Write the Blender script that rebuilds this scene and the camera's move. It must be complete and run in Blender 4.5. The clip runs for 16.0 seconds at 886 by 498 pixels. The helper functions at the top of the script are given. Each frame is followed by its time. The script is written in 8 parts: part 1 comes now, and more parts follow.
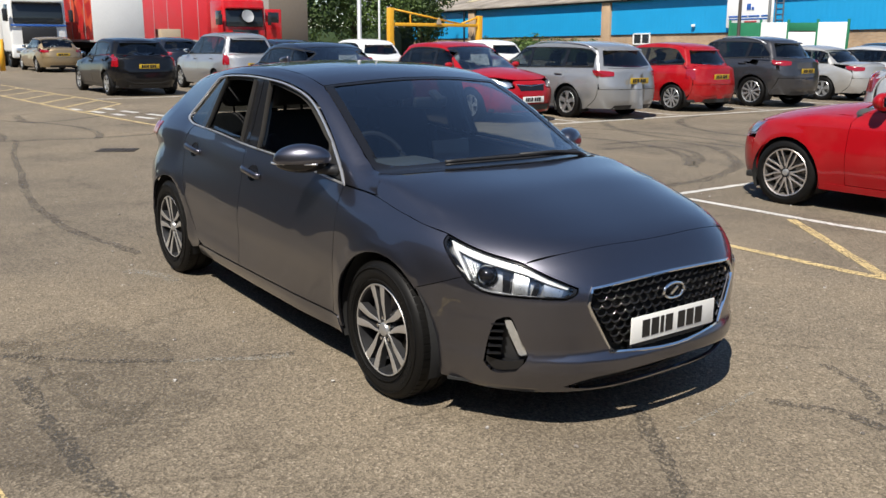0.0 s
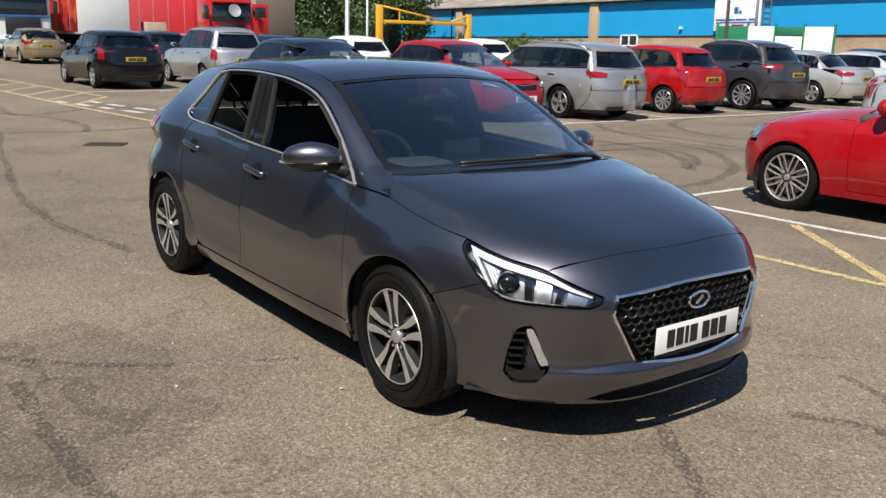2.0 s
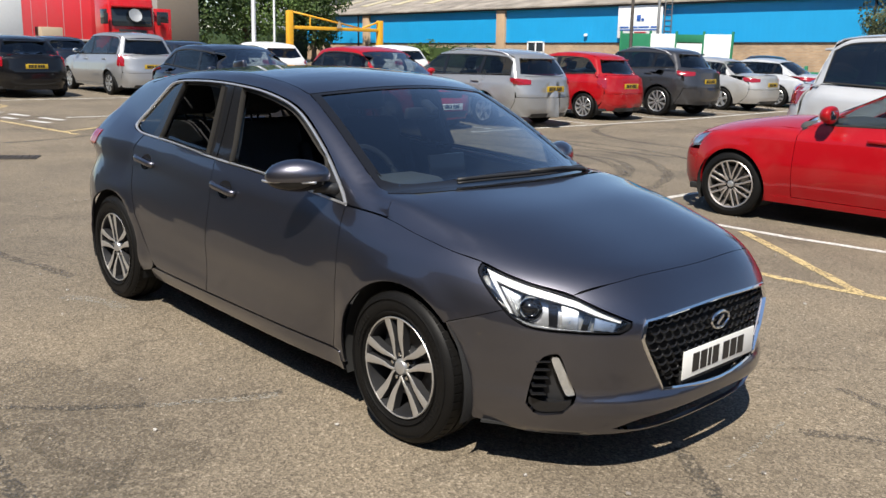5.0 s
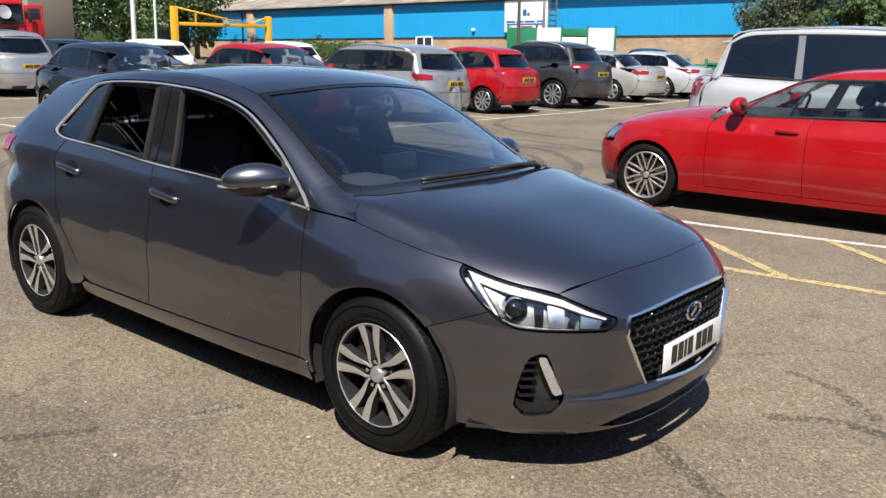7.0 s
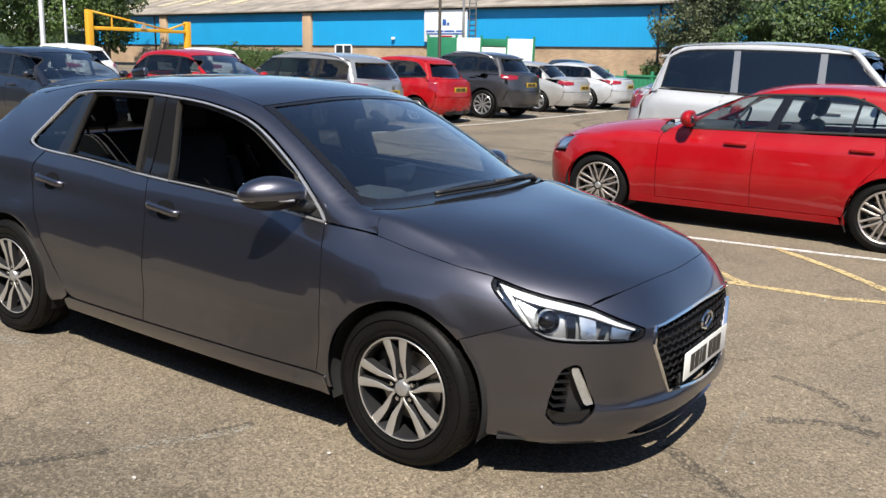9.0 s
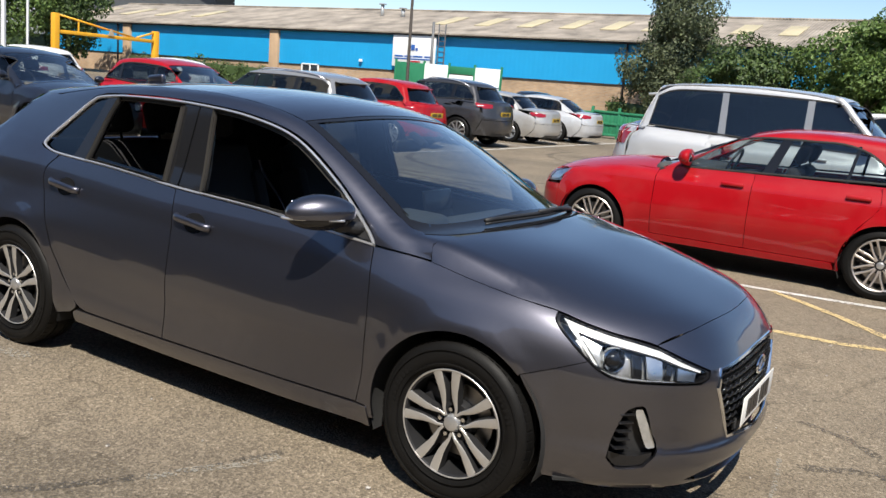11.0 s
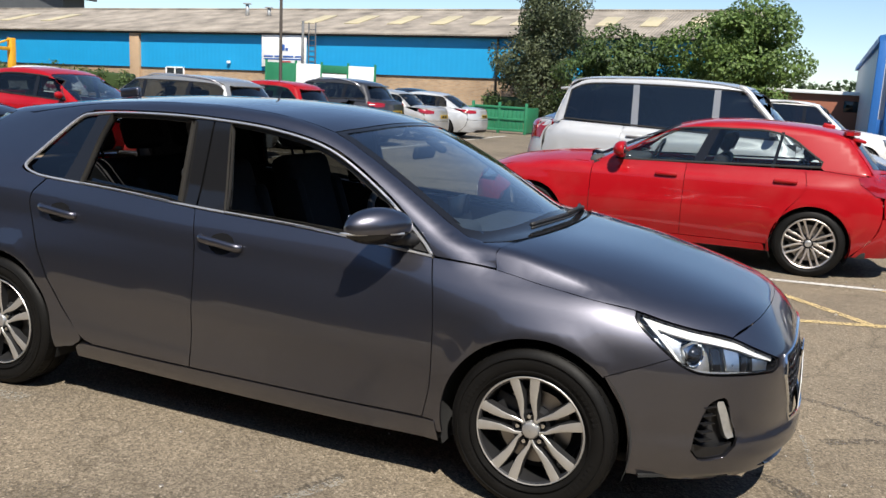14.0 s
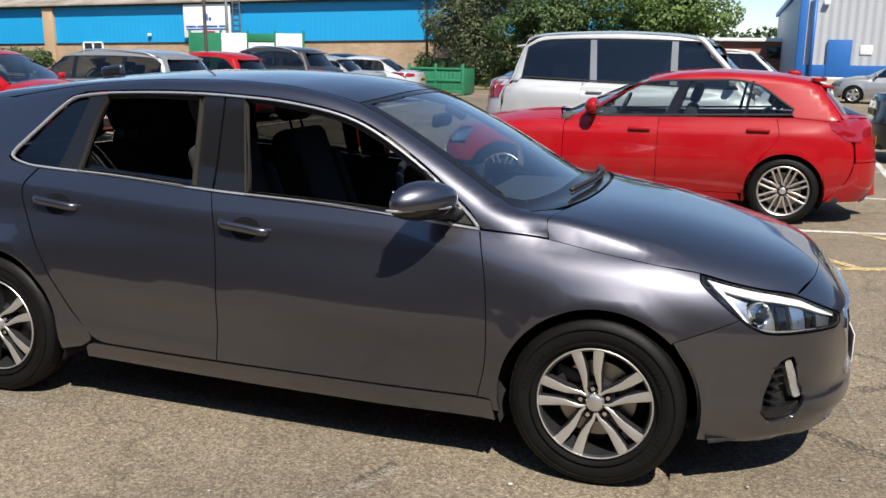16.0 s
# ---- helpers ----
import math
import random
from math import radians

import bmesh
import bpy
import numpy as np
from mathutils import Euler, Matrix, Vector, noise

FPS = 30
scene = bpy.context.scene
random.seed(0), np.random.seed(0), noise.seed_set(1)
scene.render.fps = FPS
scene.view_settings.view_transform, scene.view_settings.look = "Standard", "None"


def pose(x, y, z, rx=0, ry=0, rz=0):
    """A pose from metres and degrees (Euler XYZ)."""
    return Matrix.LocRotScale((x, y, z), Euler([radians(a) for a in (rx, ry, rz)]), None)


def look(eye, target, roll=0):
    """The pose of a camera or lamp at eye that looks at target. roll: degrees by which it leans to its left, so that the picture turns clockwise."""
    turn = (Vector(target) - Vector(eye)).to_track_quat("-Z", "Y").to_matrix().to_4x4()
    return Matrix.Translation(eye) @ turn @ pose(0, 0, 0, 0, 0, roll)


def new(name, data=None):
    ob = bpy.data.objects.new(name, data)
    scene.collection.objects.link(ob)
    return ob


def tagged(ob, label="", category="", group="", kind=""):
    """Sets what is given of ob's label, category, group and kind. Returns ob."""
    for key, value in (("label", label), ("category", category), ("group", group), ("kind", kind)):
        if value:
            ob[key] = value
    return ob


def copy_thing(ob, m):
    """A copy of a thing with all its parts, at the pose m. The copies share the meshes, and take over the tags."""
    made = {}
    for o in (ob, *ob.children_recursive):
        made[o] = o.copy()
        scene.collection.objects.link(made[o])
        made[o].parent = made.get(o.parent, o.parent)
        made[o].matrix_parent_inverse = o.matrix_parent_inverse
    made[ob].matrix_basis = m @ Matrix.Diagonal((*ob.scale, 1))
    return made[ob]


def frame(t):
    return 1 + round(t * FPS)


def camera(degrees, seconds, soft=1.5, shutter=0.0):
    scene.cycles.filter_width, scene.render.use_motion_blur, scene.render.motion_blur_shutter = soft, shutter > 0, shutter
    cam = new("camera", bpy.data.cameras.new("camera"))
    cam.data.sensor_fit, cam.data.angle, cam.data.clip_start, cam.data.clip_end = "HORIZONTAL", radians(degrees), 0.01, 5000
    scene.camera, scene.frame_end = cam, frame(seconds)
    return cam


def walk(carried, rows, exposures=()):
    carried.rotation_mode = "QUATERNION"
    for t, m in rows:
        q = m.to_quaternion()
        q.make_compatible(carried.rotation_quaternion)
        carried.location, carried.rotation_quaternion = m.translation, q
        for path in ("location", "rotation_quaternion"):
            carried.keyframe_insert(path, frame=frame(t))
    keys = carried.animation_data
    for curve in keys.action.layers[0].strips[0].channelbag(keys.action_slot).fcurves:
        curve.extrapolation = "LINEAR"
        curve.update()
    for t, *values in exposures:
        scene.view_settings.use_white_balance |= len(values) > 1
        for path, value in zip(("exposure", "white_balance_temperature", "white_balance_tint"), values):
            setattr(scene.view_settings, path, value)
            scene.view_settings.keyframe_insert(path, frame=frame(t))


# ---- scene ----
cam = camera(52.9, 16.0)
PATH = [
    (0, (-2.87, -4.508, 1.579), (-1.72, -2.939, 1.114), 0.5),
    (0.5, (-2.864, -4.501, 1.579), (-1.721, -2.928, 1.111), 0.6),
    (1, (-2.864, -4.459, 1.575), (-1.718, -2.888, 1.104), 0.9),
    (1.5, (-2.882, -4.387, 1.569), (-1.72, -2.828, 1.098), 1.3),
    (2, (-2.9, -4.31, 1.569), (-1.719, -2.764, 1.101), 1.5),
    (2.5, (-2.939, -4.219, 1.576), (-1.731, -2.693, 1.114), 1.7),
    (3, (-2.975, -4.157, 1.584), (-1.746, -2.646, 1.128), 1.7),
    (3.5, (-2.999, -4.086, 1.583), (-1.748, -2.592, 1.134), 1.7),
    (4, (-3.01, -4.021, 1.576), (-1.734, -2.546, 1.131), 1.7),
    (6.5, (-3.157, -3.623, 1.571), (-1.693, -2.341, 1.112), 1.4),
    (7, (-3.209, -3.566, 1.571), (-1.701, -2.332, 1.117), 1.2),
    (7.5, (-3.304, -3.488, 1.571), (-1.75, -2.31, 1.129), 0.9),
    (8, (-3.362, -3.407, 1.583), (-1.775, -2.271, 1.147), 0.6),
    (8.5, (-3.438, -3.332, 1.594), (-1.827, -2.23, 1.159), 0.9),
    (9, (-3.476, -3.237, 1.584), (-1.851, -2.154, 1.153), 2.0),
    (9.5, (-3.508, -3.146, 1.569), (-1.875, -2.071, 1.146), 3.4),
    (12, (-3.679, -2.593, 1.532), (-1.938, -1.664, 1.208), 6.2),
    (12.5, (-3.749, -2.477, 1.526), (-1.976, -1.608, 1.208), 5.9),
    (13, (-3.797, -2.381, 1.54), (-2.002, -1.56, 1.219), 5.2),
    (13.5, (-3.851, -2.276, 1.546), (-2.039, -1.499, 1.212), 4.4),
    (14, (-3.872, -2.165, 1.527), (-2.049, -1.421, 1.173), 3.5),
    (14.5, (-3.865, -2.062, 1.507), (-2.037, -1.345, 1.13), 2.4),
    (15, (-3.863, -1.936, 1.507), (-2.024, -1.261, 1.107), 1.8),
    (15.5, (-3.85, -1.831, 1.516), (-2.001, -1.193, 1.097), 1.2),
    (16, (-3.862, -1.713, 1.516), (-2.002, -1.116, 1.088), 1.0),
]
walk(cam, [(t, look(eye, target, roll)) for t, eye, target, roll in PATH],
     exposures=[(0, 0.49), (4, 0.57), (7, 0.72), (9.5, 0.72), (12, 0.58), (16, 0.61)])


# world, sun, sky
SUN_DIR = Vector((-0.50, -0.31, 0.81)).normalized()
world = bpy.data.worlds.new("sky")
scene.world = world
world.use_nodes = True
wn = world.node_tree
sky = wn.nodes.new("ShaderNodeTexSky")
sky.sky_type = "NISHITA"
sky.sun_disc = False
sky.sun_elevation = math.asin(SUN_DIR.z)
sky.sun_rotation = math.atan2(SUN_DIR.x, SUN_DIR.y)
sky.air_density, sky.dust_density, sky.ozone_density = 0.9, 0.05, 3.0
wn.nodes["Background"].inputs["Strength"].default_value = 0.092
wn.links.new(sky.outputs["Color"], wn.nodes["Background"].inputs["Color"])
sun_data = bpy.data.lights.new("sun", "SUN")
sun_data.energy, sun_data.angle, sun_data.color = 5.0, radians(0.53), (1.0, 0.94, 0.84)
sun = new("sun", sun_data)
sun.matrix_world = look((-20, -12, 32), Vector((-20, -12, 32)) - SUN_DIR)


# ---- materials ----
class Nodes:
    """A small builder for one node material."""

    def __init__(self, name):
        self.mat = bpy.data.materials.new(name)
        self.mat.use_nodes = True
        self.tree = self.mat.node_tree
        self.bsdf = self.tree.nodes["Principled BSDF"]
        self.out = self.tree.nodes["Material Output"]

    def add(self, kind, **props):
        node = self.tree.nodes.new(kind)
        for key, value in props.items():
            if key in node.inputs:
                node.inputs[key].default_value = value
        return node

    def link(self, a, b):
        self.tree.links.new(a, b)

    def coords(self, scale=(1, 1, 1)):
        tc = self.add("ShaderNodeTexCoord")
        mp = self.add("ShaderNodeMapping", Scale=scale)
        self.link(tc.outputs["Object"], mp.inputs["Vector"])
        return mp.outputs["Vector"]

    def noise(self, vec, scale, detail=4.0, rough=0.55):
        n = self.add("ShaderNodeTexNoise", Scale=scale, Detail=detail, Roughness=rough)
        self.link(vec, n.inputs["Vector"])
        return n.outputs["Fac"]

    def ramp(self, fac, stops):
        r = self.add("ShaderNodeValToRGB")
        els = r.color_ramp.elements
        while len(els) < len(stops):
            els.new(0.5)
        for el, (p, c) in zip(els, stops):
            el.position = p
            el.color = (*c, 1) if len(c) == 3 else c
        self.link(fac, r.inputs["Fac"])
        return r.outputs["Color"]

    def mix(self, fac, a, b, blend="MIX"):
        m = self.tree.nodes.new("ShaderNodeMix")
        m.data_type, m.blend_type = "RGBA", blend
        for sock, val in ((m.inputs[0], fac), (m.inputs[6], a), (m.inputs[7], b)):
            if isinstance(val, (int, float)):
                sock.default_value = val
            elif isinstance(val, tuple):
                sock.default_value = (*val, 1)
            else:
                self.link(val, sock)
        return m.outputs[2]

    def bump(self, height, strength, distance=0.01):
        b = self.add("ShaderNodeBump", Strength=strength, Distance=distance)
        self.link(height, b.inputs["Height"])
        self.link(b.outputs["Normal"], self.bsdf.inputs["Normal"])
        return b

    def set(self, **vals):
        names = dict(color="Base Color", rough="Roughness", metal="Metallic", coat="Coat Weight", coat_rough="Coat Roughness",
                     spec="Specular IOR Level", emit="Emission Color", glow="Emission Strength", sheen="Sheen Weight")
        for key, val in vals.items():
            sock = self.bsdf.inputs[names[key]]
            if isinstance(val, tuple):
                sock.default_value = (*val, 1)
            elif isinstance(val, (int, float)):
                sock.default_value = val
            else:
                self.link(val, sock)
        return self


def shade(c, k):
    return tuple(min(1.0, v * k) for v in c)


def plain(name, color, rough=0.5, metal=0.0, vary=0.12, scale=6.0, coat=0.0, bump=0.0, bump_scale=120.0):
    """An ordinary surface with colour drift at two scales, uneven gloss and optional fine relief."""
    n = Nodes(name)
    v = n.coords()
    big, fine = n.noise(v, scale, 5), n.noise(v, scale * 14, 3)
    both = n.mix(0.4, big, fine)
    n.set(color=n.ramp(both, [(0.25, shade(color, 1 - vary)), (0.75, shade(color, 1 + vary))]), metal=metal, coat=coat)
    n.set(rough=n.ramp(big, [(0.2, (max(0.02, rough * 0.85),) * 3), (0.8, (min(1, rough * 1.15),) * 3)]))
    if bump:
        n.bump(n.noise(v, bump_scale, 3), bump, 0.004)
    return n.mat


def paint(name, color, metal=0.0, rough=0.38, dust=0.05, coat_rough=0.02):
    """Car paint: pigment or flake under a clear coat, with a thin film of dust."""
    n = Nodes(name)
    v = n.coords()
    flake = n.noise(v, 900.0, 2)
    film = n.noise(v, 3.5, 6)
    base = n.mix(0.5 if metal else 0.15, color, n.ramp(flake, [(0.35, shade(color, 0.75)), (0.65, shade(color, 1.3))]))
    dusty = n.ramp(film, [(0.45, (0, 0, 0)), (0.8, (dust, dust, dust))])
    n.set(color=n.mix(dusty, base, (0.36, 0.32, 0.27)), metal=metal, rough=rough, coat=1.0 if metal else 0.7, spec=0.5 if metal else 0.12)
    n.set(coat_rough=n.ramp(film, [(0.3, (coat_rough * 0.6,) * 3), (0.8, (coat_rough * 2.2 + 0.01,) * 3)]))
    return n.mat


def glass(name, tint, rough=0.0, gain=1.0, rise=4.6):
    """A thin pane: tinted see-through with mirror gloss that grows towards grazing."""
    n = Nodes(name)
    n.tree.nodes.remove(n.bsdf)
    tr = n.add("ShaderNodeBsdfTransparent", Color=(*tint, 1))
    gl = n.add("ShaderNodeBsdfGlossy", Roughness=rough, Color=(1, 1, 1, 1))
    lw = n.add("ShaderNodeLayerWeight", Blend=0.5)
    power = n.add("ShaderNodeMath")
    power.operation = "POWER"
    power.inputs[1].default_value = rise
    n.link(lw.outputs["Facing"], power.inputs[0])
    scaled = n.add("ShaderNodeMath")
    scaled.operation = "MULTIPLY_ADD"
    scaled.inputs[1].default_value, scaled.inputs[2].default_value = 0.9, 0.05 * gain
    n.link(power.outputs[0], scaled.inputs[0])
    mx = n.tree.nodes.new("ShaderNodeMixShader")
    n.link(scaled.outputs[0], mx.inputs[0])
    n.link(tr.outputs[0], mx.inputs[1])
    n.link(gl.outputs[0], mx.inputs[2])
    n.link(mx.outputs[0], n.out.inputs["Surface"])
    return n.mat


def asphalt():
    n = Nodes("asphalt")
    v = n.coords()
    vor = n.add("ShaderNodeTexVoronoi", Scale=95.0)
    n.link(v, vor.inputs["Vector"])
    vor2 = n.add("ShaderNodeTexVoronoi", Scale=230.0)
    n.link(v, vor2.inputs["Vector"])
    stone = n.ramp(vor.outputs["Color"], [(0.0, (0.108, 0.089, 0.066)), (0.45, (0.194, 0.162, 0.121)), (0.75, (0.252, 0.212, 0.160)), (1.0, (0.36, 0.31, 0.24))])
    grit = n.ramp(vor2.outputs["Color"], [(0.0, (0.5, 0.5, 0.5)), (1.0, (1.4, 1.38, 1.34))])
    col = n.mix(1.0, stone, grit, "MULTIPLY")
    patch = n.ramp(n.noise(v, 0.55, 7, 0.62), [(0.3, (0.62, 0.62, 0.64)), (0.5, (0.91, 0.91, 0.91)), (0.72, (1.13, 1.11, 1.07))])
    col = n.mix(1.0, col, patch, "MULTIPLY")
    wide = n.ramp(n.noise(v, 0.09, 4), [(0.3, (0.8, 0.8, 0.82)), (0.7, (1.14, 1.12, 1.08))])
    col = n.mix(1.0, col, wide, "MULTIPLY")
    # oil drips, dark and round-edged
    spots = n.ramp(n.noise(v, 1.7, 5, 0.6), [(0.60, (1, 1, 1)), (0.78, (0.62, 0.61, 0.6))])
    col = n.mix(1.0, col, spots, "MULTIPLY")
    # fine wandering cracks
    warp = n.add("ShaderNodeTexNoise", Scale=1.2, Detail=3.0)
    n.link(v, warp.inputs["Vector"])
    vm = n.tree.nodes.new("ShaderNodeVectorMath")
    vm.operation = "MULTIPLY_ADD"
    vm.inputs[1].default_value = (0.9, 0.9, 0.9)
    n.link(warp.outputs["Color"], vm.inputs[0])
    n.link(v, vm.inputs[2])
    crack = n.add("ShaderNodeTexVoronoi", Scale=0.33)
    crack.feature = "DISTANCE_TO_EDGE"
    n.link(vm.outputs[0], crack.inputs["Vector"])
    line = n.ramp(crack.outputs["Distance"], [(0.0, (0.6, 0.59, 0.57)), (0.003, (0.85, 0.85, 0.85)), (0.006, (1, 1, 1))])
    col = n.mix(0.7, col, n.mix(1.0, col, line, "MULTIPLY"))
    n.set(color=col, rough=0.88, spec=0.3)
    n.bump(vor.outputs["Distance"], 0.55, 0.006)
    return n.mat


def road_paint(name, color, wear, cover=1.0):
    """Old line paint or rubber, rubbed through to the stones; cover thins it."""
    n = Nodes(name)
    v = n.coords()
    vor = n.add("ShaderNodeTexVoronoi", Scale=95.0)
    n.link(v, vor.inputs["Vector"])
    rub = n.mix(0.45, n.noise(v, 7.0, 8, 0.7), vor.outputs["Color"])
    mask = n.ramp(rub, [(wear - 0.06, (cover,) * 3), (wear + 0.1, (0, 0, 0))])
    dirty = n.mix(n.noise(v, 2.0, 5), shade(color, 0.72), color)
    n.set(color=dirty, rough=0.75)
    tr = n.add("ShaderNodeBsdfTransparent")
    mx = n.tree.nodes.new("ShaderNodeMixShader")
    n.link(mask, mx.inputs[0])
    n.link(tr.outputs[0], mx.inputs[1])
    n.link(n.bsdf.outputs[0], mx.inputs[2])
    n.link(mx.outputs[0], n.out.inputs["Surface"])
    return n.mat


def leaf_mat(name, dark, light):
    n = Nodes(name)
    geo = n.add("ShaderNodeNewGeometry")
    col = n.ramp(geo.outputs["Random Per Island"], [(0.0, dark), (0.6, light), (1.0, shade(light, 1.35))])
    n.set(color=col, rough=0.55)
    tl = n.add("ShaderNodeBsdfTranslucent")
    n.link(col, tl.inputs["Color"])
    mx = n.tree.nodes.new("ShaderNodeMixShader")
    mx.inputs[0].default_value = 0.3
    n.link(n.bsdf.outputs[0], mx.inputs[1])
    n.link(tl.outputs[0], mx.inputs[2])
    n.link(mx.outputs[0], n.out.inputs["Surface"])
    return n.mat


def brick_mat():
    n = Nodes("buff_brick")
    v = n.coords()
    sep = n.add("ShaderNodeSeparateXYZ")
    n.link(v, sep.inputs[0])
    cmb = n.add("ShaderNodeCombineXYZ")
    n.link(sep.outputs["Y"], cmb.inputs["X"])
    n.link(sep.outputs["Z"], cmb.inputs["Y"])
    b = n.add("ShaderNodeTexBrick", Scale=1.0, **{"Mortar Size": 0.01, "Brick Width": 0.225, "Row Height": 0.075,
              "Color1": (0.36, 0.235, 0.135, 1), "Color2": (0.47, 0.32, 0.19, 1), "Mortar": (0.38, 0.33, 0.27, 1)})
    n.link(cmb.outputs[0], b.inputs["Vector"])
    stain = n.ramp(n.noise(v, 0.5, 6), [(0.3, (0.7, 0.68, 0.66)), (0.6, (1.1, 1.08, 1.05))])
    n.set(color=n.mix(1.0, b.outputs["Color"], stain, "MULTIPLY"), rough=0.85)
    return n.mat


def ribbed(name, color, pitch, axis="Y", rough=0.5, depth=0.6, vary=0.1):
    """Profiled sheet: fine upright ribs as relief over drifting colour."""
    n = Nodes(name)
    v = n.coords()
    sep = n.add("ShaderNodeSeparateXYZ")
    n.link(v, sep.inputs[0])
    mul = n.tree.nodes.new("ShaderNodeMath")
    mul.operation = "MULTIPLY"
    mul.inputs[1].default_value = 2 * math.pi / pitch
    n.link(sep.outputs[axis], mul.inputs[0])
    sn = n.tree.nodes.new("ShaderNodeMath")
    sn.operation = "SINE"
    n.link(mul.outputs[0], sn.inputs[0])
    n.set(color=n.ramp(n.noise(v, 0.7, 7), [(0.25, shade(color, 1 - vary)), (0.75, shade(color, 1 + vary))]), rough=rough)
    n.bump(sn.outputs[0], depth, 0.03)
    return n.mat


M_ASPHALT = asphalt()
M_WHITE_LINE = road_paint("worn_white_line", (0.68, 0.66, 0.62), 0.60)
M_YELLOW_LINE = road_paint("worn_yellow_line", (0.66, 0.50, 0.24), 0.54)
M_CHALK = road_paint("scuffed_chalk", (0.40, 0.37, 0.31), 0.46, 0.6)
M_STAIN = road_paint("traffic_stain", (0.085, 0.073, 0.057), 0.62, 0.15)
M_SKID = road_paint("tyre_rubber_mark", (0.075, 0.07, 0.063), 0.50, 0.42)
M_GREY_PAINT = paint("graphite_metallic_paint", (0.112, 0.111, 0.133), 0.97, 0.36, 0.010)
M_GREY_PAINT.node_tree.nodes["Principled BSDF"].inputs["Coat IOR"].default_value = 1.62
M_RED = paint("bright_red_paint", (0.31, 0.003, 0.007), 0.0, 0.4, 0.04)
M_RED2 = paint("red_paint", (0.30, 0.004, 0.007), 0.0, 0.4, 0.1)
M_SILVER = paint("silver_paint", (0.37, 0.375, 0.385), 0.55, 0.38, 0.12)
M_SILVER2 = paint("warm_silver_paint", (0.47, 0.46, 0.44), 0.5, 0.38, 0.12)
M_STEELGREY = paint("steel_grey_paint", (0.32, 0.325, 0.33), 0.55, 0.38, 0.12)
M_DARKGREY = paint("dark_grey_paint", (0.045, 0.045, 0.05), 0.5, 0.38, 0.03)
M_BLACKP = paint("black_paint", (0.005, 0.005, 0.006), 0.0, 0.35, 0.012)
M_NAVY = paint("blue_black_paint", (0.008, 0.010, 0.018), 0.2, 0.35, 0.015)
M_WHITEP = paint("white_paint", (0.72, 0.72, 0.71), 0.0, 0.4, 0.1)
M_TAN = paint("gold_beige_paint", (0.30, 0.22, 0.12), 0.5, 0.4, 0.12)
M_VANSILVER = paint("pale_silver_paint", (0.50, 0.51, 0.52), 0.3, 0.4, 0.14)
M_BRONZE = paint("bronze_cladding_paint", (0.20, 0.165, 0.125), 0.4, 0.42, 0.12)
M_GLASS = glass("window_glass", (0.70, 0.75, 0.75))
M_SCREEN = glass("windscreen_glass", (0.68, 0.75, 0.77), gain=1.7, rise=2.6)
M_PRIVACY = glass("dark_window_glass", (0.10, 0.11, 0.11), gain=1.5)
M_TINT = glass("tinted_window_glass", (0.30, 0.33, 0.33))
M_CLEAR = glass("lamp_cover_glass", (0.93, 0.94, 0.95))
M_CHROME = plain("bright_chrome", (0.78, 0.79, 0.80), 0.09, 1.0, 0.03)
M_SATIN = plain("satin_chrome", (0.70, 0.70, 0.71), 0.36, 0.8, 0.05)
M_ALLOY = plain("machined_alloy", (0.60, 0.585, 0.56), 0.42, 0.8, 0.07, 25)
M_ALLOYDARK = plain("dark_alloy", (0.055, 0.055, 0.058), 0.42, 0.7, 0.1, 20)
M_BRONZEWHEEL = plain("gunmetal_alloy", (0.58, 0.53, 0.49), 0.38, 0.85, 0.08, 20)
M_SILVERWHEEL = plain("silver_alloy", (0.55, 0.55, 0.55), 0.36, 0.8, 0.08, 20)
M_TYRE = plain("tyre_rubber", (0.006, 0.0057, 0.0055), 0.55, 0.0, 0.25, 9, 0, 0.15, 60)
M_TYRE.node_tree.nodes["Principled BSDF"].inputs["Specular IOR Level"].default_value = 0.18
M_GLOSSBLACK = plain("gloss_black_plastic", (0.010, 0.010, 0.011), 0.12, 0.0, 0.1)
M_BLACK = plain("black_plastic", (0.016, 0.016, 0.017), 0.55, 0.0, 0.2, 12, 0, 0.1, 300)
M_TRIM = plain("dark_fabric", (0.020, 0.020, 0.022), 0.9, 0.0, 0.2, 30, 0, 0.3, 400)
M_PALETRIM = plain("pale_grey_lining", (0.52, 0.52, 0.50), 0.8, 0.0, 0.08, 20)
M_DASH = plain("grey_dashboard_plastic", (0.062, 0.063, 0.061), 0.62, 0.0, 0.12, 20, 0, 0.2, 350)
M_SEAL = plain("rubber_seal", (0.012, 0.012, 0.012), 0.8, 0.0, 0.2)
M_TRIMGREY = plain("door_shut_plastic", (0.045, 0.042, 0.038), 0.6, 0.0, 0.15)
M_UNDER = plain("underbody", (0.012, 0.012, 0.012), 0.95, 0.0, 0.3)
M_DISC = plain("brake_disc_steel", (0.34, 0.32, 0.30), 0.35, 0.9, 0.15, 20)
M_REDLAMP = plain("red_lamp_plastic", (0.25, 0.005, 0.010), 0.12, 0.0, 0.15, 20, 1.0)
M_AMBER = plain("amber_lamp", (0.55, 0.18, 0.03), 0.2)
M_PLATEW = plain("white_number_plate", (0.78, 0.78, 0.75), 0.35, 0.0, 0.04)
M_PLATEY = plain("yellow_number_plate", (0.46, 0.30, 0.02), 0.35, 0.0, 0.05)
M_INK = plain("plate_bar_black", (0.012, 0.012, 0.013), 0.4)
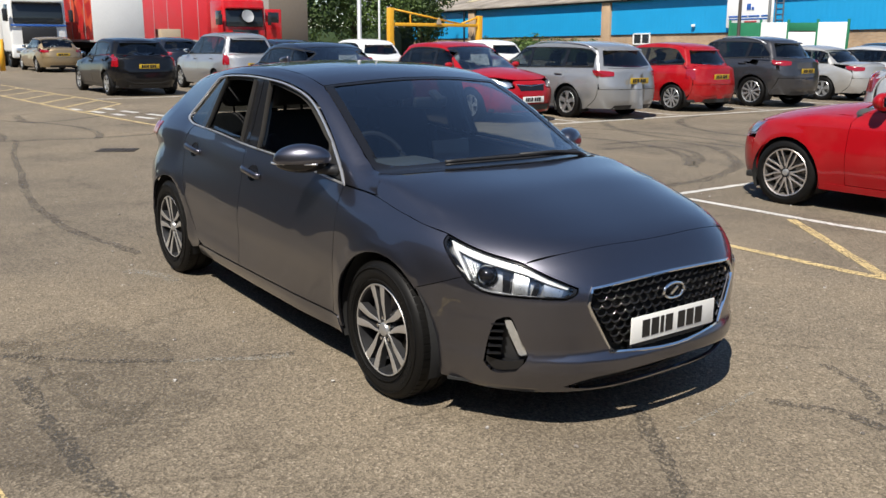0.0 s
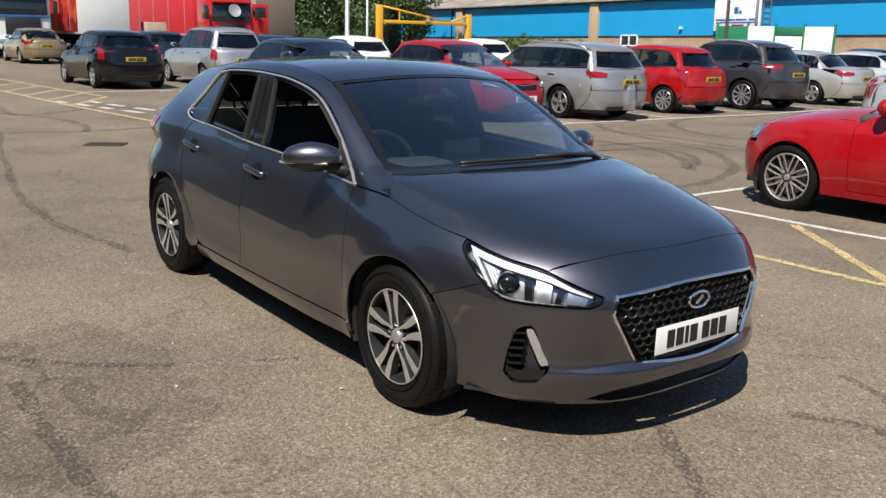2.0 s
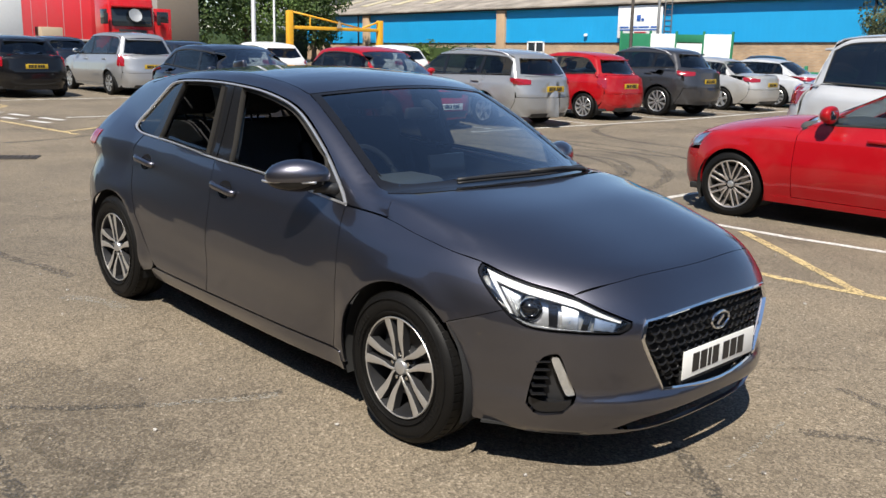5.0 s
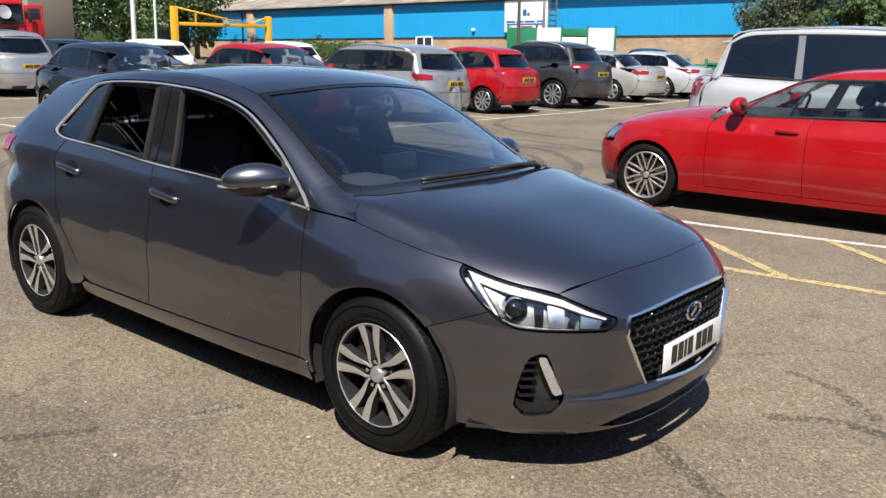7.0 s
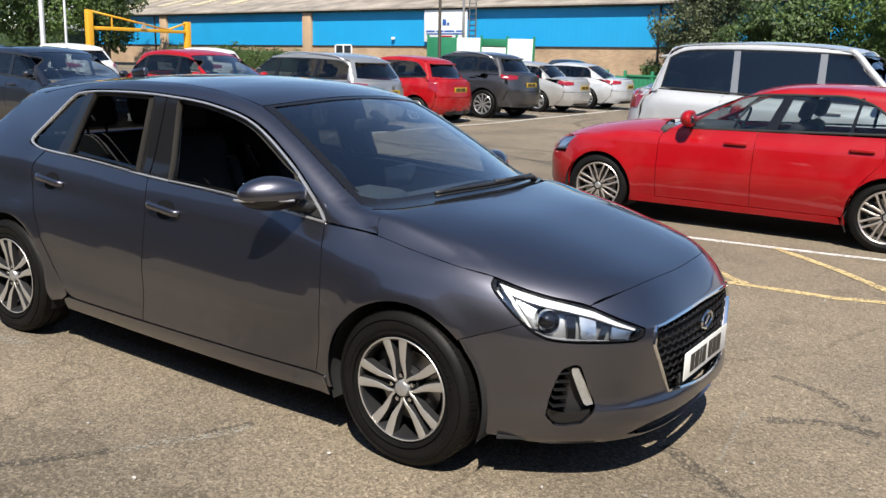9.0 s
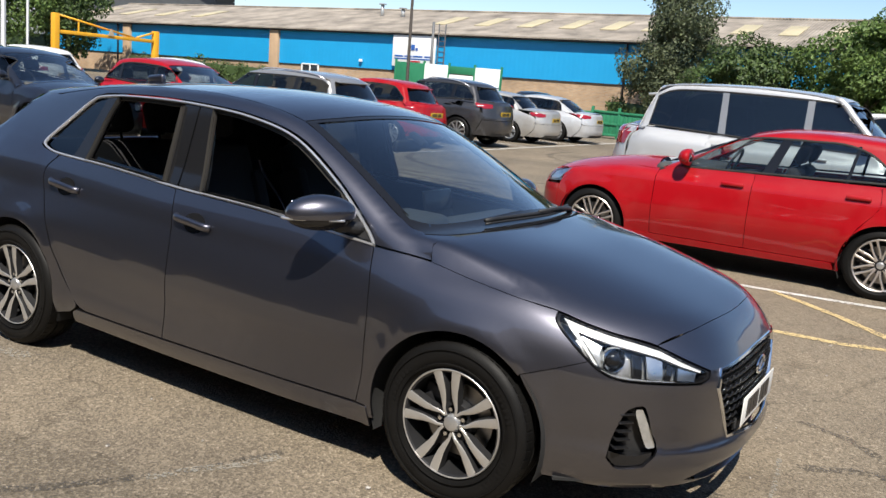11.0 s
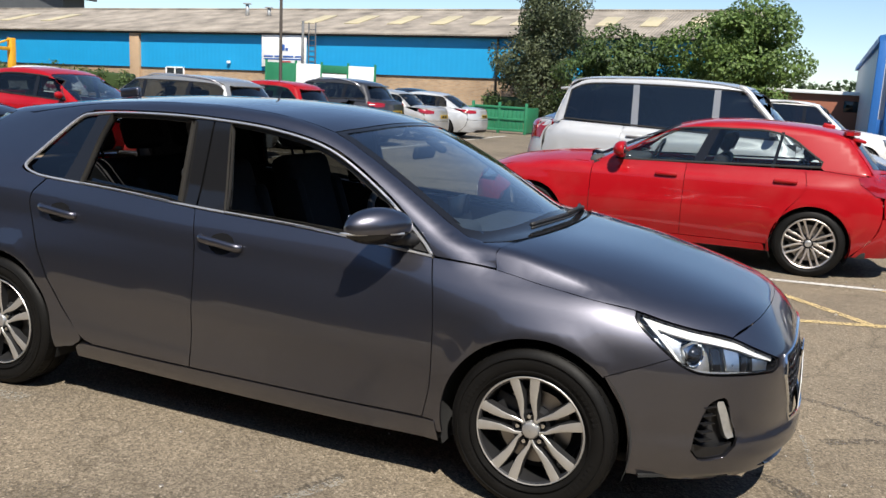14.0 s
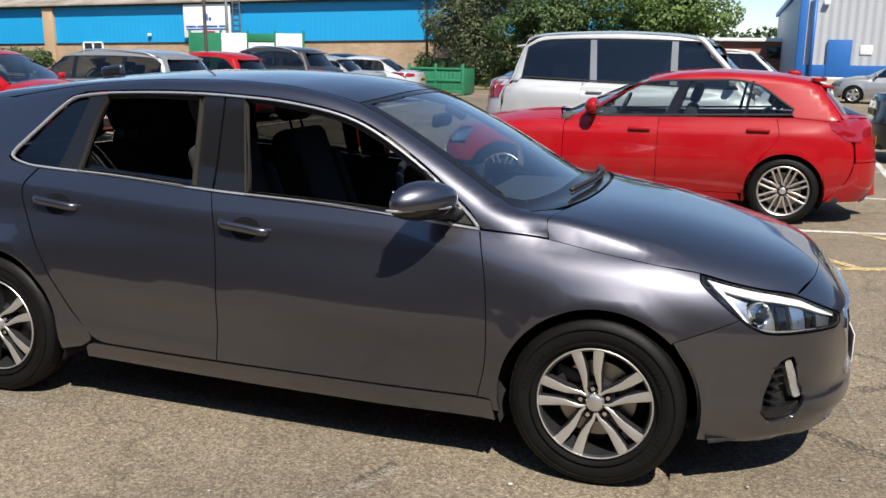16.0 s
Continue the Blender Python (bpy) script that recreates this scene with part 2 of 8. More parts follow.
M_LENS = plain("lamp_reflector", (0.82, 0.82, 0.80), 0.30, 1.0, 0.1, 40)
M_HOUSING = plain("smoked_lamp_housing", (0.50, 0.50, 0.50), 0.30, 0.8, 0.3, 30)
M_FOGLENS = plain("ribbed_lamp_lens", (0.55, 0.56, 0.56), 0.16, 0.7, 0.25, 60, 1.0, 0.4, 90)
M_PEARL = plain("white_light_guide", (0.72, 0.72, 0.71), 0.18, 0.0, 0.04, 20, 0.5)


# ---- mesh helpers ----
def finish(bm, name, mat, parent=None, label="", smooth=True, sharp=0.6):
    """Links a bmesh as one mesh object, smooth but for hard edges."""
    mesh = bpy.data.meshes.new(name)
    if smooth:
        for f in bm.faces:
            f.smooth = True
        for e in bm.edges:
            if len(e.link_faces) == 2 and e.calc_face_angle(0) > sharp:
                e.smooth = False
    bm.to_mesh(mesh)
    bm.free()
    if "nrm" in mesh.attributes:
        # panels take the true normals of the skin that they lie on
        own = np.zeros(len(mesh.vertices) * 3)
        mesh.attributes["nrm"].data.foreach_get("vector", own)
        mesh.attributes.remove(mesh.attributes["nrm"])
        corner = np.zeros(len(mesh.loops), dtype=np.int32)
        mesh.loops.foreach_get("vertex_index", corner)
        mesh.normals_split_custom_set(own.reshape(-1, 3)[corner].tolist())
    mesh.materials.append(mat)
    ob = new(name, mesh)
    if parent is not None:
        ob.parent = parent
    if label:
        ob["label"] = label
    return ob


def part(name, bm, mat, parent, label="", smooth=True, sharp=0.6):
    return finish(bm, name, mat, parent, label, smooth, sharp)


def root(name, m, label, category, group="", kind=""):
    ob = new(name)
    ob.empty_display_size = 0.2
    ob.matrix_world = m
    return tagged(ob, label, category, group, kind)


def box(bm, size, at=(0, 0, 0), bevel=0.0, rot=None, segs=2):
    """A box, its edges rounded, added to bm. Returns its vertices."""
    tmp = bmesh.new()
    bmesh.ops.create_cube(tmp, size=1.0)
    bmesh.ops.scale(tmp, vec=size, verts=tmp.verts)
    if bevel:
        bmesh.ops.bevel(tmp, geom=tmp.edges[:], offset=bevel, segments=segs, affect="EDGES", profile=0.5)
    m = Matrix.Translation(at) @ (rot.to_4x4() if rot else Matrix.Identity(4))
    bmesh.ops.transform(tmp, matrix=m, verts=tmp.verts)
    mesh = bpy.data.meshes.new("t")
    tmp.to_mesh(mesh)
    tmp.free()
    bm.from_mesh(mesh)
    bpy.data.meshes.remove(mesh)


def boxed(size, at=(0, 0, 0), bevel=0.0, rot=None, segs=2):
    bm = bmesh.new()
    box(bm, size, at, bevel, rot, segs)
    return bm


def lathe(bm, profile, segs, axis="Y", centre=(0, 0, 0), closed=False):
    """Turns (r, h) points about an axis through centre."""
    rings = []
    for r, h in profile:
        ring = []
        for i in range(segs):
            a = 2 * math.pi * i / segs
            c, s = r * math.cos(a), r * math.sin(a)
            p = (c, h, s) if axis == "Y" else ((c, s, h) if axis == "Z" else (h, c, s))
            ring.append(bm.verts.new(Vector(p) + Vector(centre)))
        rings.append(ring)
    pairs = list(zip(rings, rings[1:])) + ([(rings[-1], rings[0])] if closed else [])
    for a, b in pairs:
        for i in range(segs):
            j = (i + 1) % segs
            bm.faces.new((a[i], a[j], b[j], b[i]))
    return rings


def tube(bm, points, radius, sides=8):
    """A round bar along points."""
    pts = [Vector(p) for p in points]
    rings = []
    for i, p in enumerate(pts):
        d = (pts[min(i + 1, len(pts) - 1)] - pts[max(i - 1, 0)]).normalized()
        u = d.orthogonal().normalized() if abs(d.z) > 0.9 else d.cross(Vector((0, 0, 1))).normalized()
        w = d.cross(u)
        r = radius[i] if isinstance(radius, (list, tuple)) else radius
        rings.append([bm.verts.new(p + r * (math.cos(a) * u + math.sin(a) * w)) for a in [2 * math.pi * k / sides for k in range(sides)]])
    for a, b in zip(rings, rings[1:]):
        for i in range(sides):
            j = (i + 1) % sides
            bm.faces.new((a[i], a[j], b[j], b[i]))
    for ring, flip in ((rings[0], False), (rings[-1], True)):
        bm.faces.new(ring if flip else ring[::-1])
    return rings


def prism(bm, pts, h0, h1, plane="XY"):
    """An outline in a plane, pulled from h0 to h1 along the third axis."""
    def at(p, h):
        return (p[0], p[1], h) if plane == "XY" else ((p[0], h, p[1]) if plane == "XZ" else (h, p[0], p[1]))
    a = [bm.verts.new(at(p, h0)) for p in pts]
    b = [bm.verts.new(at(p, h1)) for p in pts]
    bm.faces.new(a[::-1])
    bm.faces.new(b)
    n = len(pts)
    for i in range(n):
        j = (i + 1) % n
        bm.faces.new((a[i], a[j], b[j], b[i]))
    bmesh.ops.recalc_face_normals(bm, faces=bm.faces[:])


def smooth_line(pts, n=6):
    """Catmull-Rom through the points."""
    p = [np.array(q, float) for q in pts]
    if len(p) < 3:
        return p
    p = [2 * p[0] - p[1]] + p + [2 * p[-1] - p[-2]]
    out = []
    for a, b, c, d in zip(p, p[1:], p[2:], p[3:]):
        for k in range(n):
            t = k / n
            out.append(0.5 * (2 * b + (c - a) * t + (2 * a - 5 * b + 4 * c - d) * t * t + (3 * b - a - 3 * c + d) * t ** 3))
    out.append(p[-2])
    return out


def loop(*segments, n=6):
    """A closed outline out of smooth stretches that meet in corners."""
    out = []
    for seg in segments:
        line = smooth_line(seg, n)
        for q in line:
            if not out or np.linalg.norm(np.array(q) - out[-1]) > 1e-4:
                out.append(np.array(q, float))
    if np.linalg.norm(out[0] - out[-1]) < 1e-4:
        out.pop()
    return out


# ---- car surfaces ----
def curve(points):
    """A smooth function through (x, value) points that does not overshoot."""
    pts = sorted(points)
    x, y = np.array([p[0] for p in pts], float), np.array([p[1] for p in pts], float)
    h, d = np.diff(x), np.diff(y) / np.diff(x)
    m = np.zeros(len(x))
    m[0], m[-1] = d[0], d[-1]
    for i in range(1, len(x) - 1):
        if d[i - 1] * d[i] > 0:
            w1, w2 = 2 * h[i] + h[i - 1], h[i] + 2 * h[i - 1]
            m[i] = (w1 + w2) / (w1 / d[i - 1] + w2 / d[i])
    gx = np.linspace(x[0], x[-1], 600)
    i = np.clip(np.searchsorted(x, gx) - 1, 0, len(h) - 1)
    t = (gx - x[i]) / h[i]
    gy = (2 * t ** 3 - 3 * t ** 2 + 1) * y[i] + (t ** 3 - 2 * t ** 2 + t) * h[i] * m[i] + (-2 * t ** 3 + 3 * t ** 2) * y[i + 1] + (t ** 3 - t ** 2) * h[i] * m[i + 1]
    return lambda q: np.interp(q, gx, gy)


def smax(a, b, k):
    h = np.clip(0.5 + 0.5 * (a - b) / k, 0, 1)
    return b + (a - b) * h + k * h * (1 - h)


class Shape:
    """The outer skin of a car as a field that is negative inside. x ahead from mid-wheelbase, y to its left, z up."""

    def __init__(self, deck, top, side, crease, nose, tail, axles, tyre, x0f=1.0, x0r=-0.8, nf=2.9, nr=3.6, crown=0.11, bow=0.25,
                 topcrown=0.10, wg=(0.765, 0.95, 0.30), taper=0.06, bottom=0.18, kd=0.05, kg=0.06, flare=0.012, arch=0.36, width=1.0):
        top = [(min(top)[0] - 0.06, 0.05), (min(top)[0] - 1.2, -3.0)] + list(top) + [(max(top)[0] + 0.06, 0.05), (max(top)[0] + 1.2, -3.0)]
        self.deck, self.top, self.side, self.crease, self.nose, self.tail = (curve(c) for c in (deck, top, side, crease, nose, tail))
        self.axles, self.tyre, self.arch = axles, tyre, arch
        self.x0f, self.x0r, self.nf, self.nr, self.crown, self.bow, self.topcrown = x0f, x0r, nf, nr, crown, bow, topcrown
        self.wg, self.taper, self.bottom, self.kd, self.kg, self.flare, self.width = wg, taper, bottom, kd, kg, flare, width

    def join(self, x):
        return 0.03

    def deck_at(self, x, y):
        return self.deck(x) - self.crown * (y / 0.8) ** 2.2

    def half(self, x, z):
        """Half width of the lower body."""
        w = self.side(z - self.crease(x)) * self.width
        for ax in self.axles:
            d = np.hypot(x - ax, z - self.tyre)
            w = w + self.flare * np.exp(-((d - self.arch - 0.005) / 0.06) ** 2)
        return w

    def field(self, p):
        x, y, z = p[:, 0], np.abs(p[:, 1]), p[:, 2]
        w = self.half(x, z)
        f = np.clip((x - self.x0f) / np.maximum(self.nose(z) - self.x0f, 0.05), 0, None)
        r = np.clip((self.x0r - x) / np.maximum(self.x0r - self.tail(z), 0.05), 0, None)
        v = y / w
        fr = (v ** self.nf + f ** self.nf) ** (1 / self.nf)
        rr = (v ** self.nr + r ** self.nr) ** (1 / self.nr)
        body = (np.where(f > 0, fr, np.where(r > 0, rr, v)) - 1) * w
        dz = self.deck_at(x, y)
        slope = (self.deck(x + 0.01) - self.deck(x - 0.01)) / 0.02
        deck = (z - dz) / np.sqrt(1 + slope ** 2)
        low = smax(smax(body, deck, self.kd), self.bottom - z, 0.02)
        xs = x + self.bow * y ** 2 * np.clip((x + 0.3) / 0.6, -1, 1)
        slope = (self.top(xs + 0.01) - self.top(xs - 0.01)) / 0.02
        roof = (z - self.top(xs) + self.topcrown * y ** 2) / np.sqrt(1 + slope ** 2)
        w0, z0, lean = self.wg
        gw = w0 - lean * (z - z0) - self.taper * np.clip((-x - 0.2) / 0.8, 0, 2) ** 2 * np.clip((z - z0) / 0.36, 0, 1.2)
        near = w * np.clip(1 - np.clip(r, 0, 1) ** self.nr, 0.001, 1) ** (1 / self.nr)
        below = np.clip((z0 - 0.05 - z) / 0.1, 0, 1)
        gw = gw * (1 - below) + np.minimum(gw, near) * below
        green = smax(y - gw, roof, self.kg)
        return -smax(-low, -green, self.join(x))

    def hit(self, origin, way, reach):
        """First meeting of rays with the skin; misses take their nearest approach."""
        origin, way = np.asarray(origin, float), np.asarray(way, float)
        steps = np.linspace(0, reach, 56)
        vals = np.stack([self.field(origin + way * s) for s in steps])
        inside = vals < 0
        first = np.where(inside.any(0), inside.argmax(0), vals.argmin(0))
        hi = steps[first]
        lo = np.where(inside.any(0), steps[np.maximum(first - 1, 0)], hi)
        for _ in range(14):
            mid = (lo + hi) / 2
            neg = self.field(origin + way * mid[:, None]) < 0
            hi, lo = np.where(neg, mid, hi), np.where(neg, lo, mid)
        return origin + way * hi[:, None]

    def normal(self, p):
        e = 0.004
        g = np.stack([self.field(p + e * a) - self.field(p - e * a) for a in np.eye(3)], 1)
        return g / np.maximum(np.linalg.norm(g, axis=1, keepdims=True), 1e-9)

    # ways of laying a flat outline on the skin
    def from_side(self, sgn):
        def lay(uv):
            n = len(uv)
            return self.hit(np.column_stack([uv[:, 0], np.full(n, 1.4 * sgn), uv[:, 1]]), np.tile([0, -sgn, 0], (n, 1)), 1.39)
        return lay

    def from_top(self, uv):
        n = len(uv)
        return self.hit(np.column_stack([uv[:, 0], uv[:, 1], np.full(n, 2.3)]), np.tile([0, 0, -1.0], (n, 1)), 2.0)

    def from_end(self, sgn):
        def lay(uv):
            n = len(uv)
            return self.hit(np.column_stack([np.full(n, 2.9 * sgn), uv[:, 0], uv[:, 1]]), np.tile([-sgn, 0, 0], (n, 1)), 2.4)
        return lay

    def from_fan(self, centre):
        c = np.array(centre, float)

        def lay(uv):
            d = np.column_stack([np.cos(uv[:, 1]) * np.cos(uv[:, 0]), np.cos(uv[:, 1]) * np.sin(uv[:, 0]), np.sin(uv[:, 1])])
            return self.hit(c + 1.6 * d, -d, 1.55)
        return lay

    def z_at(self, x, y):
        return float(self.from_top(np.array([[x, y]]))[0, 2])

    def zs_at(self, pts):
        return [(x, float(z)) for (x, _), z in zip(pts, self.from_top(np.array(pts, float))[:, 2])]


def to_fan(points, centre):
    out = []
    for p in points:
        d = np.array(p, float) - np.array(centre, float)
        out.append((math.atan2(d[1], d[0]), math.atan2(d[2], math.hypot(d[0], d[1]))))
    return out


def inside_poly(q, poly):
    x, y, c = q[0], q[1], False
    for (ax, ay), (bx, by) in zip(poly, poly[1:] + poly[:1]):
        if (ay > y) != (by > y) and x < (bx - ax) * (y - ay) / (by - ay) + ax:
            c = not c
    return c


def skin(shape, outline, lay, step, offset=0.0, depth=0.012, holes=(), out=None, crease=None):
    """A panel: the outline cut into cells, laid on the skin, its rim turned inwards by depth."""
    bm = out or bmesh.new()
    pts = [(float(p[0]), float(p[1])) for p in outline]
    if crease:
        pts = [(u, v - float(crease(u))) for u, v in pts]
    area = sum(a[0] * b[1] - a[1] * b[0] for a, b in zip(pts, pts[1:] + pts[:1]))
    if area < 0:
        pts = pts[::-1]
    flat = bmesh.new()
    flat.faces.new([flat.verts.new((*p, 0)) for p in pts])
    lo, hi = np.min(pts, axis=0), np.max(pts, axis=0)
    for axis in (0, 1):
        n = max(1, int(math.ceil((hi[axis] - lo[axis]) / step[axis])))
        for k in range(1, n):
            co, no = [0, 0, 0], [0, 0, 0]
            co[axis], no[axis] = lo[axis] + (hi[axis] - lo[axis]) * k / n, 1
            bmesh.ops.bisect_plane(flat, geom=flat.verts[:] + flat.edges[:] + flat.faces[:], plane_co=co, plane_no=no, dist=1e-6)
    if crease:
        for v in (-0.012, 0.0, 0.012):
            bmesh.ops.bisect_plane(flat, geom=flat.verts[:] + flat.edges[:] + flat.faces[:], plane_co=(0, v, 0), plane_no=(0, 1, 0), dist=1e-6)
    for hole in holes:
        hole = [(float(p[0]), float(p[1])) for p in hole]
        hlo, hhi = np.min(hole, axis=0) - np.array(step) * 1.2, np.max(hole, axis=0) + np.array(step) * 1.2
        for a, b in zip(hole, hole[1:] + hole[:1]):
            near = []
            for f in flat.faces:
                c = f.calc_center_median()
                if hlo[0] < c.x < hhi[0] and hlo[1] < c.y < hhi[1]:
                    near.append(f)
            geom = list({e for f in near for e in f.edges}) + list({v for f in near for v in f.verts}) + near
            bmesh.ops.bisect_plane(flat, geom=geom, plane_co=(*a, 0), plane_no=(b[1] - a[1], a[0] - b[0], 0), dist=1e-6)
        gone = [f for f in flat.faces if inside_poly(f.calc_center_median(), hole)]
        bmesh.ops.delete(flat, geom=gone, context="FACES")
    flat.verts.index_update()
    uv = np.array([v.co[:2] for v in flat.verts])
    if crease:
        uv[:, 1] += np.array([float(crease(u)) for u in uv[:, 0]])
    p = lay(uv)
    nor = shape.normal(p)
    p = p + nor * offset
    tag = bm.verts.layers.float_vector.get("nrm") or bm.verts.layers.float_vector.new("nrm")
    made = [bm.verts.new(q) for q in p]
    for v, q in zip(made, nor):
        v[tag] = q
    faces = []
    for f in flat.faces:
        faces.append(bm.faces.new([made[v.index] for v in f.verts]))
    flip = sum(float(np.dot(np.array(f.normal), nor[g.verts[0].index])) for f, g in ((f, g) for f, g in zip(faces, flat.faces) if not f.normal_update()))
    if flip < 0:
        bmesh.ops.reverse_faces(bm, faces=faces)
    if depth:
        rim = {}

        def pair(i):
            if i not in rim:
                a = bm.verts.new(p[i])
                mid = bm.verts.new(p[i] - nor[i] * depth)
                rim[i] = (a, mid)
            return rim[i]
        for e in flat.edges:
            if len(e.link_faces) == 1:
                i, j = e.verts[0].index, e.verts[1].index
                (a, c), (b, d) = pair(i), pair(j)
                try:
                    bm.faces.new((a, b, d, c))
                except ValueError:
                    pass
    flat.free()
    return bm


def strip_on(shape, line, lay, width, height, closed=False):
    """A raised bead of a given width that follows a line laid on the skin."""
    uv = np.array([q[:2] for q in line], float)
    p = lay(uv)
    nor = shape.normal(p)
    bm = bmesh.new()
    n = len(p)
    rings = []
    for i in range(n):
        a, b = p[(i - 1) % n if closed else max(i - 1, 0)], p[(i + 1) % n if closed else min(i + 1, n - 1)]
        t = (b - a) / max(np.linalg.norm(b - a), 1e-9)
        s = np.cross(nor[i], t)
        rings.append([bm.verts.new(p[i] + s * u * width / 2 + nor[i] * h * height) for u, h in ((-1, -1.0), (-1, 0.3), (-0.55, 1), (0.55, 1), (1, 0.3), (1, -1.0))])
    pairs = list(zip(rings, rings[1:])) + ([(rings[-1], rings[0])] if closed else [])
    for a, b in pairs:
        for i in range(5):
            bm.faces.new((a[i], a[i + 1], b[i + 1], b[i]))
    if not closed:
        bm.faces.new(rings[0][::-1])
        bm.faces.new(rings[-1])
    bmesh.ops.recalc_face_normals(bm, faces=bm.faces[:])
    return bm


# ---- the graphite hatchback ----
class Hatch(Shape):
    """The graphite car's skin: door flanks that run into rounder front wings, and a bonnet with raised, creased sides."""

    wing = staticmethod(curve([(-0.62, 0.832), (-0.52, 0.860), (-0.42, 0.876), (-0.30, 0.887), (-0.18, 0.889), (-0.10, 0.880), (-0.05, 0.866), (0.0, 0.842), (0.045, 0.807), (0.085, 0.766), (0.13, 0.750), (0.25, 0.72), (0.40, 0.69)]))
    drop = staticmethod(curve([(-3.0, 0.03), (0.9, 0.030), (1.12, 0.036), (1.4, 0.068), (1.66, 0.096), (1.9, 0.115), (2.2, 0.13)]))

    def half(self, x, z):
        off = z - self.crease(x)
        k = np.clip((x - 0.45) / 0.75, 0, 1)
        k = k * k * (3 - 2 * k)
        w = self.side(off) * (1 - k) + self.wing(off) * k
        back, high = np.clip((-x - 0.2) / 1.1, 0, 1), np.clip((z - 0.66) / 0.2, 0, 1)
        w = w - 0.030 * back * back * (3 - 2 * back) * high * high * (3 - 2 * high)
        for ax in self.axles:
            d = np.hypot(x - ax, z - self.tyre)
            w = w + self.flare * np.exp(-((d - self.arch - 0.005) / 0.05) ** 2)
        return w

    def join(self, x):
        return 0.03 + 0.11 * np.clip((-x - 1.25) / 0.4, 0, 1)

    def deck_at(self, x, y):
        return self.deck(x) - self.drop(x) * (y / 0.76) ** 3.6


HERO = Hatch(
    deck=[(-2.4, 0.88), (-2.1, 0.98), (-1.7, 1.01), (-1.3, 1.05), (-0.3, 1.05), (0.6, 1.0), (0.85, 0.985), (1.12, 0.976), (1.3, 0.957), (1.5, 0.93), (1.7, 0.885), (1.9, 0.83), (2.03, 0.785), (2.12, 0.735), (2.18, 0.67), (2.24, 0.56), (2.3, 0.4)],
    top=[(-2.3, 0.5), (-2.06, 0.92), (-1.93, 1.12), (-1.82, 1.26), (-1.76, 1.30), (-1.4, 1.357), (-1.0, 1.402), (-0.6, 1.426), (-0.3, 1.43), (0.0, 1.418), (0.2, 1.395), (0.37, 1.357), (0.55, 1.285), (0.75, 1.187), (0.95, 1.078), (1.15, 0.967), (1.35, 0.85), (1.7, 0.6)],
    side=[(-0.72, 0.80), (-0.66, 0.838), (-0.62, 0.858), (-0.58, 0.870), (-0.54, 0.872), (-0.49, 0.868), (-0.42, 0.868), (-0.32, 0.874), (-0.22, 0.866), (-0.12, 0.844), (-0.06, 0.827), (-0.015, 0.818), (0.015, 0.808), (0.06, 0.787), (0.1, 0.765), (0.15, 0.745), (0.3, 0.70)],
    crease=[(-2.2, 0.945), (-1.2, 0.905), (-0.25, 0.862), (0.45, 0.835), (0.85, 0.815), (1.12, 0.785), (1.4, 0.766), (1.66, 0.764), (1.9, 0.755), (2.2, 0.74)],
    nose=[(0.1, 2.13), (0.18, 2.18), (0.24, 2.215), (0.29, 2.236), (0.32, 2.236), (0.37, 2.214), (0.45, 2.220), (0.56, 2.222), (0.62, 2.21), (0.68, 2.175), (0.74, 2.13), (0.85, 2.05), (1.0, 1.9)],
    tail=[(0.1, -1.95), (0.3, -2.08), (0.55, -2.11), (0.75, -2.08), (0.95, -2.0), (1.2, -1.9)],
    axles=(1.325, -1.325), tyre=0.312, x0r=-1.15, nr=3.1, kd=0.045, arch=0.352)
HM = pose(0, 0, 0, 0, 0, -90)
FANC = (1.25, 0.0, 0.45)
AX = 1.325


def arc(cx, cz, r, a0, a1, n=18):
    return [(cx + r * math.cos(radians(a0 + (a1 - a0) * k / n)), cz + r * math.sin(radians(a0 + (a1 - a0) * k / n))) for k in range(n + 1)]


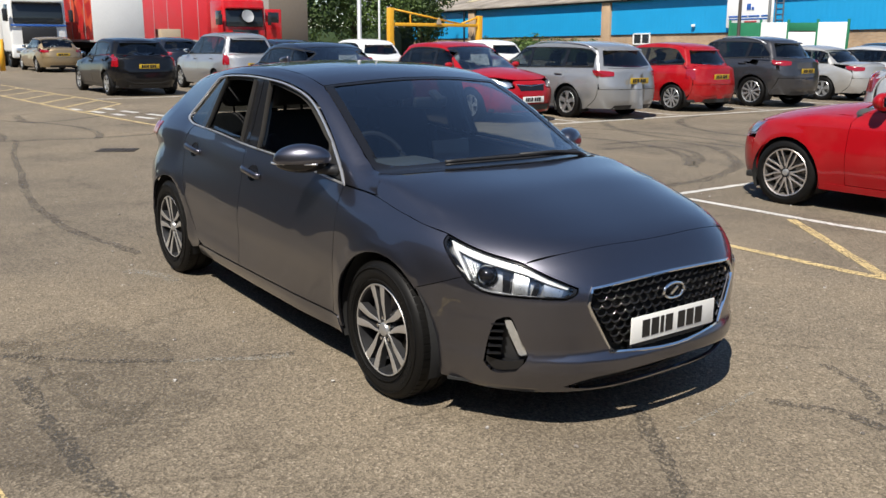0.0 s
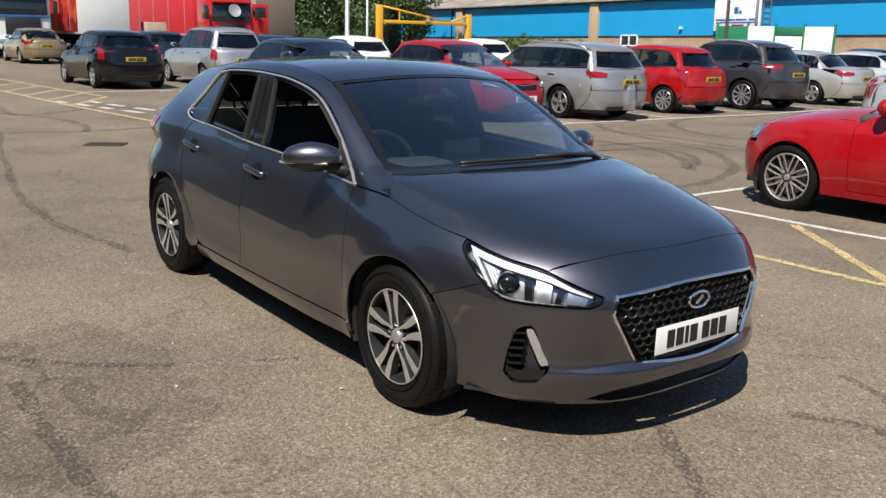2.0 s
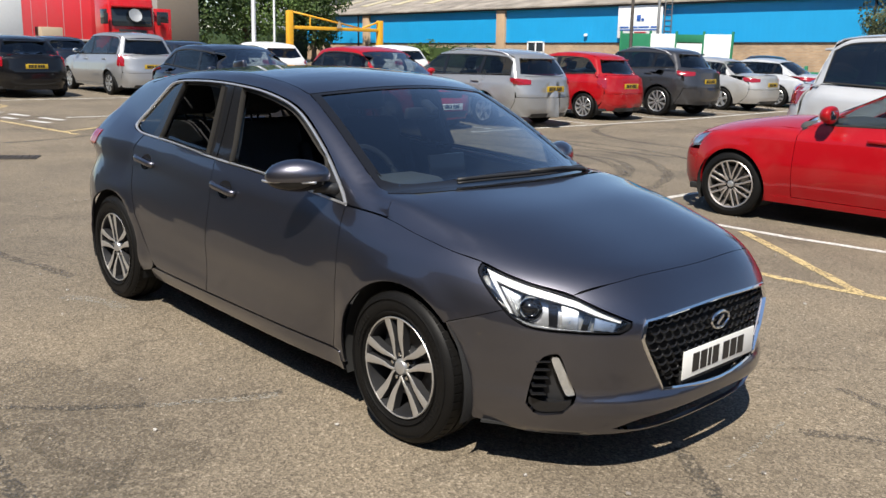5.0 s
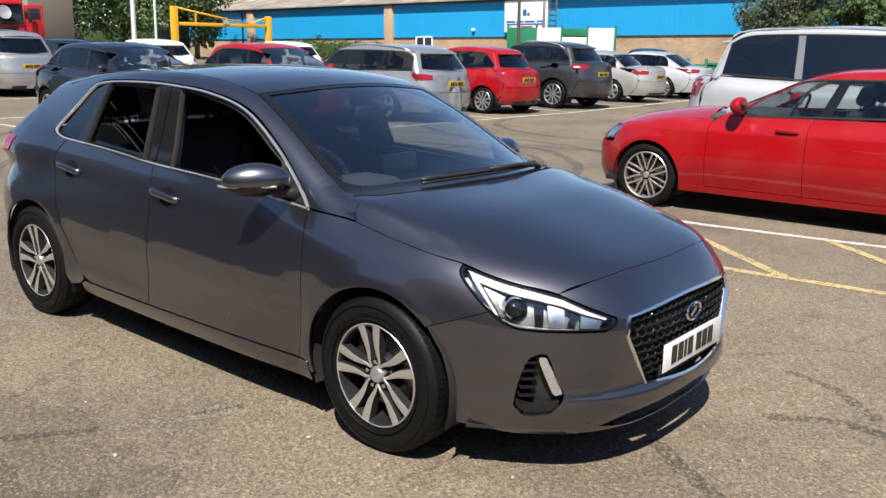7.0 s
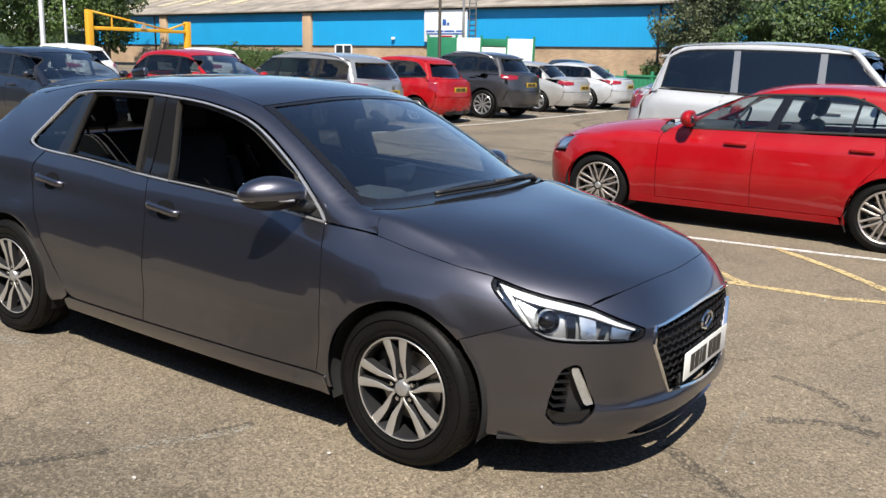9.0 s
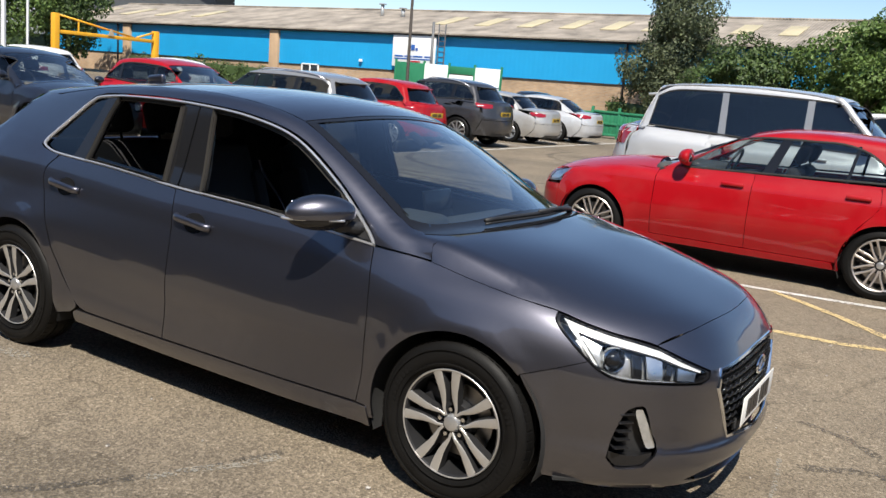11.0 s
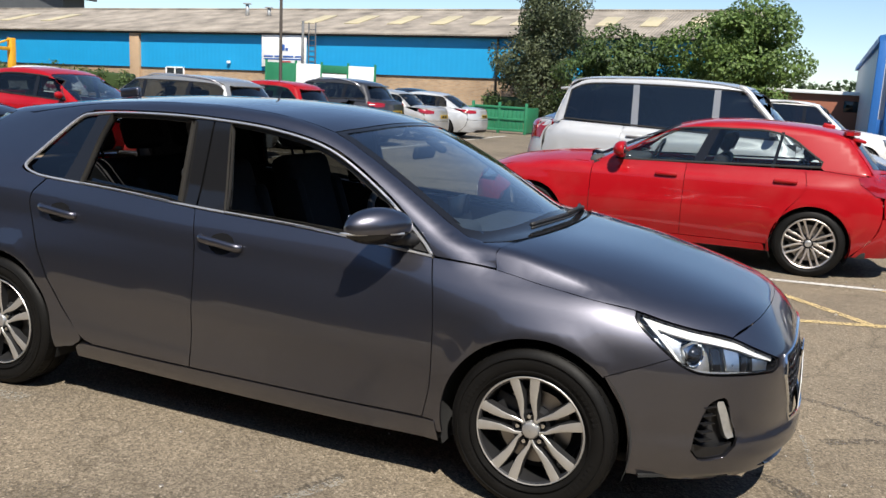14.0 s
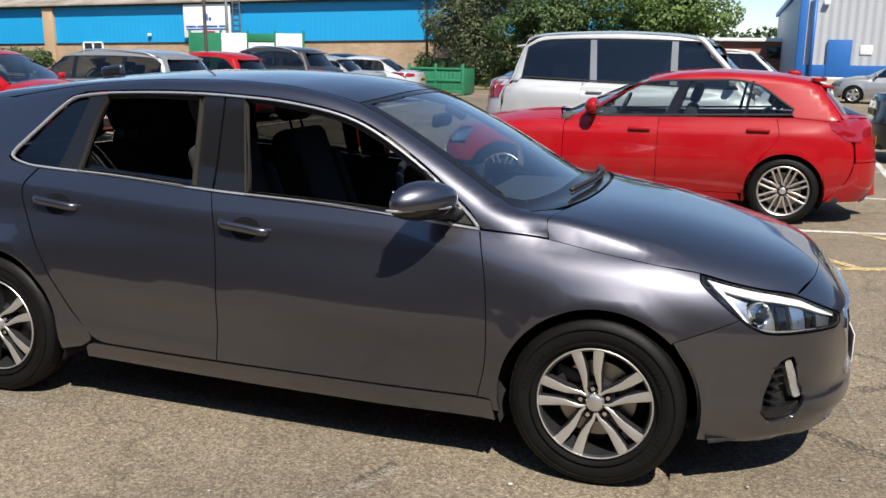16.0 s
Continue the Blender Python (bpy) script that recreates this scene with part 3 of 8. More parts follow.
def alloy_wheel(parent, at, side, R, rim, width, style, face, pocket, steer=0.0):
    """A tyre and wheel; at is the middle of its outer face, side the way that face looks along y."""
    wheel = new("wheel")
    wheel.parent = parent
    wheel.matrix_local = Matrix.Translation(at) @ pose(0, 0, 0, 0, 0, steer + (0 if side < 0 else 180))
    # local: outer face towards -y
    bm = bmesh.new()
    prof = [(rim - 0.012, 0.02), (rim + 0.004, 0.006), (rim + 0.012, 0.004), (rim + 0.03, -0.004), (R - 0.06, -0.010), (R - 0.030, -0.006), (R - 0.012, 0.006), (R - 0.004, 0.018), (R, 0.04),
            (R, 0.068), (R - 0.007, 0.07), (R - 0.007, 0.078), (R, 0.08), (R, width - 0.08), (R - 0.007, width - 0.078), (R - 0.007, width - 0.07), (R, width - 0.068), (R, width - 0.04), (R - 0.012, width - 0.006), (R - 0.06, width + 0.008), (rim, width - 0.005)]
    lathe(bm, prof, 64)
    # shoulder blocks
    for k in range(56):
        a = 2 * math.pi * k / 56
        rot = Matrix.Rotation(-a, 3, "Y")
        box(bm, (0.004, 0.034, 0.027), rot @ Vector((R - 0.0025, 0.030, 0)), 0.0, rot @ Matrix.Rotation(radians(-9), 3, "Z"))
    if style == "twin":
        for rr in (rim + 0.022, R - 0.034):
            lathe(bm, [(rr - 0.0022, -0.006), (rr - 0.001, -0.0125), (rr + 0.001, -0.0125), (rr + 0.0022, -0.006)], 64)
        for a0 in (0.3, 2.4, 3.6, 5.4):
            for k in range(8):
                rot = Matrix.Rotation(-(a0 + 0.085 * k), 3, "Y")
                box(bm, (0.020, 0.003, 0.011), rot @ Vector((rim + 0.048, -0.0095, 0)), 0.0, rot)
    bmesh.ops.recalc_face_normals(bm, faces=bm.faces[:])
    part("tyre", bm, M_TYRE, wheel)
    bm = bmesh.new()
    lathe(bm, [(rim + 0.003, 0.004), (rim - 0.003, -0.001), (rim - 0.012, 0.004), (rim - 0.016, 0.03), (rim - 0.022, 0.09), (rim - 0.03, width - 0.02), (rim, width - 0.006)], 64)
    bmesh.ops.recalc_face_normals(bm, faces=bm.faces[:])
    part("rim", bm, pocket if style == "twin" else face, wheel)
    if style == "twin":
        bm = bmesh.new()
        lathe(bm, [(rim + 0.002, 0.001), (rim - 0.001, -0.0025), (rim - 0.005, -0.001), (rim - 0.006, 0.004)], 64)
        bmesh.ops.recalc_face_normals(bm, faces=bm.faces[:])
        part("rim_lip", bm, face, wheel, "machined bright rim edge")
    # hub bowl and disc
    bm = bmesh.new()
    lathe(bm, [(0.004, 0.030), (0.075, 0.030), (0.082, 0.045), (0.082, 0.09)], 40)
    bmesh.ops.recalc_face_normals(bm, faces=bm.faces[:])
    part("hub", bm, pocket, wheel)
    bm = bmesh.new()
    lathe(bm, [(0.07, 0.072), (rim - 0.065, 0.072), (rim - 0.065, 0.09), (0.07, 0.09)], 40, closed=True)
    bmesh.ops.recalc_face_normals(bm, faces=bm.faces[:])
    part("brake_disc", bm, M_DISC, wheel)
    bm = boxed((0.11, 0.05, 0.13), (0.0, 0.085, 0), 0.012)
    bmesh.ops.transform(bm, matrix=Matrix.Rotation(radians(200), 4, "Y") @ Matrix.Translation((rim - 0.085, 0, 0)), verts=bm.verts)
    part("brake_caliper", bm, M_ALLOYDARK, wheel)
    bm = bmesh.new()
    lathe(bm, [(0.001, rim * 0 + 0.105), (rim - 0.03, 0.105)], 32)
    part("backing_plate", bm, M_UNDER, wheel)

    def spoke(line, widths, y0, y1, thick, mat_face):
        """A spoke from (r, offset) points, its face bright, its flanks dark."""
        bmf, bms = bmesh.new(), bmesh.new()
        rows = []
        for (r, off), wd in zip(line, widths):
            k = (r - line[0][0]) / (line[-1][0] - line[0][0])
            y = y0 + (y1 - y0) * k
            rows.append((r, off, wd / 2, y))
        f = [[bmf.verts.new((off + s * wd, y + (0 if abs(s) < 0.8 else 0.0015), r)) for s in (-1, -0.75, 0.75, 1)] for r, off, wd, y in rows]
        for a, b in zip(f, f[1:]):
            for i in range(3):
                bmf.faces.new((a[i], a[i + 1], b[i + 1], b[i]))
        g = [[bms.verts.new((off + s * (wd + c), y + d, r)) for s, c, d in ((-1, 0, 0.0015), (-1, 0.004, thick), (1, 0.004, thick), (1, 0, 0.0015))] for r, off, wd, y in rows]
        for a, b in zip(g, g[1:]):
            for i in range(3):
                bms.faces.new((a[i], a[i + 1], b[i + 1], b[i]))
        for b in (bmf, bms):
            bmesh.ops.recalc_face_normals(b, faces=b.faces[:])
        return bmf, bms

    def put(bms_pair, ang):
        m = Matrix.Rotation(ang, 4, "Y")
        for b, name, mat in ((bms_pair[0], "spoke_face", face), (bms_pair[1], "spoke_flank", pocket)):
            bmesh.ops.transform(b, matrix=m, verts=b.verts)
        sp = part("spoke", bms_pair[1], pocket, wheel)
        bm = bms_pair[0]
        for f in bm.faces:
            if f.normal.y > 0:
                f.normal_flip()
        part("spoke_face", bm, face, sp)
    if style == "twin":
        for k in range(5):
            for s in (-1, 1):
                line = [(0.030, s * 0.020), (0.055, s * 0.026), (0.085, s * 0.0245), (0.115, s * 0.025), (0.15, s * 0.031), (0.18, s * 0.037), (rim - 0.008, s * 0.042)]
                wid = [0.010, 0.012, 0.019, 0.026, 0.033, 0.037, 0.040]
                put(spoke(line, wid, 0.010, 0.000, 0.035, face), 2 * math.pi * k / 5 - 0.17)
        nut_r, nuts = 0.052, 5
    elif style == "mesh":
        for k in range(8):
            for s in (-1, 1):
                line = [(0.045, s * 0.004), (0.09, s * 0.012), (0.13, s * 0.024), (0.17, s * 0.042), (rim - 0.008, s * 0.062)]
                put(spoke(line, [0.020, 0.018, 0.018, 0.019, 0.024], 0.014, 0.004, 0.028, face), 2 * math.pi * k / 8)
        nut_r, nuts = 0.055, 5
    else:
        n = int(style)
        for k in range(n):
            line = [(0.04, 0), (0.09, 0), (0.14, 0), (rim - 0.008, 0)]
            w = 0.75 * 2 * math.pi * 0.1 / n
            put(spoke(line, [w * 0.8, w * 0.8, w * 0.95, w * 1.25], 0.012, 0.004, 0.03, face), 2 * math.pi * k / n)
        nut_r, nuts = 0.055, 0
    bm = bmesh.new()
    lathe(bm, [(0.001, 0.003), (0.024, 0.004), (0.029, 0.007), (0.031, 0.012), (0.034, 0.016), (0.036, 0.05)], 32)
    bmesh.ops.recalc_face_normals(bm, faces=bm.faces[:])
    part("centre_cap", bm, M_SILVERWHEEL, wheel)
    for k in range(nuts):
        a = 2 * math.pi * (k + 0.0) / nuts - 0.17
        bm = bmesh.new()
        lathe(bm, [(0.001, 0.012), (0.008, 0.013), (0.0095, 0.017), (0.0095, 0.035)], 12)
        lathe(bm, [(0.016, 0.030), (0.0135, 0.020), (0.0125, 0.032)], 16)
        bmesh.ops.translate(bm, verts=bm.verts, vec=(nut_r * math.sin(a), 0, nut_r * math.cos(a)))
        bmesh.ops.recalc_face_normals(bm, faces=bm.faces[:])
        part("wheel_nut", bm, M_CHROME if style == "twin" else M_ALLOYDARK, wheel)
    return wheel


def number_plate(parent, at, rz, mat, size=(0.52, 0.111), rx=0):
    plate = new("number_plate")
    plate.parent = parent
    plate.matrix_local = Matrix.Translation(at) @ pose(0, 0, 0, rx, 0, rz)
    # local: face towards -y, width along x
    bm = boxed((size[0], 0.004, size[1]), (0, 0, 0), 0.0015)
    part("plate_face", bm, mat, plate)
    k = size[0] / 0.52
    x = -0.195 * k
    for i in range(7):
        wd = 0.044 * k if i != 2 else 0.02 * k
        part("character_bar", boxed((wd, 0.003, 0.072 * size[1] / 0.111), (x + wd / 2, -0.003, 0), 0.0), M_INK, plate)
        x += wd + 0.011 * k + (0.022 * k if i == 3 else 0)
    return plate


def seat(parent, at, mat, back=0.62):
    """A car seat facing +x."""
    bm = boxed((0.50, 0.46, 0.16), (0, 0, 0), 0.06, None, 3)
    for s in (-1, 1):
        box(bm, (0.46, 0.09, 0.19), (-0.01, 0.215 * s, 0.015), 0.035, None, 2)
    bmesh.ops.translate(bm, verts=bm.verts, vec=at)
    part("seat_cushion", bm, mat, parent)
    tilt = Matrix.Rotation(radians(-20), 3, "Y")
    base = Vector(at) + Vector((-0.23, 0, 0.02))
    bm = boxed((0.13, 0.44, back), (0, 0, back / 2), 0.05, None, 3)
    for s in (-1, 1):
        box(bm, (0.17, 0.08, back * 0.7), (0.015, 0.20 * s, back * 0.42), 0.035, None, 2)
    bmesh.ops.transform(bm, matrix=Matrix.Translation(base) @ tilt.to_4x4(), verts=bm.verts)
    part("seat_back", bm, mat, parent)
    bm = boxed((0.10, 0.27, 0.18), (0.02, 0, back + 0.13), 0.045, None, 3)
    for s in (-1, 1):
        tube(bm, [(0.0, 0.06 * s, back - 0.05), (0.01, 0.06 * s, back + 0.07)], 0.007, 6)
    bmesh.ops.transform(bm, matrix=Matrix.Translation(base) @ tilt.to_4x4(), verts=bm.verts)
    part("headrest", bm, mat, parent)


def build_hero():
    S = HERO
    car = root("hatchback", HM, "graphite grey metallic five-door hatchback with two windows wound down", "car")
    P = M_GREY_PAINT
    st = (0.05, 0.04)
    top = S.from_top

    # bonnet
    shut = [(1.119, 0.872), (1.20, 0.858), (1.285, 0.843), (1.40, 0.8265), (1.516, 0.810), (1.648, 0.792)]
    right = [(float(q[0]), float(q[1])) for q in S.from_side(-1)(np.array([(x, z + 0.001) for x, z in shut]))]
    rear = [(right[0][0], -right[0][1]), (1.106, 0.736), (1.128, 0.66), (1.160, 0.55), (1.195, 0.38), (1.212, 0.18), (1.215, 0.0)]
    rear += [(x, -y) for x, y in rear[-2::-1]]
    hl = [right[-1], (1.755, -0.724), (1.86, -0.684), (1.974, -0.615)]
    front = [(1.974, -0.615), (2.038, -0.45), (2.066, -0.25), (2.076, 0), (2.066, 0.25), (2.038, 0.45), (1.974, 0.615)]
    m = lambda seg: [(x, -y) for x, y in seg][::-1]
    bonnet = part("bonnet", skin(S, loop(rear, right, hl, front, m(hl), m(right)), top, (0.035, 0.035)), P, car)

    # windscreen with its dark border
    up = [(0.305, -0.572), (0.35, -0.35), (0.372, 0), (0.35, 0.35), (0.305, 0.572)]
    lo = [(1.03, 0.684), (1.10, 0.62), (1.145, 0.52), (1.182, 0.36), (1.198, 0.17), (1.201, 0), (1.198, -0.17), (1.182, -0.36), (1.145, -0.52), (1.10, -0.62), (1.03, -0.684)]
    lside = [(0.305, 0.572), (0.7, 0.639), (1.03, 0.684)]
    rside = [(1.03, -0.684), (0.7, -0.639), (0.305, -0.572)]
    wind = loop(up, lside, lo, rside)
    screen = part("windscreen", skin(S, wind, top, (0.06, 0.06), -0.004, 0), M_SCREEN, car)
    ins = [(0.5 * 0.73 + (p[0] - 0.73) * 0.93 + 0.365, p[1] * 0.935) for p in wind]
    ins = [(p[0] - (0.085 if p[0] > 0.95 else 0), p[1]) for p in ins]
    part("screen_border", skin(S, wind, top, (0.08, 0.08), -0.001, 0.004, [ins]), M_GLOSSBLACK, screen, "black ceramic band")
    edge = [(1.02, 0.66), (1.09, 0.60), (1.135, 0.50), (1.17, 0.34), (1.19, 0.15), (1.193, 0)]
    ahead = [(1.25, 0), (1.247, 0.18), (1.23, 0.38), (1.195, 0.55), (1.16, 0.66), (1.13, 0.735)]
    cowl = loop([(x, -y) for x, y in edge] + edge[-2::-1], [edge[0], (1.09, 0.728), ahead[-1]], ahead[::-1] + [(x, -y) for x, y in ahead[1:]], [(1.13, -0.735), (1.09, -0.728), (1.02, -0.66)])
    part("cowl", skin(S, cowl, top, (0.05, 0.05), -0.02, 0.02), M_BLACK, car)
    # roof
    rf = [(0.297, 0.574), (0.343, 0.35), (0.365, 0), (0.343, -0.35), (0.297, -0.574)]
    rr = [(-1.45, -0.515), (-1.60, -0.48), (-1.72, -0.35), (-1.75, 0), (-1.72, 0.35), (-1.60, 0.48), (-1.45, 0.515)]
    rs = [(0.297, -0.574), (0.0, -0.585), (-0.6, -0.572), (-1.1, -0.54), (-1.45, -0.515)]
    part("roof", skin(S, loop(rf, rs, rr, m(rs)), top, (0.05, 0.04)), P, car)
    bm = boxed((0.13, 0.035, 0.05), (-1.3, 0, 1.405), 0.015, Matrix.Rotation(radians(-8), 3, "Y"), 3)
    part("roof_aerial", bm, P, car)
    # rear window and tailgate
    end = S.from_end(-1)
    rw = loop([(-0.50, 1.27), (0, 1.285), (0.50, 1.27)], [(0.50, 1.27), (0.60, 1.02)], [(0.60, 1.02), (0, 1.0), (-0.60, 1.02)], [(-0.60, 1.02), (-0.50, 1.27)])
    part("rear_window", skin(S, rw, end, (0.08, 0.08), -0.003, 0), M_PRIVACY, car)
    tg = loop([(-0.57, 1.005), (0, 0.985), (0.57, 1.005)], [(0.57, 1.005), (0.60, 0.61)], [(0.60, 0.61), (-0.60, 0.61)], [(-0.60, 0.61), (-0.57, 1.005)])
    part("tailgate", skin(S, tg, end, (0.08, 0.06)), P, car)
    rb = loop([(-0.63, 0.60), (0.63, 0.60)], [(0.63, 0.60), (0.62, 0.22)], [(0.62, 0.22), (-0.62, 0.22)], [(-0.62, 0.22), (-0.63, 0.60)])
    part("rear_bumper", skin(S, rb, end, (0.06, 0.06)), P, car)

    for s, open_side in ((-1, True), (1, False)):
        lay = S.from_side(s)
        fan = S.from_fan(FANC)
        # fender
        edge = [(x, z - 0.001) for x, z in shut]
        fender = loop([(0.868, 0.889), (1.0, 0.882), (1.122, 0.870)], [(1.122, 0.870)] + edge[1:5] + [(1.645, edge[5][1])],
                      [(1.645, edge[5][1]), (1.656, 0.757), (1.738, 0.687), (1.788, 0.648)], [(1.788, 0.648), (1.686, 0.608), (1.578, 0.568)],
                      arc(AX, 0.312, 0.352, 45, 192, 30), [(0.981, 0.239), (0.958, 0.240), (0.945, 0.283)], [(0.945, 0.283), (0.897, 0.284)], [(0.897, 0.284), (0.925, 0.42), (0.926, 0.58), (0.907, 0.74), (0.868, 0.889)], n=5)
        part("front_wing", skin(S, fender, lay, st, crease=S.crease), P, car)
        # doors
        fd = loop([(-0.255, 0.955), (0.3, 0.930), (0.862, 0.890)], [(0.862, 0.890), (0.903, 0.74), (0.922, 0.58), (0.921, 0.42), (0.893, 0.285)],
                  [(0.893, 0.285), (0.4, 0.285), (-0.197, 0.288)], [(-0.197, 0.288), (-0.189, 0.45), (-0.192, 0.63), (-0.217, 0.80), (-0.257, 0.955)])
        door = part("front_door", skin(S, fd, lay, st, crease=S.crease), P, car)
        rd = loop([(-0.262, 0.955), (-0.222, 0.80), (-0.197, 0.63), (-0.194, 0.45), (-0.202, 0.288)], [(-0.202, 0.288), (-0.5, 0.292), (-0.74, 0.297)],
                  [(-0.74, 0.297), (-0.805, 0.322), (-0.895, 0.42), (-0.97, 0.53), (-1.045, 0.65), (-1.125, 0.775), (-1.175, 0.86), (-1.188, 0.93), (-1.13, 1.002)], [(-1.13, 1.002), (-0.7, 0.985), (-0.262, 0.955)])
        rdoor = part("rear_door", skin(S, rd, lay, st, crease=S.crease), P, car)
        sill = loop([(0.95, 0.278), (0.4, 0.279), (-0.3, 0.282), (-0.80, 0.290)], [(-0.80, 0.290), (-0.84, 0.27), (-0.86, 0.215)], [(-0.86, 0.215), (0, 0.20), (0.965, 0.198)], [(0.965, 0.198), (0.95, 0.278)])
        part("sill", skin(S, sill, lay, (0.06, 0.02), 0.004, 0.03), P, car)
        # rear quarter with C-pillar, roof rail, A-pillar
        ry = lambda x: float(np.interp(x, [-1.45, -1.1, -0.6, 0.0, 0.297], [0.521, 0.546, 0.578, 0.591, 0.580]))
        q_top = S.zs_at([(x, ry(x)) for x in np.linspace(-1.0, -1.45, 8)])
        quarter = loop([(-1.0, 1.325)] + [q_top[0]], q_top + [(-1.60, 1.30)], [(-1.60, 1.30), (-1.78, 1.12), (-1.88, 0.98)], [(-1.88, 0.98), (-1.90, 0.80), (-1.88, 0.60)], [(-1.88, 0.60), (-1.87, 0.40), (-1.83, 0.245)], [(-1.83, 0.245), (-1.672, 0.24)],
                       [(-AX - 0.352 * math.cos(radians(a)), 0.312 + 0.352 * math.sin(radians(a))) for a in range(-12, 193, 6)],
                       [(-0.981, 0.239), (-0.87, 0.265)], [(-0.87, 0.265), (-0.811, 0.317), (-0.901, 0.416), (-0.977, 0.528), (-1.052, 0.648), (-1.132, 0.774), (-1.182, 0.86), (-1.195, 0.932), (-1.14, 1.004)],
                       [(-1.14, 1.004), (-1.22, 1.012), (-1.30, 1.03), (-1.318, 1.055), (-1.27, 1.12), (-1.15, 1.24), (-1.07, 1.305), (-1.0, 1.325)], n=5)
        part("rear_quarter", skin(S, quarter, lay, st, crease=S.crease), P, car)
        rail_lo = [(-1.0, 1.33), (-0.8, 1.343), (-0.5, 1.352), (-0.23, 1.347), (0.06, 1.326), (0.34, 1.265), (0.6, 1.125), (0.8, 0.975), (0.872, 0.897)]
        a_top = S.zs_at([(x, float(np.interp(x, [0.305, 0.7, 1.03], [0.577, 0.644, 0.690]))) for x in np.linspace(0.305, 1.03, 11)])
        r_top = S.zs_at([(x, ry(x)) for x in np.linspace(0.297, -1.0, 19)])
        rail = loop(rail_lo, [(0.872, 0.897), (1.0, 0.889), (1.114, 0.878)], [(1.114, 0.878), (1.108, 0.91), (1.101, 0.936)], [(1.101, 0.936), (1.07, 0.946)] + a_top[::-1] + r_top, [r_top[-1], (-1.0, 1.33)])
        part("roof_rail", skin(S, rail, lay, (0.04, 0.02), 0, 0.01), P, car)
        # bright window surround
        chrome = [(0.866, 0.893), (0.3, 0.939), (-0.25, 0.963), (-0.7, 0.992), (-1.10, 1.008), (-1.215, 1.018), (-1.288, 1.038), (-1.303, 1.062), (-1.268, 1.105), (-1.15, 1.222), (-1.06, 1.292), (-0.98, 1.313),
                  (-0.8, 1.329), (-0.5, 1.339), (-0.23, 1.335), (0.06, 1.313), (0.33, 1.254), (0.59, 1.115), (0.79, 0.965)]
        part("window_surround", strip_on(S, loop(chrome[:8] + chrome[8:] + [chrome[0]], n=7), lay, 0.0115, 0.007, True), M_SATIN, car, "satin chrome window surround")
        # pillars in gloss black, seals, panes
        def pane(name, segs, mat, off=-0.006, depth=0.0, parent=car, label="", holes=()):
            return part(name, skin(S, loop(*segs), lay, (0.08, 0.06), off, depth, holes), mat, parent, label)
        pane("front_pillar_cover", [[(-0.095, 0.955), (-0.135, 1.15), (-0.165, 1.328)], [(-0.165, 1.328), (-0.252, 1.33)], [(-0.252, 1.33), (-0.252, 0.968)], [(-0.252, 0.968), (-0.095, 0.955)]], M_GLOSSBLACK, -0.002, 0.03, door, "black pillar trim")
        pane("rear_pillar_cover", [[(-0.262, 0.968), (-0.262, 1.33)], [(-0.262, 1.33), (-0.355, 1.331)], [(-0.355, 1.331), (-0.335, 0.972)], [(-0.335, 0.972), (-0.262, 0.968)]], M_GLOSSBLACK, -0.002, 0.03, rdoor, "black pillar trim")
        pane("quarter_divider", [[(-0.915, 1.0), (-0.885, 1.19), (-0.84, 1.322)], [(-0.84, 1.322), (-0.955, 1.312)], [(-0.955, 1.312), (-1.04, 1.005)], [(-1.04, 1.005), (-0.915, 1.0)]], M_GLOSSBLACK, -0.004, 0.02, rdoor, "black window divider")
        pane("quarter_pane", [[(-1.03, 1.012), (-1.22, 1.03), (-1.275, 1.05)], [(-1.275, 1.05), (-1.15, 1.20), (-1.06, 1.275), (-0.955, 1.305)], [(-0.955, 1.305), (-1.03, 1.012)]], M_PRIVACY, -0.008, 0, rdoor)
        pane("mirror_base", [[(0.862, 0.905), (0.69, 0.92)], [(0.69, 0.92), (0.665, 1.045)], [(0.665, 1.045), (0.79, 0.958), (0.862, 0.905)]], M_BLACK, -0.003, 0.02, door, "black mirror mount")
        # door frame returns, seen where the windows are wound down
        fwin = loop([(-0.10, 0.962), (0.3, 0.948), (0.69, 0.925)], [(0.69, 0.925), (0.67, 1.045), (0.59, 1.10), (0.33, 1.24), (0.06, 1.298), (-0.155, 1.318)], [(-0.155, 1.318), (-0.13, 1.15), (-0.10, 0.962)])
        rwin = loop([(-0.342, 0.978), (-0.7, 0.998), (-0.915, 1.006)], [(-0.915, 1.006), (-0.885, 1.19), (-0.845, 1.312)], [(-0.845, 1.312), (-0.6, 1.322), (-0.36, 1.32)], [(-0.36, 1.32), (-0.342, 0.978)])
        part("window_seal", strip_on(S, fwin, lay, 0.016, -0.012, True), M_TRIMGREY if open_side else M_SEAL, door)
        part("window_seal", strip_on(S, rwin, lay, 0.016, -0.012, True), M_TRIMGREY if open_side else M_SEAL, rdoor)
        if not open_side:
            part("window_pane", skin(S, fwin, lay, (0.1, 0.1), -0.012, 0), M_GLASS, door)
            part("window_pane", skin(S, rwin, lay, (0.1, 0.1), -0.012, 0), M_PRIVACY, rdoor)
        else:
            part("window_pane", skin(S, loop([(-0.345, 0.978), (-0.7, 0.998), (-0.91, 1.006)], [(-0.91, 1.006), (-0.905, 1.035)], [(-0.905, 1.035), (-0.7, 1.02), (-0.345, 1.0)], [(-0.345, 1.0), (-0.345, 0.978)]), lay, (0.1, 0.05), -0.012, 0), M_PRIVACY, rdoor, "wound-down tinted pane")
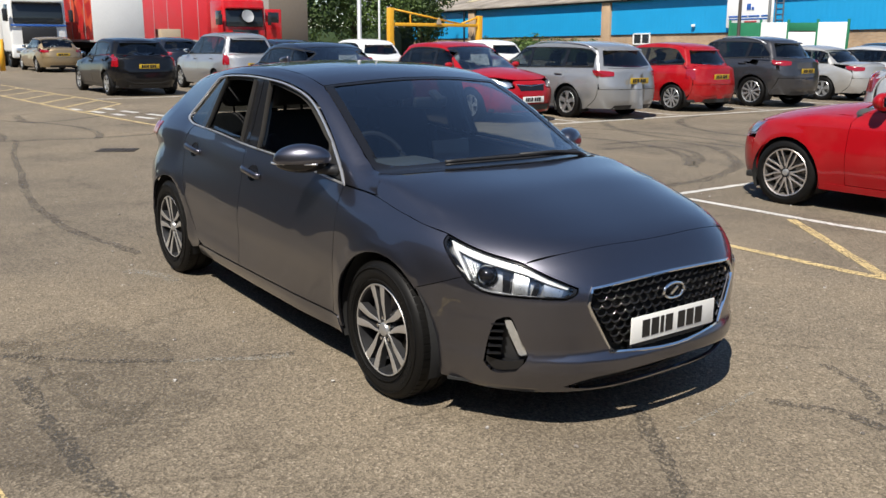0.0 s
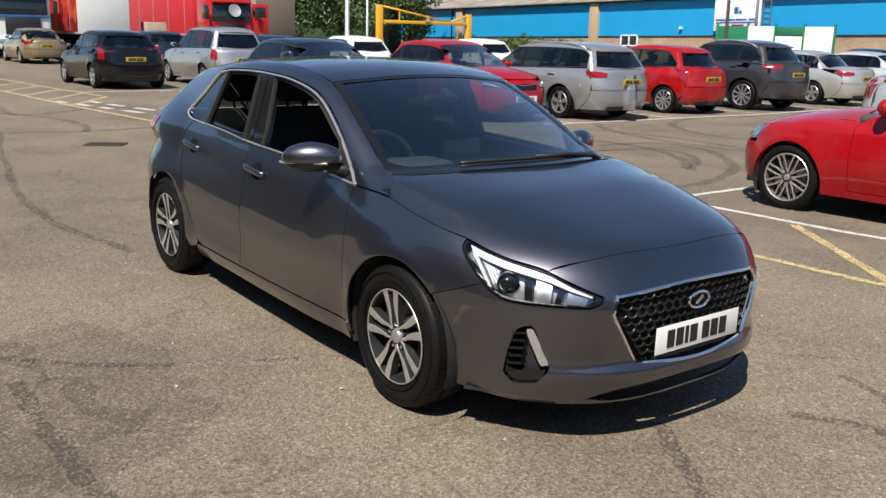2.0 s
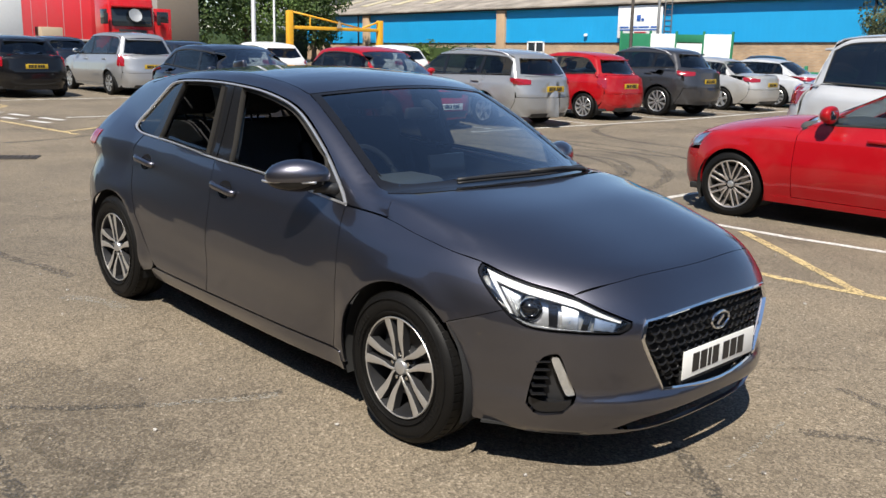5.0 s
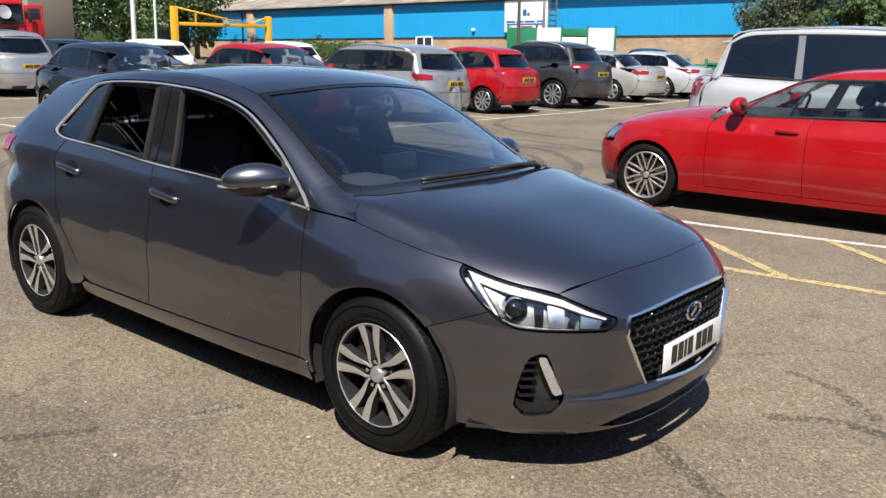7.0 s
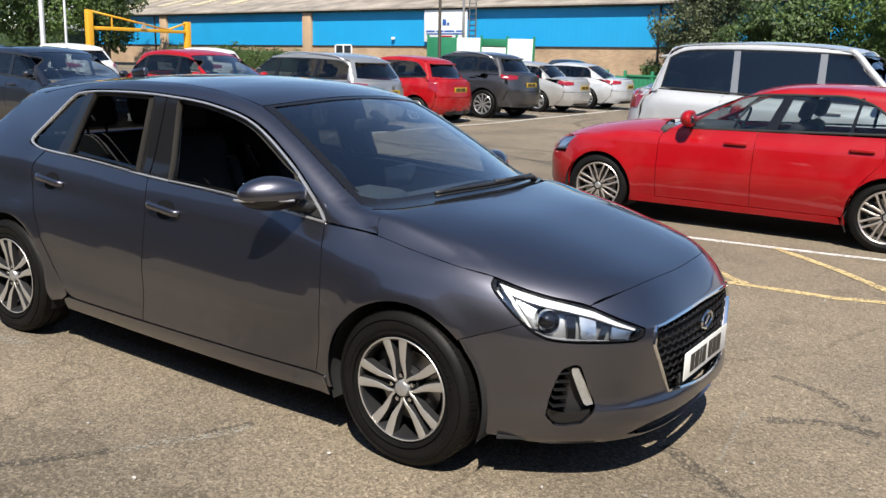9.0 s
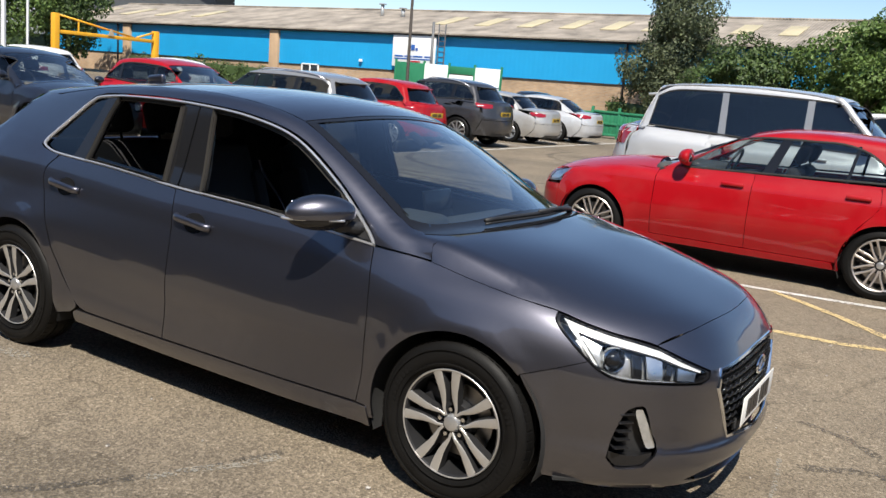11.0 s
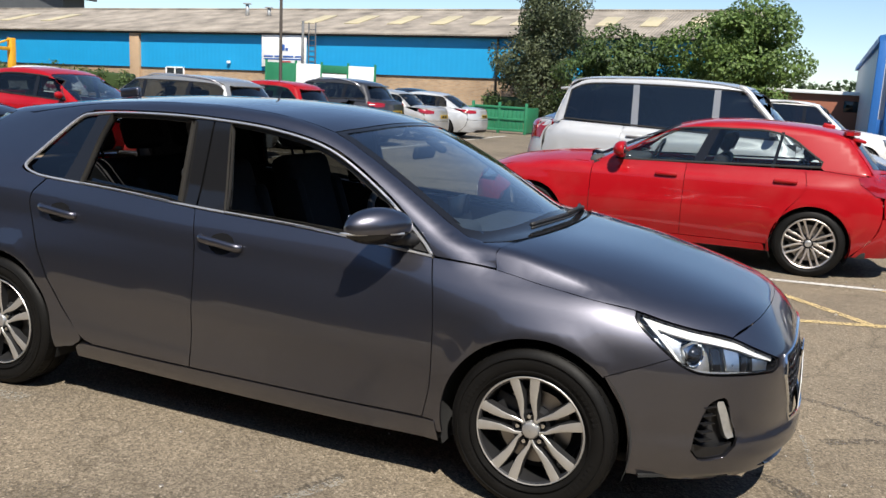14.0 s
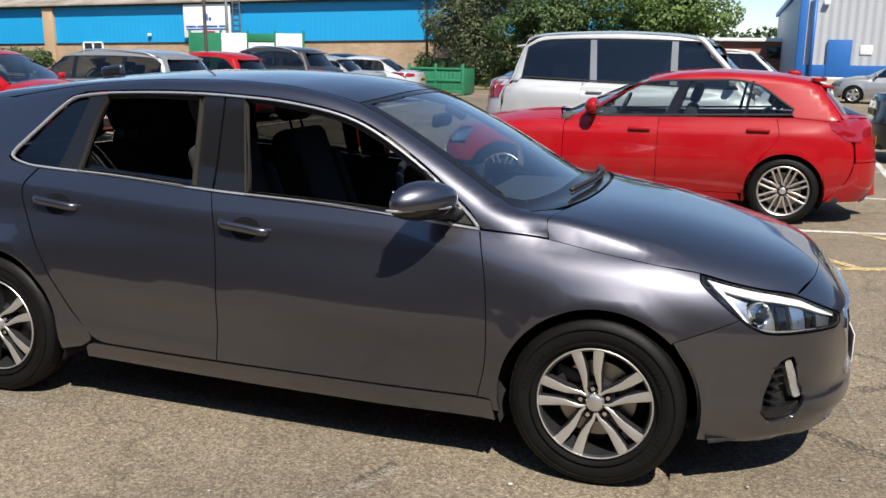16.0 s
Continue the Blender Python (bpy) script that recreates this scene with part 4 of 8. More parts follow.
        # inner door skins close the cabin
        part("door_lining", skin(S, loop([(0.86, 0.895), (-0.26, 0.962), (-1.1, 1.012)], [(-1.1, 1.012), (-0.76, 0.3)], [(-0.76, 0.3), (0.88, 0.29)], [(0.88, 0.29), (0.86, 0.895)]), lay, (0.12, 0.08), -0.055, 0.0), M_TRIM, car)
        # handles
        for hx, hz, owner in ((-0.085, 0.832, door), (-1.0, 0.866, rdoor)):
            c = lay(np.array([[hx, hz]]))[0]
            # flat black oval on the door skin, painting the shade of a body-colour cup
            cup = skin(S, [(hx + 0.066 * math.cos(a), hz - 0.002 + 0.044 * math.sin(a)) for a in np.linspace(0, 2 * math.pi, 20)[:-1]], lay, (0.05, 0.03), 0.0012, 0.0)
            part("handle_recess_shade", cup, M_GLOSSBLACK, owner)
            bm = bmesh.new()
            pts = [(hx - 0.105, c[1] + s * 0.006, hz + 0.012), (hx - 0.085, c[1] + s * 0.024, hz + 0.009), (hx, c[1] + s * 0.027, hz + 0.003), (hx + 0.08, c[1] + s * 0.024, hz - 0.004), (hx + 0.105, c[1] + s * 0.004, hz - 0.006)]
            tube(bm, [tuple(q) for q in smooth_line(pts, 5)], [0.008] + [0.0125] * (len(smooth_line(pts, 5)) - 2) + [0.008], 10)
            for v in bm.verts:
                v.co.z += (v.co.z - hz) * 0.4
            part("door_handle", bm, P, owner)
        # mirror
        mir = new("door_mirror")
        mir.parent = door
        mx, mz, my = 0.684, 1.0 if open_side else 0.985, 0.908 if open_side else 0.85
        shear = lambda y: -0.45 * (abs(y) - my)
        bm = bmesh.new()
        bmesh.ops.create_uvsphere(bm, u_segments=36, v_segments=24, radius=1.0)
        for v in bm.verts:
            x, y, z = v.co
            out = y * s
            box_y = math.copysign(abs(out) ** 0.74, out)
            x2 = max(x * 0.088, -0.050) * (1 - 0.22 * max(out, 0))
            z2 = math.copysign(abs(z) ** 0.82, z) * (0.076 if z > 0 else 0.065) * (1 - 0.20 * max(out, 0) - 0.22 * max(-out, 0))
            py = my + 0.120 * box_y
            v.co = Vector((mx + x2 + shear(py), s * py, mz + z2 - 0.006 * out))
        low = bm.copy()
        for b, keep in ((bm, 1), (low, -1)):
            geom = b.verts[:] + b.edges[:] + b.faces[:]
            bmesh.ops.bisect_plane(b, geom=geom, plane_co=(mx, 0, mz - 0.018), plane_no=(-0.06, 0, 1), clear_inner=keep > 0, clear_outer=keep < 0)
        part("mirror_cap", bm, P, mir)
        for v in low.verts:
            v.co.x -= (v.co.x - mx - shear(v.co.y)) * 0.03
            v.co.y = s * my + (v.co.y - s * my) * 0.97
        part("mirror_housing", low, M_GLOSSBLACK, mir)
        part("mirror_glass", boxed((0.003, 0.165, 0.088), (mx - 0.0515, s * my, mz + 0.001), 0.0014, Matrix.Rotation(math.atan(0.45) * s, 3, "Z")), M_CHROME, mir)
        line = [(-0.042, 0.114, -0.020), (-0.005, 0.116, -0.019), (0.030, 0.100, -0.017), (0.060, 0.06, -0.016), (0.078, 0.01, -0.016), (0.085, -0.03, -0.016)]
        line = [(mx + dx + shear(my + dy), s * (my + dy), mz + dz) for dx, dy, dz in line]
        bm = bmesh.new()
        tube(bm, [tuple(q) for q in smooth_line(line, 5)], 0.0055, 8)
        part("indicator_strip", bm, M_SATIN, mir, "clear indicator with bright strip")
        bm = bmesh.new()
        tube(bm, [(0.785, s * 0.735, 0.945), (0.765, s * 0.785, 0.948), (0.73, s * 0.85, 0.962)], [0.030, 0.024, 0.032], 12)
        part("mirror_arm", bm, M_BLACK, mir)

        if not open_side:
            trim = loop(rail_lo[4:], [(0.872, 0.897), (1.0, 0.884), (1.08, 0.90)], [(1.08, 0.90)] + [(x - 0.02, z - 0.012) for x, z in a_top[::-1]] + [(0.06, 1.36)], [(0.06, 1.36), rail_lo[4]])
            lining = loop([(-0.92, 0.96), (-1.78, 0.93)], [(-1.78, 0.93), (-1.72, 1.10), (-1.55, 1.26)], [(-1.55, 1.26), (-1.2, 1.31), (-0.97, 1.315)], [(-0.97, 1.315), (-0.92, 0.96)])
            part("quarter_lining", skin(S, lining, lay, (0.08, 0.06), -0.035, 0), M_TRIM, car)
            part("pillar_trim", skin(S, trim, lay, (0.05, 0.04), -0.03, 0), M_PALETRIM, car, "pale grey pillar lining")
        corner = loop([(1.02, s * 0.692), (1.06, s * 0.722), (1.100, s * 0.737)], [(1.100, s * 0.737), (1.121, s * 0.66), (1.135, s * 0.61)], [(1.135, s * 0.61), (1.10, s * 0.63), (1.03, s * 0.690)])
        part("cowl_corner", skin(S, corner, top, (0.03, 0.03), -0.003, 0.01), P, car)
        # front lamp
        hl3 = lambda seg: to_fan([(x, s * y, z) for x, y, z in seg], FANC)
        seg_r = to_fan(lay(np.array([(1.650, edge[5][1] - 0.004), (1.661, 0.757), (1.744, 0.687), (1.823, 0.625)])), FANC)
        seg_b = [seg_r[-1]] + hl3([(1.895, 0.740, 0.600), (2.02, 0.65, 0.595), (2.12, 0.525, 0.592)])
        seg_t = hl3([(2.12, 0.525, 0.592), (2.136, 0.492, 0.606), (2.132, 0.481, 0.626)])
        seg_u = hl3([(2.06, 0.560, 0.666)]) + to_fan(top(np.array([(1.972, s * 0.623), (1.86, s * 0.690), (1.755, s * 0.730), (1.652, s * 0.759)])), FANC)
        seg_u = [seg_t[-1]] + seg_u[:-1] + [seg_r[0]]
        outline = loop(seg_r, seg_b, seg_t, seg_u)
        lamp = part("headlight", skin(S, outline, fan, (0.05, 0.04), -0.055, 0.0), M_HOUSING, car)
        cen = np.mean(outline, axis=0)
        inner = [cen + (p - cen) * 0.955 for p in outline]
        part("lamp_rim", skin(S, outline, fan, (0.05, 0.04), -0.001, 0.05, [inner]), M_GLOSSBLACK, lamp)
        part("lamp_cover", skin(S, outline, fan, (0.05, 0.04), -0.0035, 0), M_CLEAR, lamp)
        # what the clear cover shows: bands and reflector cells between the lower and upper edge
        lo_e, hi_e = smooth_line(seg_b, 8), smooth_line([seg_r[0]] + seg_u[::-1][1:], 8)

        def spot(u, v):
            a, b = (line[min(int(u * (len(line) - 1)), len(line) - 2)] for line in (lo_e, hi_e))
            ka, kb = u * (len(lo_e) - 1), u * (len(hi_e) - 1)
            ia, ib = min(int(ka), len(lo_e) - 2), min(int(kb), len(hi_e) - 2)
            p = np.array(lo_e[ia]) + (np.array(lo_e[ia + 1]) - np.array(lo_e[ia])) * (ka - ia)
            q = np.array(hi_e[ib]) + (np.array(hi_e[ib + 1]) - np.array(hi_e[ib])) * (kb - ib)
            return tuple(p + (q - p) * v)

        def cell(name, u0, u1, v0, v1, mat, deep=-0.022, skew=0.0, label=""):
            us = np.linspace(u0, u1, 7)
            ring = [spot(u, v0) for u in us] + [spot(max(0, min(1, u + skew)), v1) for u in us[::-1]]
            part(name, skin(S, ring, fan, (0.03, 0.03), deep, 0.012), mat, lamp, label)
        cell("light_guide", 0.03, 0.95, 0.76, 0.96, M_PEARL, -0.010, 0.0, "white daytime light strip")
        cell("light_guide", 0.02, 0.075, 0.10, 0.80, M_PEARL, -0.010, 0.0, "white daytime light strip")
        for k in range(5):
            cell("reflector_step", 0.10 + 0.036 * k, 0.134 + 0.036 * k, 0.10 + 0.02 * k, 0.70, M_LENS, -0.022 - 0.004 * k, 0.0)
        cell("lamp_divider", 0.47, 0.53, 0.05, 0.68, M_GLOSSBLACK, -0.028)
        cell("lamp_reflector", 0.57, 0.68, 0.07, 0.70, M_LENS, -0.020, -0.02)
        cell("lamp_divider", 0.71, 0.76, 0.05, 0.70, M_GLOSSBLACK, -0.030)
        cell("lamp_reflector", 0.80, 0.955, 0.10, 0.68, M_LENS, -0.018, -0.02)
        cell("lower_trim", 0.10, 0.95, 0.012, 0.05, M_SATIN, -0.012)
        c = fan(np.array([spot(0.36, 0.36)]))[0]
        d = Vector((math.cos(0.62 * s), math.sin(0.62 * s), 0))
        bm = bmesh.new()
        lathe(bm, [(0.030, -0.03), (0.038, 0.0), (0.043, 0.006), (0.045, 0.0), (0.044, -0.04)], 28, "X")
        bmesh.ops.transform(bm, matrix=Matrix.Translation(Vector(c) - d * 0.034) @ Matrix.Rotation(0.62 * s, 4, "Z"), verts=bm.verts)
        bmesh.ops.recalc_face_normals(bm, faces=bm.faces[:])
        part("lamp_bowl", bm, M_CHROME, lamp)
        bm = bmesh.new()
        bmesh.ops.create_uvsphere(bm, u_segments=20, v_segments=14, radius=0.032)
        bmesh.ops.translate(bm, verts=bm.verts, vec=Vector(c) - d * 0.048)
        part("projector_lens", bm, M_GLOSSBLACK, lamp)

        # wheel houses
        for ax in (AX, -AX):
            bm = bmesh.new()
            ring = arc(ax, 0.312, 0.365, -20, 200, 28)
            a = [bm.verts.new((x, s * 0.862, z)) for x, z in ring]
            b = [bm.verts.new((x, s * 0.60, z)) for x, z in ring]
            for i in range(len(ring) - 1):
                bm.faces.new((a[i], a[i + 1], b[i + 1], b[i]))
            bm.faces.new(b)
            part("wheel_arch_liner", bm, M_UNDER, car)
        alloy_wheel(car, (AX, s * 0.872, 0.312), s, 0.314, 0.206, 0.205, "twin", M_ALLOY, M_ALLOYDARK, 0)
        alloy_wheel(car, (-AX, s * 0.872, 0.312), s, 0.314, 0.206, 0.205, "twin", M_ALLOY, M_ALLOYDARK, 0)
        # tail lamp
        tl = loop([(s * 0.38, 0.975), (s * 0.55, 0.98)], [(s * 0.55, 0.98), (s * 0.58, 0.89)], [(s * 0.58, 0.89), (s * 0.40, 0.87)], [(s * 0.40, 0.87), (s * 0.38, 0.975)])
        part("tail_lamp", skin(S, tl, end, (0.05, 0.05), 0.004, 0.02), M_REDLAMP, car)
        part("tail_lamp_wing", skin(S, loop([(-1.695, 0.985), (-1.86, 0.98)], [(-1.86, 0.98), (-1.875, 0.885)], [(-1.875, 0.885), (-1.74, 0.90), (-1.695, 0.985)]), lay, (0.03, 0.03), 0.004, 0.012), M_REDLAMP, car)

    # front bumper with its openings
    f3 = lambda pts: to_fan(pts, FANC)
    both = lambda pts: [(x, -y, z) for x, y, z in pts][::-1]
    low = [(1.71, -0.86, 0.185), (1.95, -0.68, 0.172), (2.10, -0.40, 0.19), (2.165, 0, 0.20), (2.10, 0.40, 0.19), (1.95, 0.68, 0.172), (1.71, 0.86, 0.185)]
    sl = S.from_side(1)
    a_l = [(1.71, 0.86, 0.185)] + sl(np.array([(AX + 0.352 * math.cos(radians(a)), 0.312 + 0.352 * math.sin(radians(a))) for a in (-8, 4, 16, 28, 38)])).tolist() + sl(np.array([(1.580, 0.5655)])).tolist()
    g_l = sl(np.array([(1.580, 0.5655), (1.688, 0.6055), (1.790, 0.646)])).tolist()
    b_l = [g_l[-1], (1.828, 0.768, 0.618), (1.896, 0.738, 0.593), (2.02, 0.648, 0.588), (2.122, 0.525, 0.585)]
    t_l = [(2.122, 0.525, 0.585), (2.142, 0.487, 0.605), (2.137, 0.474, 0.631)]
    n_l = top(np.array([(1.976, 0.6145), (2.040, 0.45), (2.068, 0.25), (2.078, 0), (2.068, -0.25), (2.040, -0.45), (1.976, -0.6145)])).tolist()
    u_l = [(2.137, 0.474, 0.631), (2.066, 0.553, 0.672), n_l[0]]
    outline = loop(f3(low), f3(a_l), f3(g_l), f3(b_l), f3(t_l), f3(u_l), f3(n_l), f3(both(u_l)), f3(both(t_l)), f3(both(b_l)), f3(both(g_l)), f3(both(a_l)), n=5)
    gh = [(2.155, -0.422, 0.626), (2.178, -0.22, 0.638), (2.185, 0, 0.643), (2.178, 0.22, 0.638), (2.155, 0.422, 0.626)]
    gs = [(2.155, 0.422, 0.626), (2.165, 0.443, 0.575), (2.168, 0.436, 0.54), (2.192, 0.336, 0.358)]
    gb = [(2.192, 0.336, 0.358), (2.215, 0, 0.338), (2.192, -0.336, 0.358)]
    grille = loop(f3(gh), f3(gs), f3(gb), f3(both(gs)), n=4)
    fog_r = loop(f3([(1.958, -0.706, 0.508), (1.930, -0.726, 0.484), (1.900, -0.736, 0.40), (1.876, -0.732, 0.312)]), f3([(1.876, -0.732, 0.312), (1.910, -0.702, 0.273), (1.984, -0.656, 0.287)]),
                 f3([(1.984, -0.656, 0.287), (2.030, -0.634, 0.350), (2.013, -0.660, 0.417), (1.988, -0.686, 0.505), (1.958, -0.706, 0.508)]), n=3)
    fog_l = [(-p[0], p[1]) for p in fog_r][::-1]
    intake = loop(f3([(2.09, -0.50, 0.222), (2.15, -0.41, 0.262), (2.2, -0.25, 0.280), (2.215, 0, 0.286), (2.2, 0.25, 0.280), (2.15, 0.41, 0.262), (2.09, 0.50, 0.222)]), f3([(2.09, 0.50, 0.222), (2.13, 0.40, 0.205)]), f3([(2.13, 0.40, 0.205), (2.18, 0, 0.212), (2.13, -0.40, 0.205)]), f3([(2.13, -0.40, 0.205), (2.09, -0.50, 0.222)]), n=3)
    fan = S.from_fan(FANC)
    bumper = part("front_bumper", skin(S, outline, fan, (0.05, 0.045), 0, 0.015, [grille, fog_r, fog_l, intake]), P, car)
    part("grille_backing", skin(S, grille, fan, (0.08, 0.06), -0.05, 0), M_UNDER, bumper)
    part("intake_backing", skin(S, intake, fan, (0.08, 0.06), -0.05, 0), M_BLACK, bumper)
    surround = part("grille_surround", strip_on(S, grille, fan, 0.015, 0.007, True), M_CHROME, bumper, "bright chrome grille frame")
    # honeycomb of scale-shaped cells
    gpoly = [tuple(p) for p in grille]
    zs = np.linspace(0.335, 0.615, 10)
    cells = []
    for r, z in enumerate(zs):
        for c in range(-9, 10):
            y = (c + 0.5 * (r % 2)) * 0.048
            a, e = f3([(2.2, y, z)])[0]
            if inside_poly((a, e), gpoly) and inside_poly((a * 1.06, e + 0.012 * np.sign(e - 0.02)), gpoly):
                cells.append((y, z))
    cell_mesh = None
    for y, z in cells:
        p = fan(np.array(f3([(2.2, y, z)])))[0]
        if cell_mesh is None:
            bm = bmesh.new()
            tube(bm, [(0, 0.021 * math.cos(a), 0.017 * math.sin(a) + 0.004) for a in np.linspace(math.pi, 2 * math.pi, 9)], 0.0042, 5)
            box(bm, (0.018, 0.036, 0.004), (-0.012, 0, -0.011), 0.001)
            ob = part("grille_cell", bm, M_GLOSSBLACK, surround)
            cell_mesh = ob.data
        else:
            ob = new("grille_cell", cell_mesh)
            ob.parent = surround
        ob.matrix_local = Matrix.Translation((p[0] - 0.016, p[1], p[2])) @ pose(0, 0, 0, 0, 0, math.degrees(math.atan2(y, 1.0)) * 0.9)
    part("plate_plinth", boxed((0.02, 0.46, 0.05), (2.195, 0, 0.375), 0.01), M_BLACK, bumper)
    number_plate(car, (2.222, 0, 0.436), 90, M_PLATEW)
    # badge, a plain oval ring with a plain slanted bar
    bm = bmesh.new()
    ring = [(0, 0.062 * math.cos(a), 0.032 * math.sin(a)) for a in np.linspace(0, 2 * math.pi, 33)]
    tube(bm, ring, 0.006, 8)
    bmesh.ops.translate(bm, verts=bm.verts, vec=(2.212, 0, 0.566))
    badge = part("badge", bm, M_CHROME, bumper, "oval chrome badge")
    part("badge_bar", boxed((0.008, 0.05, 0.014), (2.213, 0, 0.566), 0.003, Matrix.Rotation(radians(35), 3, "X")), M_CHROME, badge)
    for s, fog in ((-1, fog_r), (1, fog_l)):
        part("fog_lamp_recess", skin(S, fog, fan, (0.05, 0.05), -0.05, 0), M_BLACK, bumper)
        for z in (0.355, 0.385, 0.415, 0.445, 0.475):
            k = (z - 0.355) / 0.12
            part("fog_slat", boxed((0.055, 0.075 - 0.03 * k, 0.004), (1.905 + 0.015 * k, s * (0.705 - 0.005 * k), z), 0.001, Matrix.Rotation(radians(-50 * s), 3, "Z")), M_GLOSSBLACK, bumper)
        lens = loop(f3([(1.964, s * 0.701, 0.494), (1.982, s * 0.687, 0.494)]), f3([(1.982, s * 0.687, 0.494), (2.024, s * 0.640, 0.370), (2.020, s * 0.644, 0.354)]), f3([(2.020, s * 0.644, 0.354), (1.998, s * 0.662, 0.362), (1.966, s * 0.699, 0.468), (1.964, s * 0.701, 0.494)]))
        part("fog_lamp", skin(S, lens, fan, (0.03, 0.03), -0.012, 0.03), M_FOGLENS, bumper, "clear upright fog lamp")
        lip = loop(f3([(1.885, s * 0.730, 0.335), (1.95, s * 0.690, 0.322), (2.018, s * 0.645, 0.342)]), f3([(2.018, s * 0.645, 0.342), (2.010, s * 0.645, 0.310)]), f3([(2.010, s * 0.645, 0.310), (1.980, s * 0.660, 0.291), (1.912, s * 0.702, 0.279), (1.882, s * 0.728, 0.31)]), f3([(1.882, s * 0.728, 0.31), (1.885, s * 0.730, 0.335)]))
        part("fog_lip", skin(S, lip, fan, (0.03, 0.03), -0.012, 0.03), M_GLOSSBLACK, bumper)
    # wipers
    line = [(1.105, 0.50), (1.135, 0.36), (1.16, 0.15), (1.155, -0.1), (1.125, -0.38)]
    line = [(q[0], q[1], q[2] + 0.026) for q in S.from_top(np.array([p[:2] for p in smooth_line(line, 6)])).tolist()]
    bm = bmesh.new()
    tube(bm, line, 0.009, 6)
    tube(bm, [(x + 0.004, y, z - 0.014) for x, y, z in line], 0.006, 6)
    wiper = part("wiper", bm, M_BLACK, car)
    bm = bmesh.new()
    tube(bm, [(1.09, 0.58, line[0][2] - 0.045), (1.12, 0.50, line[0][2] - 0.012), (1.155, 0.30, line[8][2] + 0.006), (1.165, 0.05, line[14][2] + 0.008)], [0.018, 0.013, 0.010, 0.008], 8)
    part("wiper_arm", bm, M_BLACK, wiper)
    # underside
    # unseen tray under the nose, added to block sun leaking through panel gaps
    bm = bmesh.new()
    tray = [(1.66, -0.66), (1.72, -0.80), (1.93, -0.66), (2.07, -0.40), (2.125, 0), (2.07, 0.40), (1.93, 0.66), (1.72, 0.80), (1.66, 0.66)]
    prism(bm, tray, 0.196, 0.206)
    part("undertray", bm, M_UNDER, car)
    bm = boxed((3.4, 1.40, 0.04), (0, 0, 0.22), 0.01)
    part("floor_pan", bm, M_UNDER, car)
    bm = boxed((0.75, 1.1, 0.42), (1.4, 0, 0.50), 0.05)
    part("engine_block", bm, M_UNDER, car)
    bm = boxed((1.0, 1.2, 0.6), (-1.45, 0, 0.55), 0.05)
    part("boot_floor", bm, M_UNDER, car)
    # cabin
    bm = boxed((0.48, 1.40, 0.22), (0.86, 0, 0.80), 0.07, None, 3)
    box(bm, (0.22, 1.36, 0.30), (0.72, 0, 0.66), 0.06, None, 3)
    box(bm, (0.26, 0.40, 0.10), (0.72, -0.37, 0.915), 0.045, None, 3)
    part("dashboard", bm, M_DASH, car)
    part("infotainment_screen", boxed((0.02, 0.24, 0.13), (0.66, 0, 0.975), 0.008, Matrix.Rotation(radians(-12), 3, "Y")), M_GLOSSBLACK, car)
    bm = bmesh.new()
    rot = Matrix.Rotation(radians(-25), 4, "Y")
    tube(bm, [(0, 0.185 * math.cos(a), 0.185 * math.sin(a)) for a in np.linspace(0, 2 * math.pi, 41)], 0.016, 10)
    box(bm, (0.05, 0.15, 0.11), (0.02, 0, -0.01), 0.025)
    box(bm, (0.02, 0.34, 0.03), (0.015, 0, 0), 0.008)
    box(bm, (0.02, 0.03, 0.17), (0.015, 0, -0.09), 0.008)
    bmesh.ops.transform(bm, matrix=Matrix.Translation((0.50, -0.37, 0.90)) @ rot, verts=bm.verts)
    part("steering_wheel", bm, M_BLACK, car)
    for y in (-0.37, 0.37):
        seat(car, (-0.02, y, 0.52), M_TRIM)
    for y in (-0.38, 0.0, 0.38):
        seat(car, (-0.78, y, 0.54), M_TRIM, 0.54)
    part("centre_console", boxed((0.9, 0.2, 0.25), (0.15, 0, 0.48), 0.04), M_BLACK, car)
    part("rear_mirror", boxed((0.03, 0.22, 0.06), (0.46, 0, 1.225), 0.014, Matrix.Rotation(radians(10), 3, "Y"), 3), M_BLACK, car)
    part("mirror_stem", boxed((0.10, 0.05, 0.03), (0.52, 0, 1.262), 0.01, Matrix.Rotation(radians(28), 3, "Y")), M_BLACK, car)
    bm = skin(S, loop([(0.28, 0.52), (0.28, -0.52)], [(0.28, -0.52), (-1.4, -0.48)], [(-1.4, -0.48), (-1.4, 0.48)], [(-1.4, 0.48), (0.28, 0.52)]), S.from_top, (0.2, 0.2), -0.04, 0)
    part("headlining", bm, M_TRIM, car)
    part("bulkhead", boxed((0.03, 1.36, 0.6), (1.08, 0, 0.55), 0.01), M_UNDER, car)
    return car


hero = build_hero()


